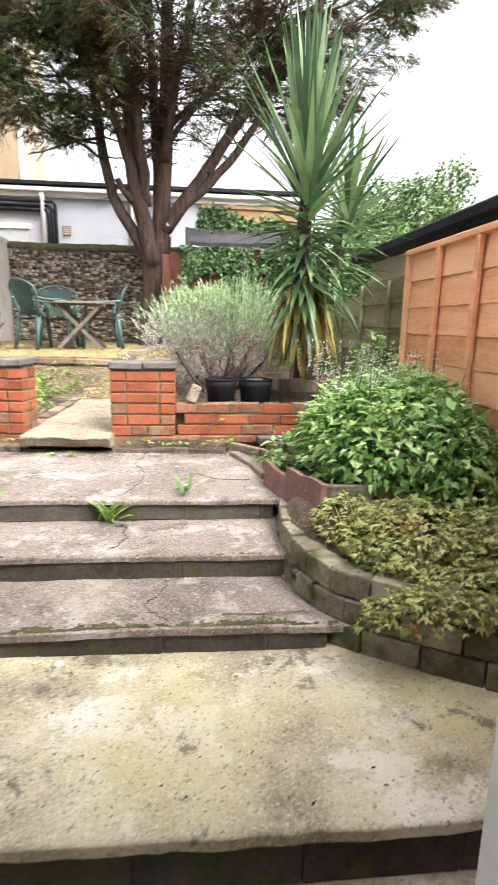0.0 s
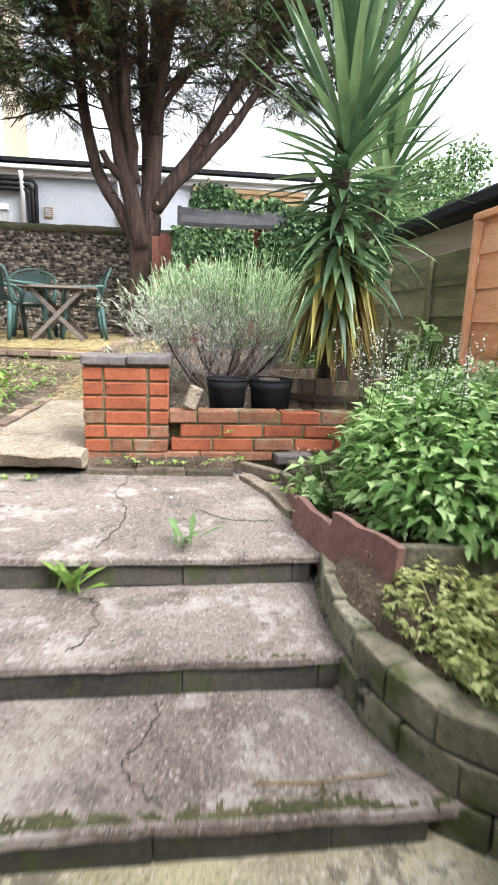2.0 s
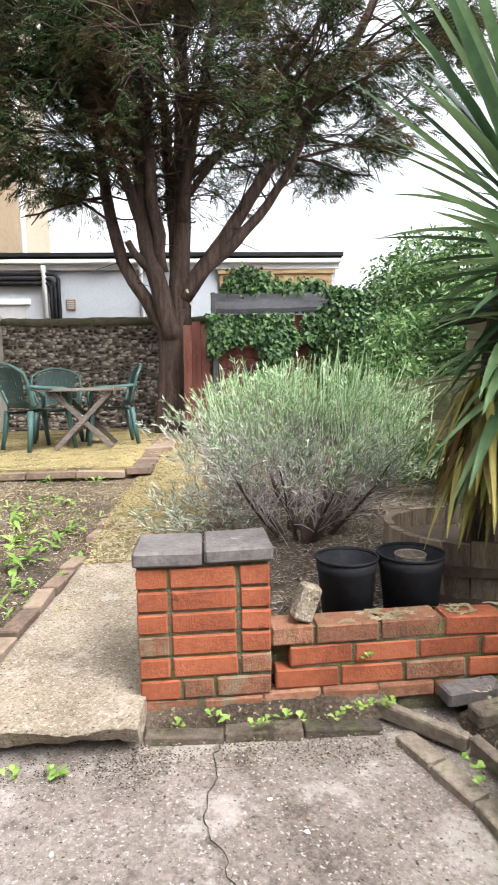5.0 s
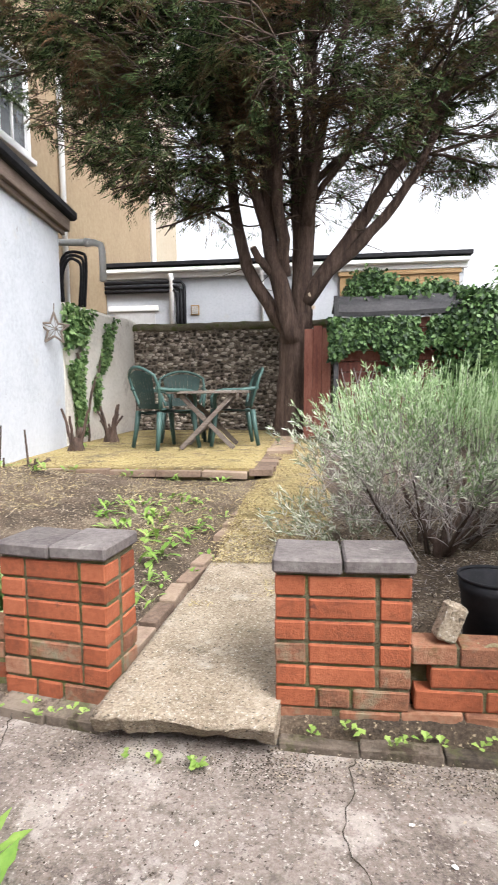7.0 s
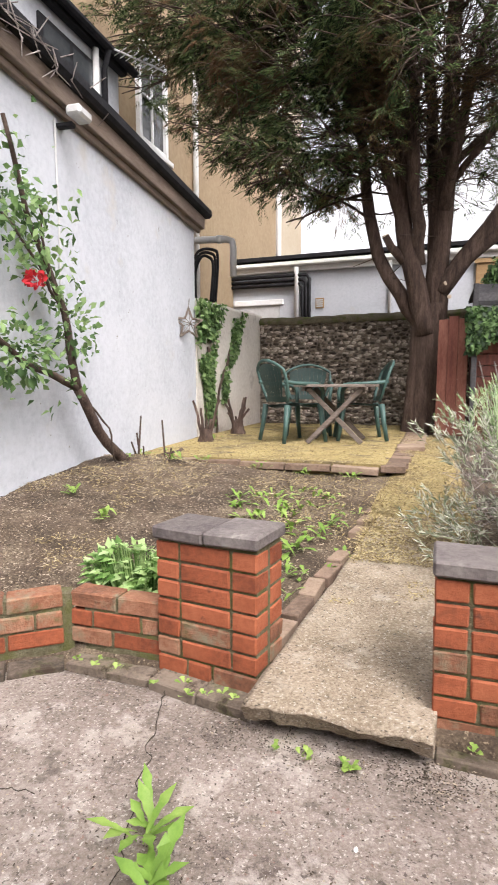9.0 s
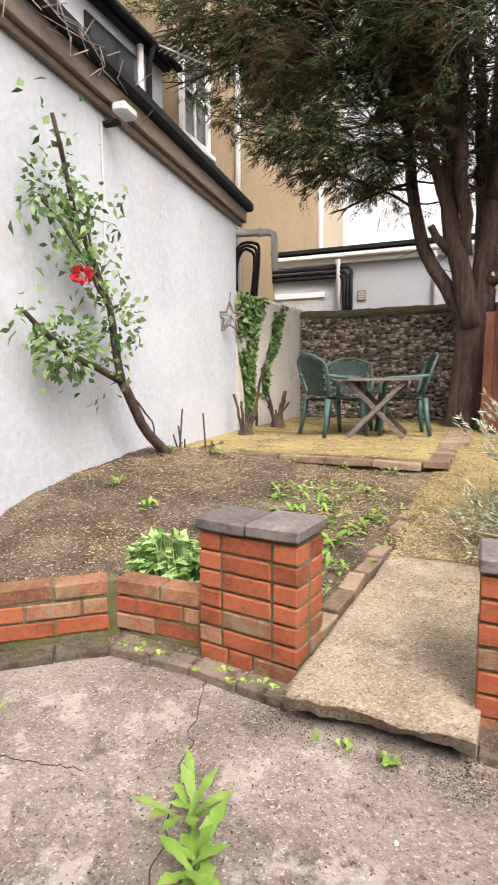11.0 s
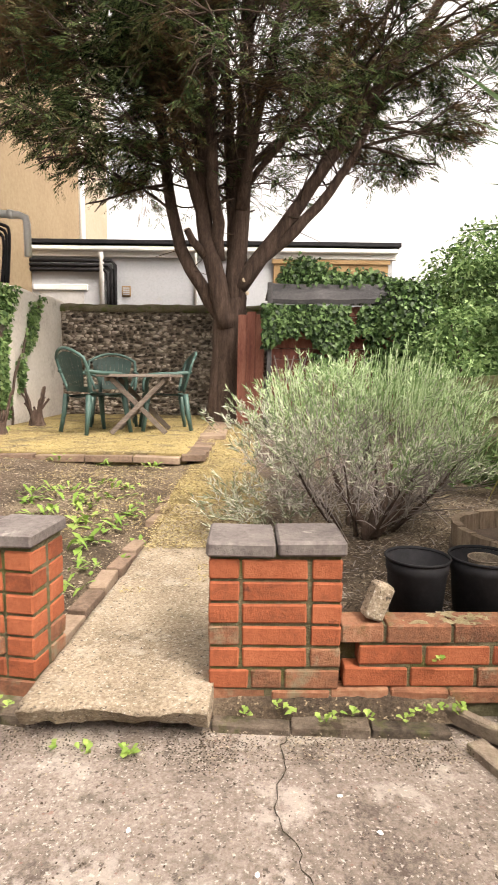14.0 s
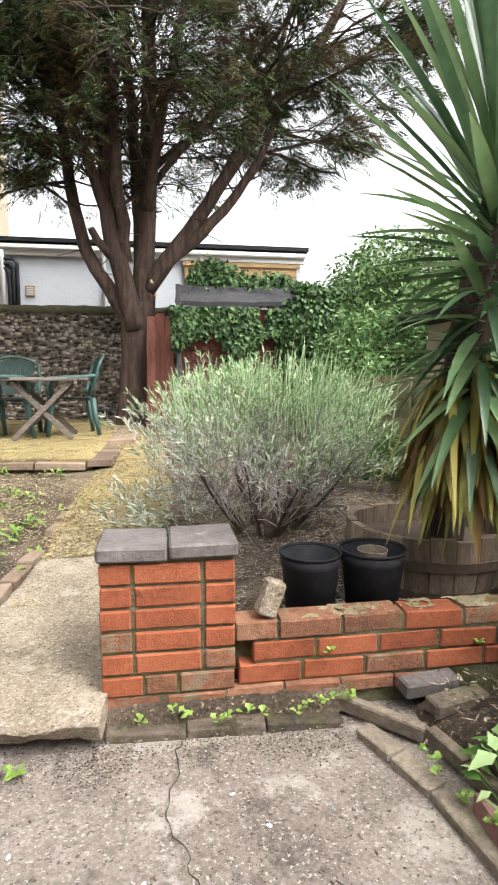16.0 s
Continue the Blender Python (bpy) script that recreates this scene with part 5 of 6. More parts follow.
# ---- shrubs ----
def shrub(name, clumps, n_per, leaf, mat, label, category, seed, stem_at=None):
    rng = np.random.default_rng(seed)
    root = thing(name, pose(0, 0, 0), label, category)
    P, N, S, E = [], [], [], []
    for c, r in clumps:
        p, d = ball_points(rng, int(n_per * r * r * 4), c, (r, r, r * .85), .55)
        p += rng.normal(size=p.shape) * r * .12
        P.append(p), N.append(d)
        if stem_at is not None:
            S.append(np.array(stem_at)), E.append(np.array(c))
    P, N = np.concatenate(P), np.concatenate(N)
    d = N * .7 + rng.normal(size=P.shape) * .6 + np.array([0, 0, -.2])
    cr = new("crown", leaf_mesh("crown", P, d, N + rng.normal(size=P.shape) * .5, leaf * rng.uniform(.6, 1.3, len(P)), leaf * .5 * rng.uniform(.7, 1.3, len(P)), mat, droop=.2))
    cr.parent = root
    tagged(cr, kind="stuff")
    if S:
        st = new("stem", stems_mesh("stem", S, E, .03, M_TWIG))
        st.parent = root
    return root


rng = np.random.default_rng(5)
cl = [((3.6 + 2.2 * rng.random(), 11.8 + 2.2 * rng.random(), 1.2 + 2.9 * rng.random()), rng.uniform(.35, .75)) for _ in range(26)]
shrub("tall_shrub", cl, 620, .12, M_SHRUB, "tall pale green shrub beyond the fence", "shrub", 6, (4.6, 12.8, -.5))
cl = [((2.0 + 1.5 * rng.random(), 8.3 + 2.2 * rng.random(), .8 + 1.15 * rng.random()), rng.uniform(.25, .5)) for _ in range(26)]
shrub("hedge_shrub", cl, 900, .085, M_SHRUB, "leafy green shrub spilling over the old fence", "shrub", 7, (2.6, 9.2, .2))
cl = [((2.9 + .8 * rng.random(), 8.6 + 1.9 * rng.random(), .5 + 1.7 * rng.random()), rng.uniform(.3, .55)) for _ in range(16)]
shrub("neighbour_shrub", cl, 600, .11, M_SHRUB, "green shrub in the neighbouring garden", "shrub", 8, (4.2, 8.2, -.5))
for k, (x, y, z, s) in enumerate(((5.6, 17, 2.6, 1.0), (12.5, 19, 3.6, 1.3), (17, 22, 4.0, 1.5))):
    rng = np.random.default_rng(40 + k)
    cl = [((x + s * 2.6 * (rng.random() - .5), y + s * 2 * (rng.random() - .5), z - .3 + s * 2.4 * (rng.random() - .5)), s * rng.uniform(.45, .8)) for _ in range(16)]
    t = shrub("distant_tree", cl, 300, .16, M_SHRUB, "leafy tree beyond the gardens", "tree", 50 + k)
    part("trunk", tube(bmesh.new(), [(x, y, -.6), (x + .1, y, z - 1), (x, y, z)], [.18, .13, .06], 8), M_BARK, t, "", True)


# ---- lavender ----
def lavender():
    rng = np.random.default_rng(31)
    c = np.array([.20, 5.12, .20])
    root = thing("lavender_bush", pose(0, 0, 0), "leggy silver-green lavender bush with bare woody stems", "shrub")
    S, E, R, tips = [], [], [], []
    main = []
    for k in range(10):
        az = k * 2.4
        spread = rng.uniform(.25, 1.0)
        pts = [c + np.array([.05 * math.cos(az), .05 * math.sin(az), -.05])]
        d = np.array([math.cos(az) * spread, math.sin(az) * spread * .8, .85])
        L = rng.uniform(.50, .72)
        for j in range(5):
            d = d + rng.normal(size=3) * .13 + np.array([0, 0, .02])
            pts.append(pts[-1] + unit(d[None])[0] * L / 5)
        main.append(pts)
        for j, (a, b) in enumerate(zip(pts, pts[1:])):
            S.append(a), E.append(b), R.append(.022 * (1 - .15 * j))
            if j >= 1:
                for _ in range(9):
                    dd = unit((d * .6 + rng.normal(size=3) * .55 + np.array([0, 0, .4]))[None])[0]
                    ln = rng.uniform(.14, .36)
                    q = b
                    for _s in range(3):
                        dd = unit((dd + rng.normal(size=3) * .18)[None])[0]
                        e = q + dd * ln / 3
                        S.append(q), E.append(e), R.append(.0032)
                        q = e
                        tips.append((e, dd))
    for k, (dx, dz) in enumerate(((.30, .30), (.17, .42), (-.08, .30), (.26, .50), (-.22, .40))):
        p0 = c + np.array([.02 * k - .03, -.12, .02])
        pp = limb_points([tuple(p0), tuple(p0 + np.array([dx * .35, -.03, dz * .35])), tuple(p0 + np.array([dx * .8, .05, dz * .65])), tuple(p0 + np.array([dx, .14, dz]))], 8, .03, k)
        part("stem", tube(bmesh.new(), pp, [.027 - .0018 * q for q in range(9)], 8), M_BARK, root, "bare woody stem", True)
    for nm, mt, lb, ids in (("stem", M_TWIG, "bare woody stems", [i for i in range(len(R)) if R[i] > .008]), ("twig", M_DRY, "pale dry twigs", [i for i in range(len(R)) if R[i] <= .008])):
        st = new(nm, stems_mesh(nm, [S[i] for i in ids], [E[i] for i in ids], [R[i] for i in ids], mt))
        st.parent = root
        tagged(st, lb, kind="stuff")
    P, D, N, Ls, G = [], [], [], [], []
    low_p, low_d = ball_points(rng, 900, (.18, 5.45, .66), (.80, .72, .46), .70)
    low_p = low_p[low_p[:, 2] > .56 + .16 * rng.random(len(low_p)) + .45 * np.clip(low_p[:, 0] - .05, 0, .35)]
    side_p, _ = ball_points(rng, 130, (-.38, 5.15, .36), (.28, .3, .16), .2)
    up_p, _ = ball_points(rng, 330, (.30, 5.55, .92), (.62, .5, .26), .2)
    right_p, _ = ball_points(rng, 260, (.84, 5.5, .72), (.24, .25, .28), .3)
    up_p = np.concatenate([up_p, right_p])
    pts = [t[0] for t in tips if t[0][2] > .55] + list(low_p) + list(side_p) + list(up_p)
    shoots = []
    for p in pts:
        if noise.noise(Vector(tuple(p)) * 4.5) < -.12:
            continue
        cnt = 20
        p = p + (p - np.array([.18, 5.45, .5])) * .32 * noise.noise(Vector(tuple(p)) * 3.6 + Vector((7, 3, 1)))
        dirn = unit(((p - np.array([.18, 5.4, .15])) * .9 + rng.normal(size=3) * .35 + np.array([0, 0, .55]))[None])[0]
        ln = rng.uniform(.07, .17)
        base = p + dirn[None] * rng.uniform(0, ln, cnt)[:, None]
        P.append(base), D.append(dirn + rng.normal(size=(cnt, 3)) * .42), N.append(rng.normal(size=(cnt, 3)))
        Ls.append(rng.uniform(.022, .056, cnt))
        shoots.append((p, p + dirn * ln))
    P, D, N, Ls = (np.concatenate(a) for a in (P, D, N, Ls))
    green = (P[:, 2] + .25 * (P[:, 0] - .2) + rng.normal(size=len(P)) * .14) > .80
    for sel, m, nm in ((~green, M_LAV, "silver_leaves"), (green, M_LAVGREEN, "green_leaves")):
        o = new(nm, leaf_mesh(nm, P[sel], D[sel], N[sel], Ls[sel], Ls[sel] * .17, m, fold=.1))
        o.parent = root
        tagged(o, kind="stuff")
    o = new("brushwood", stems_mesh("brushwood", [s[0] for s in shoots], [s[1] for s in shoots], .0019, M_DRY))
    o.parent = root
    tagged(o, "dry grey shoots", kind="stuff")
    n = 900
    mid, out = ball_points(rng, n, (.16, 5.35, .62), (.66, .58, .34), .55)
    o = new("dead_growth", stems_mesh("dead_growth", mid, mid + out * .05 + rng.normal(size=(n, 3)) * .07 + np.array([0, 0, .05]), .0023, M_DRY))
    o.parent = root
    tagged(o, "tangle of grey dead flower stalks", kind="stuff")
    n = 620
    s = np.stack([rng.uniform(-.30, 1.0, n), rng.uniform(5.1, 6.1, n), rng.uniform(.70, .98, n)], 1)
    e = s + np.stack([rng.normal(size=n) * .05 + .12 * (s[:, 0] - .2), rng.normal(size=n) * .05, rng.uniform(.12, .30, n) + .16 * np.clip(1 - np.abs(s[:, 0] - .45) / .5, 0, 1)], 1)
    o = new("stalk_growth", stems_mesh("stalk_growth", s, e, .003, M_LAVGREEN))
    o.parent = root
    tagged(o, "thin upright flower stalks", kind="stuff")


lavender()


# ---- half barrel with yucca ----
def barrel():
    root = thing("half_barrel_planter", pose(.87, 4.46, .14) @ Matrix.Scale(.95, 4), "weathered oak half-barrel planter with iron hoops", "planter")
    n = 22
    for i in range(n):
        a0, a1 = 2 * math.pi * (i + .02) / n, 2 * math.pi * (i + .98) / n
        bm = bmesh.new()
        cols = []
        tz = .345 + random.uniform(-.012, .008)
        for z, r in ((0, .345), (.12, .375), (.24, .395), (tz, .40)):
            cols.append([bm.verts.new((rr * math.cos(a), rr * math.sin(a), z)) for rr, a in ((r, a0), (r + .004, (a0 + a1) / 2), (r, a1), (r - .035, a1), (r - .035, a0))])
        for p, q in zip(cols, cols[1:]):
            for k in range(5):
                bm.faces.new((p[k], p[(k + 1) % 5], q[(k + 1) % 5], q[k]))
        bm.faces.new(cols[0][::-1])
        bm.faces.new(cols[-1])
        part("stave", bm, M_BARREL, root)
    for z, r in ((.05, .362), (.20, .398)):
        bm = bmesh.new()
        lathe(bm, [(r, z), (r + .006, z), (r + .010, z + .045), (r + .004, z + .045)], 40)
        part("hoop", bm, M_RUST, root, "dark iron hoop")
    bm = bmesh.new()
    bmesh.ops.create_circle(bm, cap_ends=True, segments=28, radius=.365, matrix=Matrix.Translation((0, 0, .215)))
    part("soil", bm, M_SOIL, root, "dry potting soil")


barrel()


def yucca():
    rng = np.random.default_rng(77)
    root = thing("yucca_plant", pose(-.03, -.13, 0), "tall yucca with stiff green rosettes over dry hanging leaves", "plant")
    trunks = [[(.86, 4.44, .34), (.84, 4.34, .8), (.77, 4.10, 1.3), (.75, 3.90, 1.78)], [(.95, 4.50, .34), (1.0, 4.5, .8), (1.10, 4.5, 1.3), (1.18, 4.5, 1.75)]]
    for t in trunks:
        part("trunk", tube(bmesh.new(), limb_points(t, 10, .02, t[0][0]), [.075, .07, .065, .06, .06, .055, .055, .05, .05, .045, .04], 10), M_BARK, root, "", True)
    P, D, Ln, Wd, Dr = [], [], [], [], []

    def rosette(c, n, lo, hi, l0, l1, w, droop):
        for i in range(n):
            az = i * 2.39996 + rng.normal() * .15
            el = radians(lo + (hi - lo) * (i / n) ** .8 + rng.normal() * 5)
            d = np.array([math.cos(az) * math.cos(el), math.sin(az) * math.cos(el), math.sin(el)])
            P.append(np.array(c) + d * .04 + np.array([0, 0, -.25 + .25 * i / n]))
            D.append(d), Ln.append(rng.uniform(l0, l1) * (.74 + .26 * i / n)), Wd.append(w * rng.uniform(.8, 1.1)), Dr.append(droop * rng.uniform(.3, 1.6) * (1 - .8 * i / n))
    rosette((.75, 3.88, 1.82), 70, 44, 88, .90, 1.14, .052, .10)
    rosette((.75, 3.90, 1.72), 32, -5, 46, .46, .70, .048, .28)
    rosette((.76, 3.93, 1.56), 26, -35, 20, .30, .46, .046, .45)
    rosette((.76, 3.97, 1.40), 34, -45, 22, .28, .44, .046, .50)
    rosette((.78, 4.03, 1.22), 44, -60, 10, .28, .44, .044, .45)
    rosette((1.18, 4.48, 1.78), 66, -15, 82, .46, .72, .042, .2)
    rosette((1.12, 4.48, 1.52), 34, -40, 30, .36, .54, .042, .4)
    rosette((1.06, 4.46, 1.28), 28, -60, 15, .30, .46, .042, .4)
    gl = new("green_leaves", strap_mesh("green_leaves", P, D, Ln, Wd, M_YUCCA, Dr, rng))
    gl.parent = root
    tagged(gl, "stiff sword-shaped green leaves", kind="stuff")
    P, D, Ln, Wd, Dr = [], [], [], [], []
    for i in range(190):
        az = i * 2.39996
        k = rng.random()
        z = .80 + .42 * k
        P.append(np.array([.80 + .08 * math.cos(az) + .05 * rng.normal(), 4.10 + .10 * (1.2 - z) + .08 * math.sin(az), z]))
        D.append(np.array([math.cos(az) * .30, math.sin(az) * .30, -.78 + .3 * rng.normal() * .5])), Ln.append(rng.uniform(.22, .46) * (.7 + .5 * k)), Wd.append(rng.uniform(.022, .044)), Dr.append(rng.uniform(.05, .3))
    dl = new("dry_leaves", strap_mesh("dry_leaves", P, D, Ln, Wd, M_YUCCADRY, Dr, rng))
    dl.parent = root
    tagged(dl, "yellow and brown dead leaves hanging round the trunk", kind="stuff")


yucca()


# ---- pots ----
def pot(loc, r, h, mat, label, name="plant_pot"):
    root = thing(name, pose(*loc), label, "plant pot", "plant pots by the low wall")
    part("body", lathe(bmesh.new(), [(r * .76, 0), (r * .93, h * .80), (r * .965, h * .82), (r * .985, h * .955), (r * .94, h * .955), (r * .70, .02)], 36), mat, root, "", True)
    part("rim", lathe(bmesh.new(), [(r * .975, h * .957), (r * 1.0, h * .957), (r * 1.03, h * .985), (r * 1.02, h), (r * .985, h), (r * .965, h * .97), (r * .975, h * .957)], 36, cap=False), mat, root, "", True)
    bm = bmesh.new()
    bmesh.ops.create_circle(bm, cap_ends=True, segments=28, radius=r * .86, matrix=Matrix.Translation((0, 0, h * .62)))
    part("soil", bm, M_SOIL, root)
    return root


pot((.180, 4.04, .188), .118, .285, M_BLACK, "black plastic plant pot standing behind the low wall")
for i in range(6):
    bm = bmesh.new()
    bmesh.ops.create_icosphere(bm, subdivisions=1, radius=.016)
    for v in bm.verts:
        v.co *= 1 + .4 * noise.noise(v.co * 60 + Vector((i, 0, 0)))
    o = tagged(part("pebble", bm, M_FLOWER, None, "", True), "pale pebble lying in the black pot", "pebble", "pebbles in the pot")
    o.matrix_basis = pose(.180 + .035 * math.cos(i * 2.1), 4.03 + .03 * math.sin(i * 2.1), .188 + .285 * .62 + .008)
pot((.436, 4.05, .188), .128, .285, M_BLACK, "black plastic plant pot holding a smaller pot")
pot((.423, 4.02, .365), .058, .11, M_EDGEBRICK, "small brown pot tipped inside a larger pot", "small_pot")


# ---- table and chairs ----
TZ = .432


def table(m):
    root = thing("garden_table", m, "weathered folding garden table with crossed wooden legs", "table")
    bm = bmesh.new()
    for k in range(9):
        y = -.40 + k * .09
        half = .52 - (.14 if k in (0, 8) else .04 if k in (1, 7) else 0)
        p = part("slat", box(bmesh.new(), (-half, y, .684), (half, y + .084, .720), .004), M_TABLE, root)
    for x0 in (-.40, .36):
        part("apron", boxes(((x0, -.34, .635), (x0 + .04, .36, .683)), bevel=.004), M_TABLE, root)
    for y in (-.30, .30):
        for s in (-1, 1):
            bm = bmesh.new()
            a = math.degrees(math.atan2(.66, .66))
            L = .94
            box(bm, (-L / 2, -.014, -.03), (L / 2, .014, .03), .005)
            p = part("leg", bm, M_TABLE, root)
            p.matrix_basis = pose(0, y + .016 * s, .335, 0, s * 45.5, 0)
    part("stretcher", tube(bmesh.new(), [(0, -.3, .335), (0, .3, .335)], .014, 8), M_TABLE, root)
    return root


table(pose(-1.80, 9.02, TZ, 0, 0, 4))


def chair_root():
    """Moulded garden armchair with a fanned back."""
    root = thing("garden_chair", pose(0, 0, 0), "green moulded plastic garden armchair with a slatted fan back", "chair", "green garden chairs round the table")
    bm = bmesh.new()
    n = 8
    rows = []
    for j in range(n + 1):
        y = -.23 + .46 * j / n
        w = .25 - .03 * j / n
        rows.append([bm.verts.new((w * s, y, .42 - .03 * (1 - s * s) * .6 - .025 * j / n + (-.03 * (1 - j) if j < 1 else 0))) for s in (-1, -.6, -.2, .2, .6, 1)])
    for a, b in zip(rows, rows[1:]):
        for k in range(5):
            bm.faces.new((a[k], a[k + 1], b[k + 1], b[k]))
    bmesh.ops.solidify(bm, geom=bm.faces[:], thickness=.022)
    part("seat", bm, M_CHAIR, root, "", True)

    def back_at(u, v):
        """u across -1..1, v up 0..1."""
        w = .215 + .075 * math.sin(min(1, v * 1.15) * math.pi * .62)
        z = .44 + .45 * v - .10 * u * u * v * v
        y = .22 + .14 * v - .07 * u * u * (.4 + .6 * v)
        return Vector((w * u, y, z))
    slats = 9
    for k in range(slats):
        u = -.78 + 1.56 * k / (slats - 1)
        bm = bmesh.new()
        hw = .085
        cols = []
        for j in range(6):
            v = .06 + .86 * j / 5
            cols.append([bm.verts.new(back_at(u * (.75 + .25 * v) + d * (.7 + .45 * v), v)) for d in (-hw, hw)])
        for a, b in zip(cols, cols[1:]):
            bm.faces.new((a[0], a[1], b[1], b[0]))
        bmesh.ops.solidify(bm, geom=bm.faces[:], thickness=.012)
        part("back_slat", bm, M_CHAIR, root)
    edge = [back_at(-1, v / 8) for v in range(0, 9)] + [back_at(-1 + u / 6, 1) for u in range(1, 12)] + [back_at(1, 1 - v / 8) for v in range(0, 9)]
    part("back_frame", tube(bmesh.new(), edge, .017, 8), M_CHAIR, root, "", True)
    bm = bmesh.new()
    cols = [[bm.verts.new(back_at(-1 + u / 5, v)) for v in (0, .13)] for u in range(11)]
    for a, b in zip(cols, cols[1:]):
        bm.faces.new((a[0], a[1], b[1], b[0]))
    bmesh.ops.solidify(bm, geom=bm.faces[:], thickness=.014)
    part("back_rail", bm, M_CHAIR, root)
    for s in (-1, 1):
        part("armrest", tube(bmesh.new(), limb_points([(s * .27, .27, .66), (s * .30, .1, .64), (s * .29, -.14, .63), (s * .27, -.22, .56), (s * .255, -.22, .42)], 12, 0), [.022] * 13, 8), M_CHAIR, root, "", True)
        for yy, top in ((-.21, .41), (.21, .41)):
            bm = bmesh.new()
            tube(bm, [(s * .235, yy, top), (s * .25, yy * 1.12, .2), (s * .27, yy * 1.28, 0)], [.034, .027, .022], 8)
            part("leg", bm, M_CHAIR, root, "", True)
    return root


c1 = chair_root()
c1.matrix_basis = pose(-2.34, 8.86, TZ, 0, 0, 136) @ Matrix.Scale(1.14, 4)
copy_thing(c1, pose(-2.36, 9.85, TZ, 0, 0, 14))
copy_thing(c1, pose(-1.55, 9.34, TZ, 0, 0, -76))


# ---- planting and small things ----
def clump(name, centre, n, length, width, mat, label, category="weed", el=(15, 75), spread=.02, droop=.35, seed=0, single=True, group=""):
    """A rosette weed of broad leaves."""
    rng = np.random.default_rng(seed)
    P, D = [], []
    for i in range(n):
        az, e = i * 2.4 + rng.normal() * .2, radians(rng.uniform(*el))
        D.append((math.cos(az) * math.cos(e), math.sin(az) * math.cos(e), math.sin(e)))
        P.append(np.array(centre) + rng.normal(size=3) * np.array([spread, spread, 0]))
    L = length * rng.uniform(.6, 1.1, n)
    Wd = width * rng.uniform(.8, 1.1, n)
    nrm = np.tile([0, 0, 1.0], (n, 1))
    prof = (.16, .30, .42, .62, .66, .90, 1.0, .80, .05)
    if not single:
        return tagged(new(name, ovate_mesh(name, P, D, nrm, L, Wd, mat, droop, .12, prof, .22)), label, category, group, "stuff")
    root = thing(name, pose(0, 0, 0), label, category, group)
    for i in range(n):
        o = new("leaf", ovate_mesh("leaf", P[i:i + 1], D[i:i + 1], nrm[i:i + 1], L[i:i + 1], Wd[i:i + 1], mat, droop, .12, prof, .22))
        o.parent = root
    return root


clump("dandelion_weed", (-1.25, 3.17, .005), 13, .135, .029, M_WEED, "bright green dandelion growing from a terrace joint", seed=1, group="terrace weeds")
clump("dandelion_weed", (-1.17, 3.05, .005), 12, .140, .033, M_WEED, "bright green dandelion growing from a terrace joint", seed=2, group="terrace weeds")
clump("dandelion_weed", (-.44, 2.655, -.112), 16, .15, .036, M_WEED, "green dandelion at the foot of the terrace riser", seed=3, el=(38, 84), group="terrace weeds")
clump("dandelion_weed", (-.06, 2.76, 0), 9, .12, .025, M_SHRUB, "thin pale weed at the terrace edge", seed=4, el=(20, 80), group="terrace weeds")
clump("grass_tuft", (-2.05, 3.18, .0), 22, .16, .010, M_WEED, "tuft of green grass in the terrace joint", seed=5, el=(35, 88), group="terrace weeds")
clump("dandelion_weed", (-1.02, 2.70, .0), 9, .09, .03, M_WEED, "low green weed at the terrace edge", seed=6, el=(5, 40), group="terrace weeds")
rng = np.random.default_rng(9)
k = 10
for line, zz, cnt in (([(-.56, 3.70), (.24, 3.70)], .064, 13), ([(-1.14, 3.60), (-.60, 3.57)], .006, 6), ([(-2.0, 3.80), (-1.2, 3.70)], .06, 10), ([(.36, 3.45), (.43, 3.0)], .05, 6), ([(-.14, 3.77), (.8, 3.77)], .20, 2)):
    for i in range(cnt):
        x, y, _ = along(line, line_length(line) * rng.random())
        clump("wall_weed", (x, y + rng.normal() * .012, zz + rng.uniform(-.02, .02)), int(rng.integers(4, 7)), rng.uniform(.016, .036), .019, M_WEED, "tiny green weed in the wall foot", single=False, seed=k, el=(15, 75), spread=.008, group="tiny weeds")
        k += 1
for x, y, n, s in ((-1.35, 5.05, 14, .16), (-1.48, 5.35, 12, .15), (-1.62, 5.75, 14, .15), (-1.25, 5.55, 10, .13), (-1.75, 5.5, 14, .16), (-1.95, 5.75, 12, .14), (-1.55, 4.95, 10, .12), (-1.3, 4.5, 9, .1), (-1.45, 4.2, 9, .1), (-1.38, 6.1, 10, .12), (-1.85, 6.1, 9, .1), (-1.15, 4.85, 8, .11), (-1.1, 5.15, 9, .11), (-1.3, 5.3, 10, .12), (-1.55, 5.6, 11, .13), (-1.7, 5.95, 10, .12), (-1.45, 5.85, 10, .12), (-2.05, 6.0, 9, .10), (-1.2, 5.85, 8, .09), (-1.28, 4.75, 9, .1), (-1.32, 4.3, 8, .09), (-1.6, 6.3, 9, .1)):
    clump("garden_weed", (x, y, garden_height(x, y) - .005), n + 4, s * .72, s * .24, M_WEED, "fresh green weed in the garden soil", seed=k, el=(10, 70), spread=.05, group="garden weeds")
    k += 1
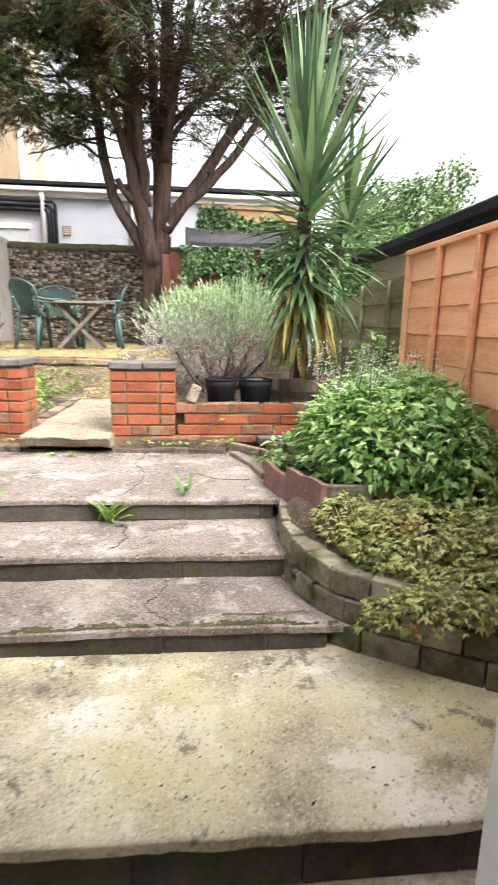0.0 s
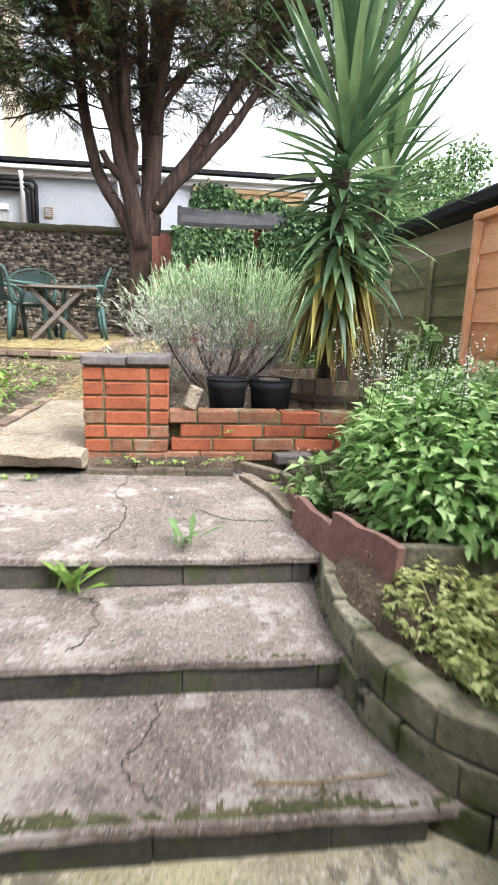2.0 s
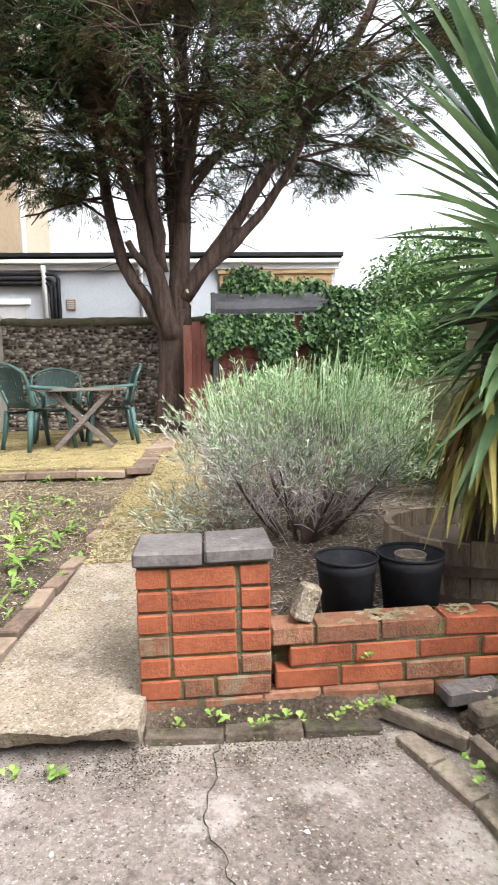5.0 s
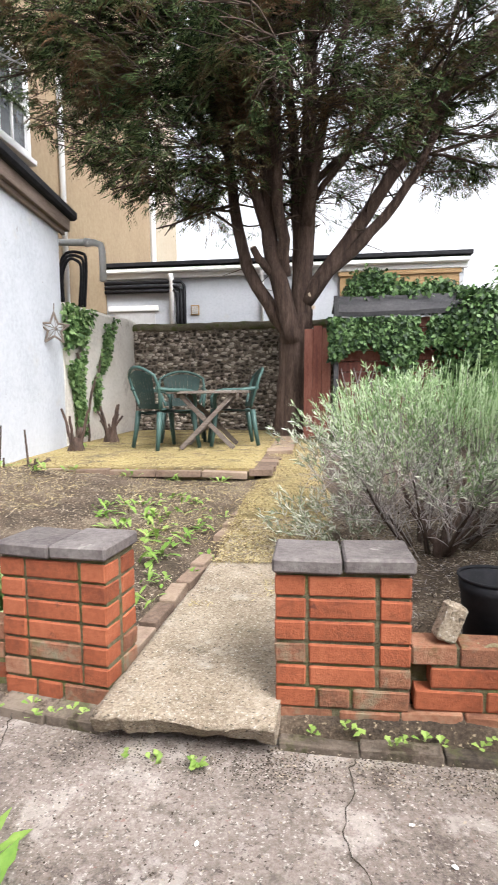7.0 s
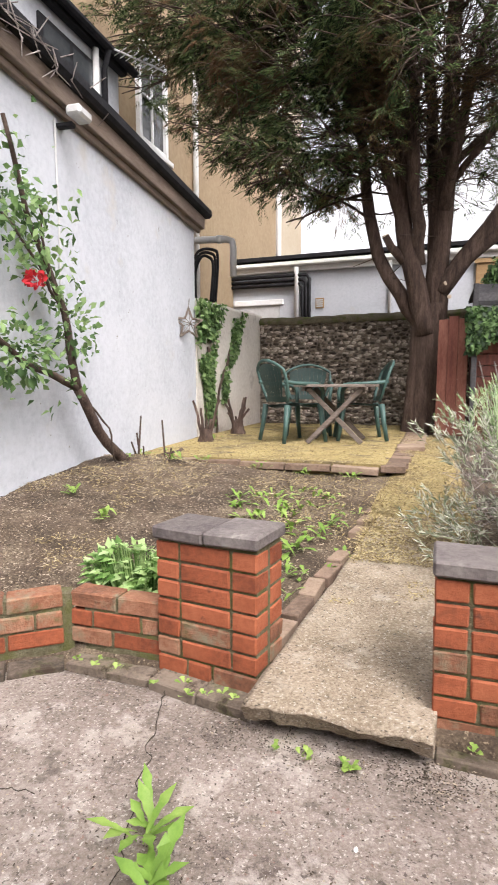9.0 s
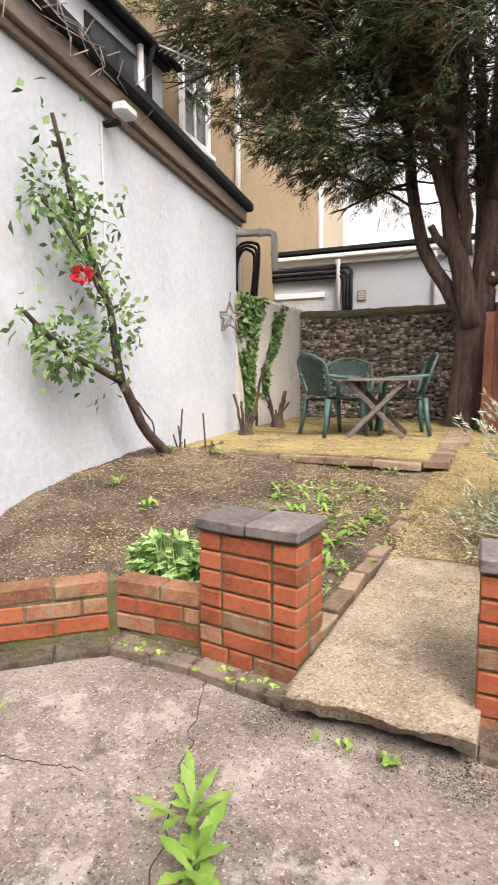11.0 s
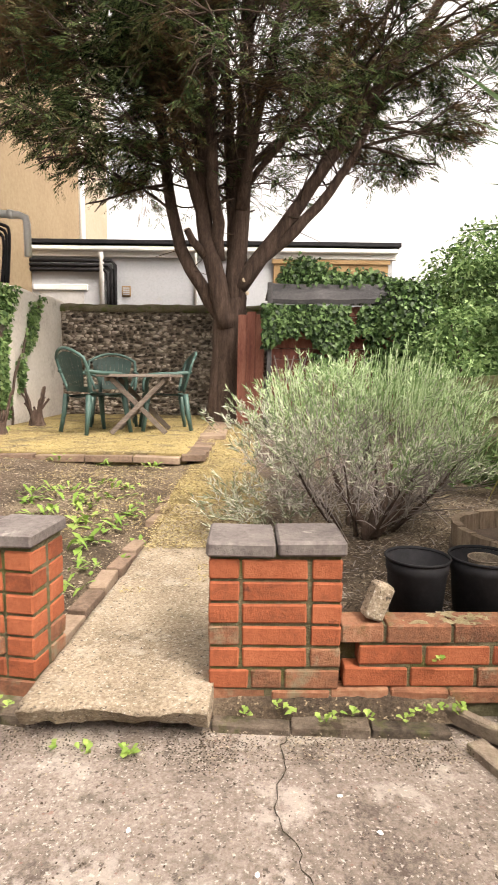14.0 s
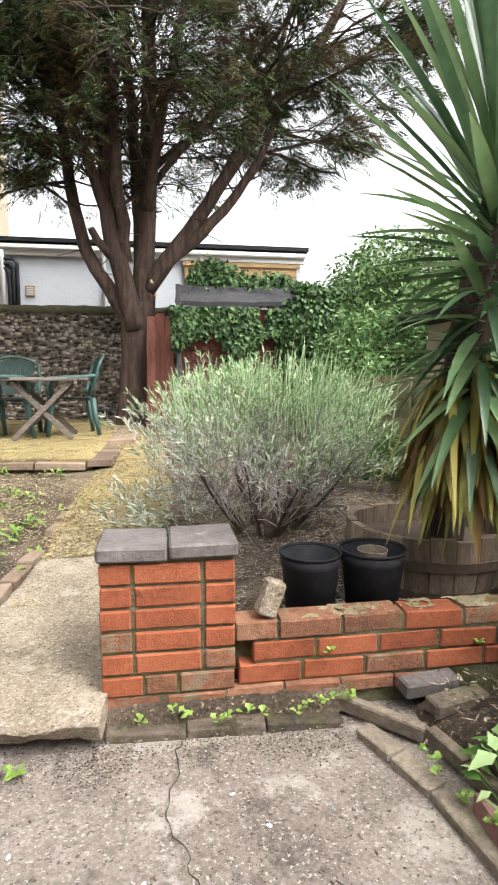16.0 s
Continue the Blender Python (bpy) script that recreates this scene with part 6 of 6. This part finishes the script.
for x, y in ((-2.2, 7.0), (-1.75, 6.98), (-2.75, 6.98), (-1.3, 6.9), (-3.3, 6.8), (-3.25, 6.3), (-2.9, 6.6), (-3.4, 7.4), (-3.5, 9.0), (-3.45, 9.9), (-2.6, 5.0), (-3.0, 5.2)):
    clump("garden_weed", (x, y, garden_height(x, y) + .02), 10, .08, .03, M_WEED, "small green weed in the garden soil", seed=k, spread=.04, group="garden weeds")
    k += 1


def leafy_mound(name, parts_, leaf, mat, label, category, seed, ratio=.62, droop=.35, lift=.3, fingers=1):
    """A dome of overlapping leaves on short stems."""
    rng = np.random.default_rng(seed)
    root = thing(name, pose(0, 0, 0), label, category)
    P, N = [], []
    for c, r, n in parts_:
        p, d = ball_points(rng, n, c, r, .72)
        ok = d[:, 2] > -.35
        P.append(p[ok]), N.append(d[ok])
    P, N = np.concatenate(P), np.concatenate(N)
    out = N * np.array([1, 1, .30]) + rng.normal(size=P.shape) * np.array([.6, .6, .35]) + np.array([0, 0, lift - .3])
    nrm = N * .4 + np.array([0, 0, 1.2]) + rng.normal(size=P.shape) * .3
    if fingers > 1:
        w = unit(out)
        sd = unit(np.cross(w, nrm))
        turn = np.linspace(-1.1, 1.1, fingers)
        out = np.concatenate([w + sd * k for k in turn])
        P, N, nrm = (np.concatenate([q] * fingers) for q in (P, N, nrm))
    L = leaf * rng.uniform(.55, 1.25, len(P))
    o = new("foliage", ovate_mesh("foliage", P, out, nrm, L, L * ratio * rng.uniform(.8, 1.15, len(P)), mat, droop, .12, (.10, .70, 1.0, .74, .36, .03), .14))
    o.parent = root
    tagged(o, kind="stuff")
    base = np.array([np.mean([c[0] for c, r, n in parts_]), np.mean([c[1] for c, r, n in parts_]), min(c[2] for c, r, n in parts_) - .1])
    s = P[:: max(1, len(P) // 260)]
    st = new("stem", stems_mesh("stem", s * np.array([.75, .75, .2]) + base * np.array([.25, .25, .8]), s, .004, mat))
    st.parent = root
    tagged(st, kind="stuff")
    return root


mound = leafy_mound("leafy_perennial", [((1.0, 2.82, .23), (.47, .52, .36), 5200), ((1.22, 2.80, .32), (.20, .50, .32), 1700), ((1.16, 3.05, .40), (.26, .50, .26), 2000), ((.90, 3.0, .23), (.24, .32, .24), 1500), ((1.18, 2.45, .20), (.26, .30, .33), 1500),
                                         ((.90, 2.58, .20), (.19, .20, .22), 650), ((1.0, 3.25, .26), (.35, .3, .33), 1500)], .062, M_LEAF,
                     "bushy green perennial with toothed leaves in the raised bed", "plant", 61, .50)
rng = np.random.default_rng(62)
S, E, FP = [], [], []
for _ in range(60):
    b = np.array([rng.uniform(.62, 1.36), rng.uniform(2.5, 3.5), .44])
    t = b + np.array([rng.normal() * .04, rng.normal() * .04, rng.uniform(.14, .36)])
    S.append(b), E.append(t)
    for j in range(26):
        FP.append(b + (t - b) * rng.uniform(.45, 1.02) + rng.normal(size=3) * .008)
o = new("flower_stalk", stems_mesh("flower_stalk", S, E, .0025, M_SHRUB))
o.parent = mound
tagged(o, kind="stuff")
FP = np.array(FP)
o = new("blossom", leaf_mesh("blossom", FP, rng.normal(size=FP.shape), rng.normal(size=FP.shape), .010, .006, M_FLOWER))
o.parent = mound
tagged(o, "tiny white blossom on the spikes", kind="stuff")

leafy_mound("ground_cover_plant", [((.92, 2.05, .0), (.34, .30, .17), 2600), ((.95, 1.66, -.10), (.42, .10, .12), 800), ((1.22, 1.85, .02), (.30, .30, .17), 2300), ((.66, 2.22, .02), (.16, .18, .13), 550), ((1.05, 1.70, -.06), (.34, .14, .13), 700), ((1.3, 2.15, .06), (.2, .3, .18), 600)], .026, M_GERAN,
            "low ground cover with small yellow-green and bronze leaves", "plant", 63, .52, .3, fingers=3)
rng = np.random.default_rng(64)
leafy_mound("sedum_plant", [((-1.95, 4.22, .27), (.19, .15, .13), 420), ((-1.72, 4.20, .25), (.14, .13, .11), 260)], .055, M_LEAF, "fleshy pale green plant behind the planter wall", "plant", 65, .6, .1)
leafy_mound("corner_bush", [((1.30, 6.2, .45), (.28, .4, .3), 420), ((1.0, 6.6, .5), (.25, .3, .28), 300)], .07, M_SHRUB, "small leafy plant at the old fence", "plant", 66, .4, .2)
leafy_mound("bramble", [((1.30, 3.9, .45), (.16, .25, .42), 260), ((.52, 3.22, .10), (.10, .12, .10), 70), ((.5, 3.0, .06), (.09, .1, .08), 60)], .075, M_LEAF, "bramble shoots with fresh green leaves", "plant", 67, .6, .3)


climb_root = thing("ivy_climber", pose(0, 0, 0), "ivy with old woody stems climbing the rendered wall", "climbing plant")


def climber(name, pts, seed, label):
    rng = np.random.default_rng(seed)
    pts = np.array([q for q in pts if noise.noise(Vector((0, q[1] * 3.2, q[2] * 2.6 + seed))) > -.30])
    n = len(pts)
    d = rng.normal(size=(n, 3)) * .6 + np.array([.3, 0, -.6])
    nn = np.tile([1, -.15, .2], (n, 1)) + rng.normal(size=(n, 3)) * .4
    ob = new("foliage", leaf_mesh("foliage", pts, d, nn, rng.uniform(.05, .09, n), rng.uniform(.045, .08, n), M_SHRUB, droop=.1, fold=.1))
    ob.parent = climb_root
    return tagged(ob, label, kind="stuff")


rng = np.random.default_rng(70)
n = 2400
v = rng.random(n)
z = .55 + 1.80 * v
cy = 9.38 + .10 * np.sin(z * 2.6) + .17 * np.clip((z - 1.2), 0, 2)
wd = .10 + .40 * np.clip((z - 1.15) / 1.2, 0, 1)
climber("ivy_climber", np.stack([np.full(n, -3.775) + .09 * rng.random(n), cy + wd * rng.uniform(-1, 1, n), z], 1), 71, "thick ivy climbing the rendered wall")
n = 900
v = rng.random(n)
z = .9 + 1.45 * v
cy = 10.0 + .95 * v ** 1.3 + .06 * np.sin(z * 8)
climber("ivy_climber", np.stack([np.full(n, -3.775) + .06 * rng.random(n), cy + (.05 + .16 * v) * rng.uniform(-1, 1, n), z], 1), 72, "ivy strand climbing the rendered wall")
bm = bmesh.new()
tube(bm, limb_points([(-3.755, 9.75, .4), (-3.755, 9.85, 1.0), (-3.755, 10.2, 1.5), (-3.755, 10.9, 2.2)], 14, .05, 3), .018, 6)
tube(bm, limb_points([(-3.755, 9.35, .4), (-3.755, 9.4, 1.0), (-3.755, 9.45, 1.7)], 10, .05, 5), .02, 6)
part("vine", bm, M_TWIG, climb_root, "old woody vine")


def stump(loc, canes, label, seed):
    rng = np.random.default_rng(seed)
    root = thing("stump", pose(*loc), label, "tree stump")
    bm = bmesh.new()
    tube(bm, limb_points([(0, 0, -.1), (.02, 0, .12), (0, .02, .24)], 6, .03, seed), [.17, .15, .12, .10, .08, .07, .05], 9)
    part("base", bm, M_BARK, root)
    for i in range(canes):
        a = rng.uniform(0, 6.28)
        d = Vector((math.cos(a) * .38, math.sin(a) * .55, 1)).normalized()
        L = rng.uniform(.15, .58)
        part("branch", tube(bmesh.new(), limb_points([(.06 * math.cos(a), .08 * math.sin(a), .05), tuple(d * L * .5 + Vector((0, 0, .05))), tuple(d * L + Vector((rng.normal() * .05, rng.normal() * .05, .08)))], 6, .03, i), [.030, .026, .022, .02, .018, .017, .015], 7), M_BARK, root, "", True)
    return root


stump((-3.42, 9.75, .38), 12, "old hacked-back shrub stump by the rendered wall", 4)
stump((-3.45, 8.6, .34), 4, "small dead stump by the white wall", 5)


def rose():
    rng = np.random.default_rng(81)
    root = thing("rose_bush", pose(.05, 0, .04), "leaning old rose bush with one red bloom", "shrub")
    lines = [([(-3.25, 6.62, .22), (-3.28, 6.35, .42), (-3.3, 6.05, .62), (-3.3, 5.68, 1.08)], .055, .040),
             ([(-3.3, 5.68, 1.08), (-3.3, 5.62, 1.3), (-3.3, 5.56, 1.62), (-3.32, 5.4, 1.95), (-3.3, 5.18, 2.32), (-3.2, 4.9, 2.75)], .036, .014),
             ([(-3.3, 5.68, 1.08), (-3.28, 5.42, 1.16), (-3.25, 5.0, 1.28), (-3.2, 4.6, 1.5)], .032, .016),
             ([(-3.3, 5.56, 1.6), (-3.25, 5.3, 1.85), (-3.2, 5.0, 2.05), (-3.15, 4.7, 2.2)], .014, .007),
             ([(-3.3, 5.75, 1.0), (-3.2, 5.95, .75), (-3.2, 6.0, .5), (-3.2, 6.3, .38)], .009, .006),
             ([(-3.3, 5.5, 1.7), (-3.3, 5.35, 2.1), (-3.28, 5.3, 2.4)], .012, .006)]
    pts = []
    for i, (p, r0, r1) in enumerate(lines):
        lp = limb_points(p, 12, .025, i)
        part("stem", tube(bmesh.new(), lp, [r0 + (r1 - r0) * j / 12 for j in range(13)], 8), M_BARK if i < 1 else M_TWIG, root, "", True)
        if i in (1, 2, 3, 5):
            pts += [np.array(tuple(q)) for q in lp[3:]]
    P, D = [], []
    for q in pts:
        for _ in range(13):
            P.append(q + rng.normal(size=3) * np.array([.10, .12, .10]))
            D.append(rng.normal(size=3) + np.array([0, 0, -.3]))
    for c, n in (((-3.25, 5.05, 1.35), 90), ((-3.28, 5.62, 1.55), 70), ((-3.2, 4.95, 1.30), 90), ((-3.25, 4.95, 2.3), 80)):
        p, d = ball_points(rng, n, c, (.16, .24, .2))
        P += list(p)
        D += list(d)
    P, D = np.array(P), np.array(D)
    o = new("foliage", leaf_mesh("foliage", P, D, rng.normal(size=P.shape) + np.array([.5, -.5, 1]), rng.uniform(.045, .085, len(P)), rng.uniform(.03, .055, len(P)), M_SHRUB, droop=.25))
    o.parent = root
    tagged(o, kind="stuff")
    p, d = ball_points(rng, 46, (-3.2, 5.12, 1.80), (.05, .05, .04))
    o = new("bloom", leaf_mesh("bloom", p, d + np.array([0, 0, .3]), rng.normal(size=p.shape), .045, .045, M_ROSE, fold=.2))
    o.parent = root
    tagged(o, "red rose bloom")
    for i in range(7):
        a = rng.uniform(-1, 1)
        b = (-3.3 + .1 * rng.normal(), 6.75 + .3 * a, .28)
        part("cane", tube(bmesh.new(), [b, (b[0] + .05 * rng.normal(), b[1] + .08 * rng.normal(), b[2] + rng.uniform(.2, .55))], [.012, .008], 6), M_TWIG, root)
    tub = bmesh.new()
    tube(tub, limb_points([(-3.3, 6.6, .27), (-3.35, 7.0, .36), (-3.3, 7.3, .36), (-3.4, 7.7, .36)], 10, .06, 8), .035, 7)
    part("root", tub, M_BARK, root, "", True)


rose()

# star ornament, floodlight, aerial and pipes
star = thing("star_ornament", SKEW @ pose(-3.70, 8.57, 1.93, 0, 0, -48), "rusty wire star hanging on the white wall", "ornament")
pts = [((.20 if i % 2 == 0 else .085) * math.sin(i * math.pi / 5), (.20 if i % 2 == 0 else .085) * math.cos(i * math.pi / 5)) for i in range(10)]
for i in range(10):
    (a, b), (c, d) = pts[i], pts[(i + 1) % 10]
    part("wire", tube(bmesh.new(), [(0, a, b), (0, c, d)], .014, 6), M_METAL, star)
    part("spoke", tube(bmesh.new(), [(.05, 0, 0), (0, a, b)], .005, 5), M_METAL, star)
part("hook", tube(bmesh.new(), [(0, 0, .2), (0, .01, .32)], .006, 5), M_METAL, star)

flood = thing("flood_light", SKEW @ pose(-3.66, 5.85, 3.24), "grey outdoor floodlight under the gutter", "lamp")
part("lamp_body", box(bmesh.new(), (-.02, -.10, -.04), (.11, .10, .04), .02), M_GREYPIPE, flood)
part("bracket", boxes(((-.16, -.03, -.09), (.0, .03, -.055)), bevel=.006), M_BLACK, flood)
bm = tube(bmesh.new(), [SKEW @ Vector(q) for q in ((-3.787, 5.78, 3.2), (-3.787, 5.79, 2.4), (-3.787, 5.77, 1.7))], .008, 6)
tagged(part("wall_cable", bm, M_GREYPIPE), "thin grey cable clipped down the white wall", "cable")
aer = thing("tv_aerial", pose(-4.72, 8.7, 5.5), "small metal television aerial on the gutter", "aerial")
part("boom", tube(bmesh.new(), [(.02, 0, 0), (.35, .75, .05)], .012, 6), M_GREYPIPE, aer)
for i in range(8):
    t = .1 + .11 * i
    part("element", tube(bmesh.new(), [(.02 + .33 * t - .12, .75 * t + .05, .05 * t), (.02 + .33 * t + .12, .75 * t - .05, .05 * t)], .006, 5), M_GREYPIPE, aer)
pipes = thing("waste_pipes", pose(0, 0, 0), "grey and black waste pipes at the house corner", "pipe")
part("grey_pipe", tube(bmesh.new(), [(-5.79, 10.6, 3.60), (-3.90, 10.6, 3.50), (-3.80, 10.6, 3.46), (-3.78, 10.6, 3.36), (-3.78, 10.6, 2.90)], .055, 12), M_GREYPIPE, pipes, "grey waste pipe", True)
part("collar", tube(bmesh.new(), [(-4.06, 10.6, 3.51), (-3.98, 10.6, 3.505)], .066, 12), M_GREYPIPE, pipes, "", True)
for i in range(3):
    part("black_pipe", tube(bmesh.new(), limb_points([(-4.46 + .03 * i, 10.55 - .03 * i, 2.5), (-4.46 + .03 * i, 10.55 - .03 * i, 3.12 - .06 * i), (-4.36 + .03 * i, 10.55 - .03 * i, 3.34 - .06 * i), (-4.12 - .03 * i, 10.55 - .03 * i, 3.34 - .06 * i), (-4.03 - .03 * i, 10.55 - .03 * i, 3.2 - .06 * i), (-4.08 - .03 * i, 10.55 - .03 * i, 2.5)], 20, 0), .024, 8), M_BLACK, pipes, "black waste pipe", True)


# ---- litter ----
def scatter(name, n, region, height, length, width, mat, label, seed, flat=.25, mask=None):
    rng = np.random.default_rng(seed)
    x = rng.uniform(region[0], region[1], n)
    y = region[2] + (region[3] - region[2]) * rng.random(n) ** 1.25
    if mask is not None:
        ok = np.array([mask(a, b) for a, b in zip(x, y)])
        x, y = x[ok], y[ok]
    z = np.array([height(a, b) for a, b in zip(x, y)]) + .004
    m = len(x)
    d = np.stack([rng.normal(size=m), rng.normal(size=m), rng.normal(size=m) * flat], 1)
    L = rng.uniform(length[0], length[1], m)
    me = leaf_mesh(name, np.stack([x, y, z], 1), d, np.tile([0, 0, 1.0], (m, 1)) + rng.normal(size=(m, 3)) * .3, L, rng.uniform(width[0], width[1], m), mat, fold=.1)
    return tagged(new(name, me), label, "litter", kind="stuff")


scatter("needle_litter", 26000, (-1.02, -.34, 5.0, 11.5), lambda x, y: max(needle_height(x, y), path_height(x, y)) + .003, (.012, .042), (.003, .009), M_STRAW, "fallen yellow needles on the path", 91)
scatter("needle_litter", 16000, (-3.6, -.75, 7.05, 11.8), lambda x, y: .425, (.014, .045), (.003, .009), M_STRAW, "fallen yellow needles on the patio", 92, mask=lambda x, y: x < -1.0 or y > 8.6)
scatter("needle_litter", 17000, (-3.4, -1.0, 4.4, 7.05), garden_height, (.014, .048), (.003, .009), M_STRAW, "fallen needles on the garden soil", 93, mask=lambda x, y: fbm(x, y, 1.2, 3) + .3 * (y - 5.7) > -.1)
scatter("bark_chips", 26000, (-3.75, -1.15, 3.95, 7.0), garden_height, (.008, .030), (.004, .011), M_CHIP, "scattered bark chips and twigs on the soil", 94)
scatter("bark_chips", 22000, (-.3, 1.6, 3.9, 6.6), garden_height, (.010, .045), (.003, .009), M_CHIP, "scattered bark chips and twigs on the soil", 95)
scatter("crumbs", 2600, (-3.2, .42, 2.72, 3.72), lambda x, y: .004 - .004 * (x + 3.75), (.004, .014), (.003, .008), M_CHIP, "grit and crumbs on the terrace", 96)
scatter("crumbs", 900, (-.6, .3, 3.55, 3.72), lambda x, y: .0, (.004, .016), (.003, .006), M_CHIP, "dead bits along the kerb", 97)
scatter("bed_litter", 2500, (.5, 1.4, 2.4, 3.7), lambda x, y: .10 + .04 * smoothstep(2.5, 3.6, y), (.01, .05), (.004, .012), M_CHIP, "dry bits on the raised bed soil", 98)
scatter("needle_litter", 9500, (-1.04, -.50, 4.2, 6.9), lambda x, y: path_height(x, y) + .002, (.015, .045), (.003, .008), M_STRAW, "thin scatter of needles on the concrete path", 99, mask=lambda x, y: fbm(x, y, 3, 1) + .4 * fbm(x, y, 11, 4) + (y - 5.2) * .8 > .12)
scatter("crumbs", 2600, (-2.4, .35, 1.15, 2.66), lambda x, y: (-.332 if y < 1.84 else -.229 if y < 2.25 else -.117) - .0035 * (x + 3.75) + .012, (.004, .012), (.003, .007), M_CHIP, "grit and crumbs on the steps", 100)
rng = np.random.default_rng(110)
for i, (x, y) in enumerate(((-.20, 3.42), (-.43, 3.18), (-.12, 3.30), (-.75, 3.30), (-1.0, 3.05))):
    bm = bmesh.new()
    bmesh.ops.create_icosphere(bm, subdivisions=1, radius=.5)
    for v in bm.verts:
        v.co *= 1 + .5 * noise.noise(v.co * 2 + Vector((i * 3.1, 0, 0)))
        v.co = Vector((v.co.x * .018, v.co.y * .013, v.co.z * .006))
    o = tagged(part("pale_flake", bm, M_FLOWER), "small pale flake on the terrace", "debris", "pale flakes")
    o.matrix_basis = pose(x, y, .008 - .0035 * (x + 3.75) + .006, 0, 0, rng.uniform(0, 180))
for x0, x1, y0, y1, yc, n in ((-1.30, -.40, 3.36, 3.72, 3.62, 3600), (-.70, .34, 3.44, 3.70, 3.65, 2600), (-2.3, -1.00, 3.40, 3.82, 3.73, 2400)):
    scatter("soil_crumbs", n, (x0, x1, y0, y1), lambda x, y: .004 - .004 * (x + 3.75), (.003, .009), (.003, .007), (M_DIRT, M_CHIP)[n < 2500], "dark crumbs of soil on the terrace", 120 + n,
            mask=lambda x, y, c=yc: .7 * fbm(x, y, 6, 2) + .9 * fbm(x * 31, y * 31, 9, 5) + .35 - abs(y - c) * 6 > 0)
scatter("dry_twigs", 3600, (-.3, 1.55, 3.92, 6.2), lambda x, y: garden_height(x, y) + .004, (.02, .07), (.0025, .006), M_DRY, "pale dry twigs strewn under the lavender", 131)
scatter("dead_leaves", 16, (-.75, .95, 1.15, 1.80), lambda x, y: -.322 - .004 * (x + 3.75), (.010, .026), (.006, .012), M_DIRT, "dark curled dead leaves on the lower step", 141)
stalk = tagged(part("dry_stalk", tube(bmesh.new(), limb_points([(.10, 1.93, -.228), (.28, 1.925, -.229), (.42, 1.94, -.228)], 8, .008, 2), .0025, 6), M_STRAW), "dry yellow flower stalk lying on the step", "stalk")
bm = bmesh.new()
bmesh.ops.create_icosphere(bm, subdivisions=2, radius=.016)
for v in bm.verts:
    v.co *= 1 + .4 * noise.noise(v.co * 55)
    v.co.z *= .6
o = tagged(part("pebble", bm, M_FLOWER, None, "", True), "pale pebble lying on the lower step", "pebble")
o.matrix_basis = pose(-.49, 1.80, -.333)
# dead creeper caught under the gutter
rng = np.random.default_rng(151)
S = np.stack([np.full(46, -3.66) + .10 * rng.random(46), 5.15 + .38 * rng.normal(size=46), 3.40 + .12 * rng.random(46)], 1)
E = S + rng.normal(size=(46, 3)) * np.array([.07, .16, .09])
creeper = new("dead_creeper", stems_mesh("dead_creeper", S, E, .006, M_DRY))
creeper.matrix_basis = SKEW
tagged(creeper, "tangle of dead creeper stems under the gutter", "climbing plant", kind="stuff")
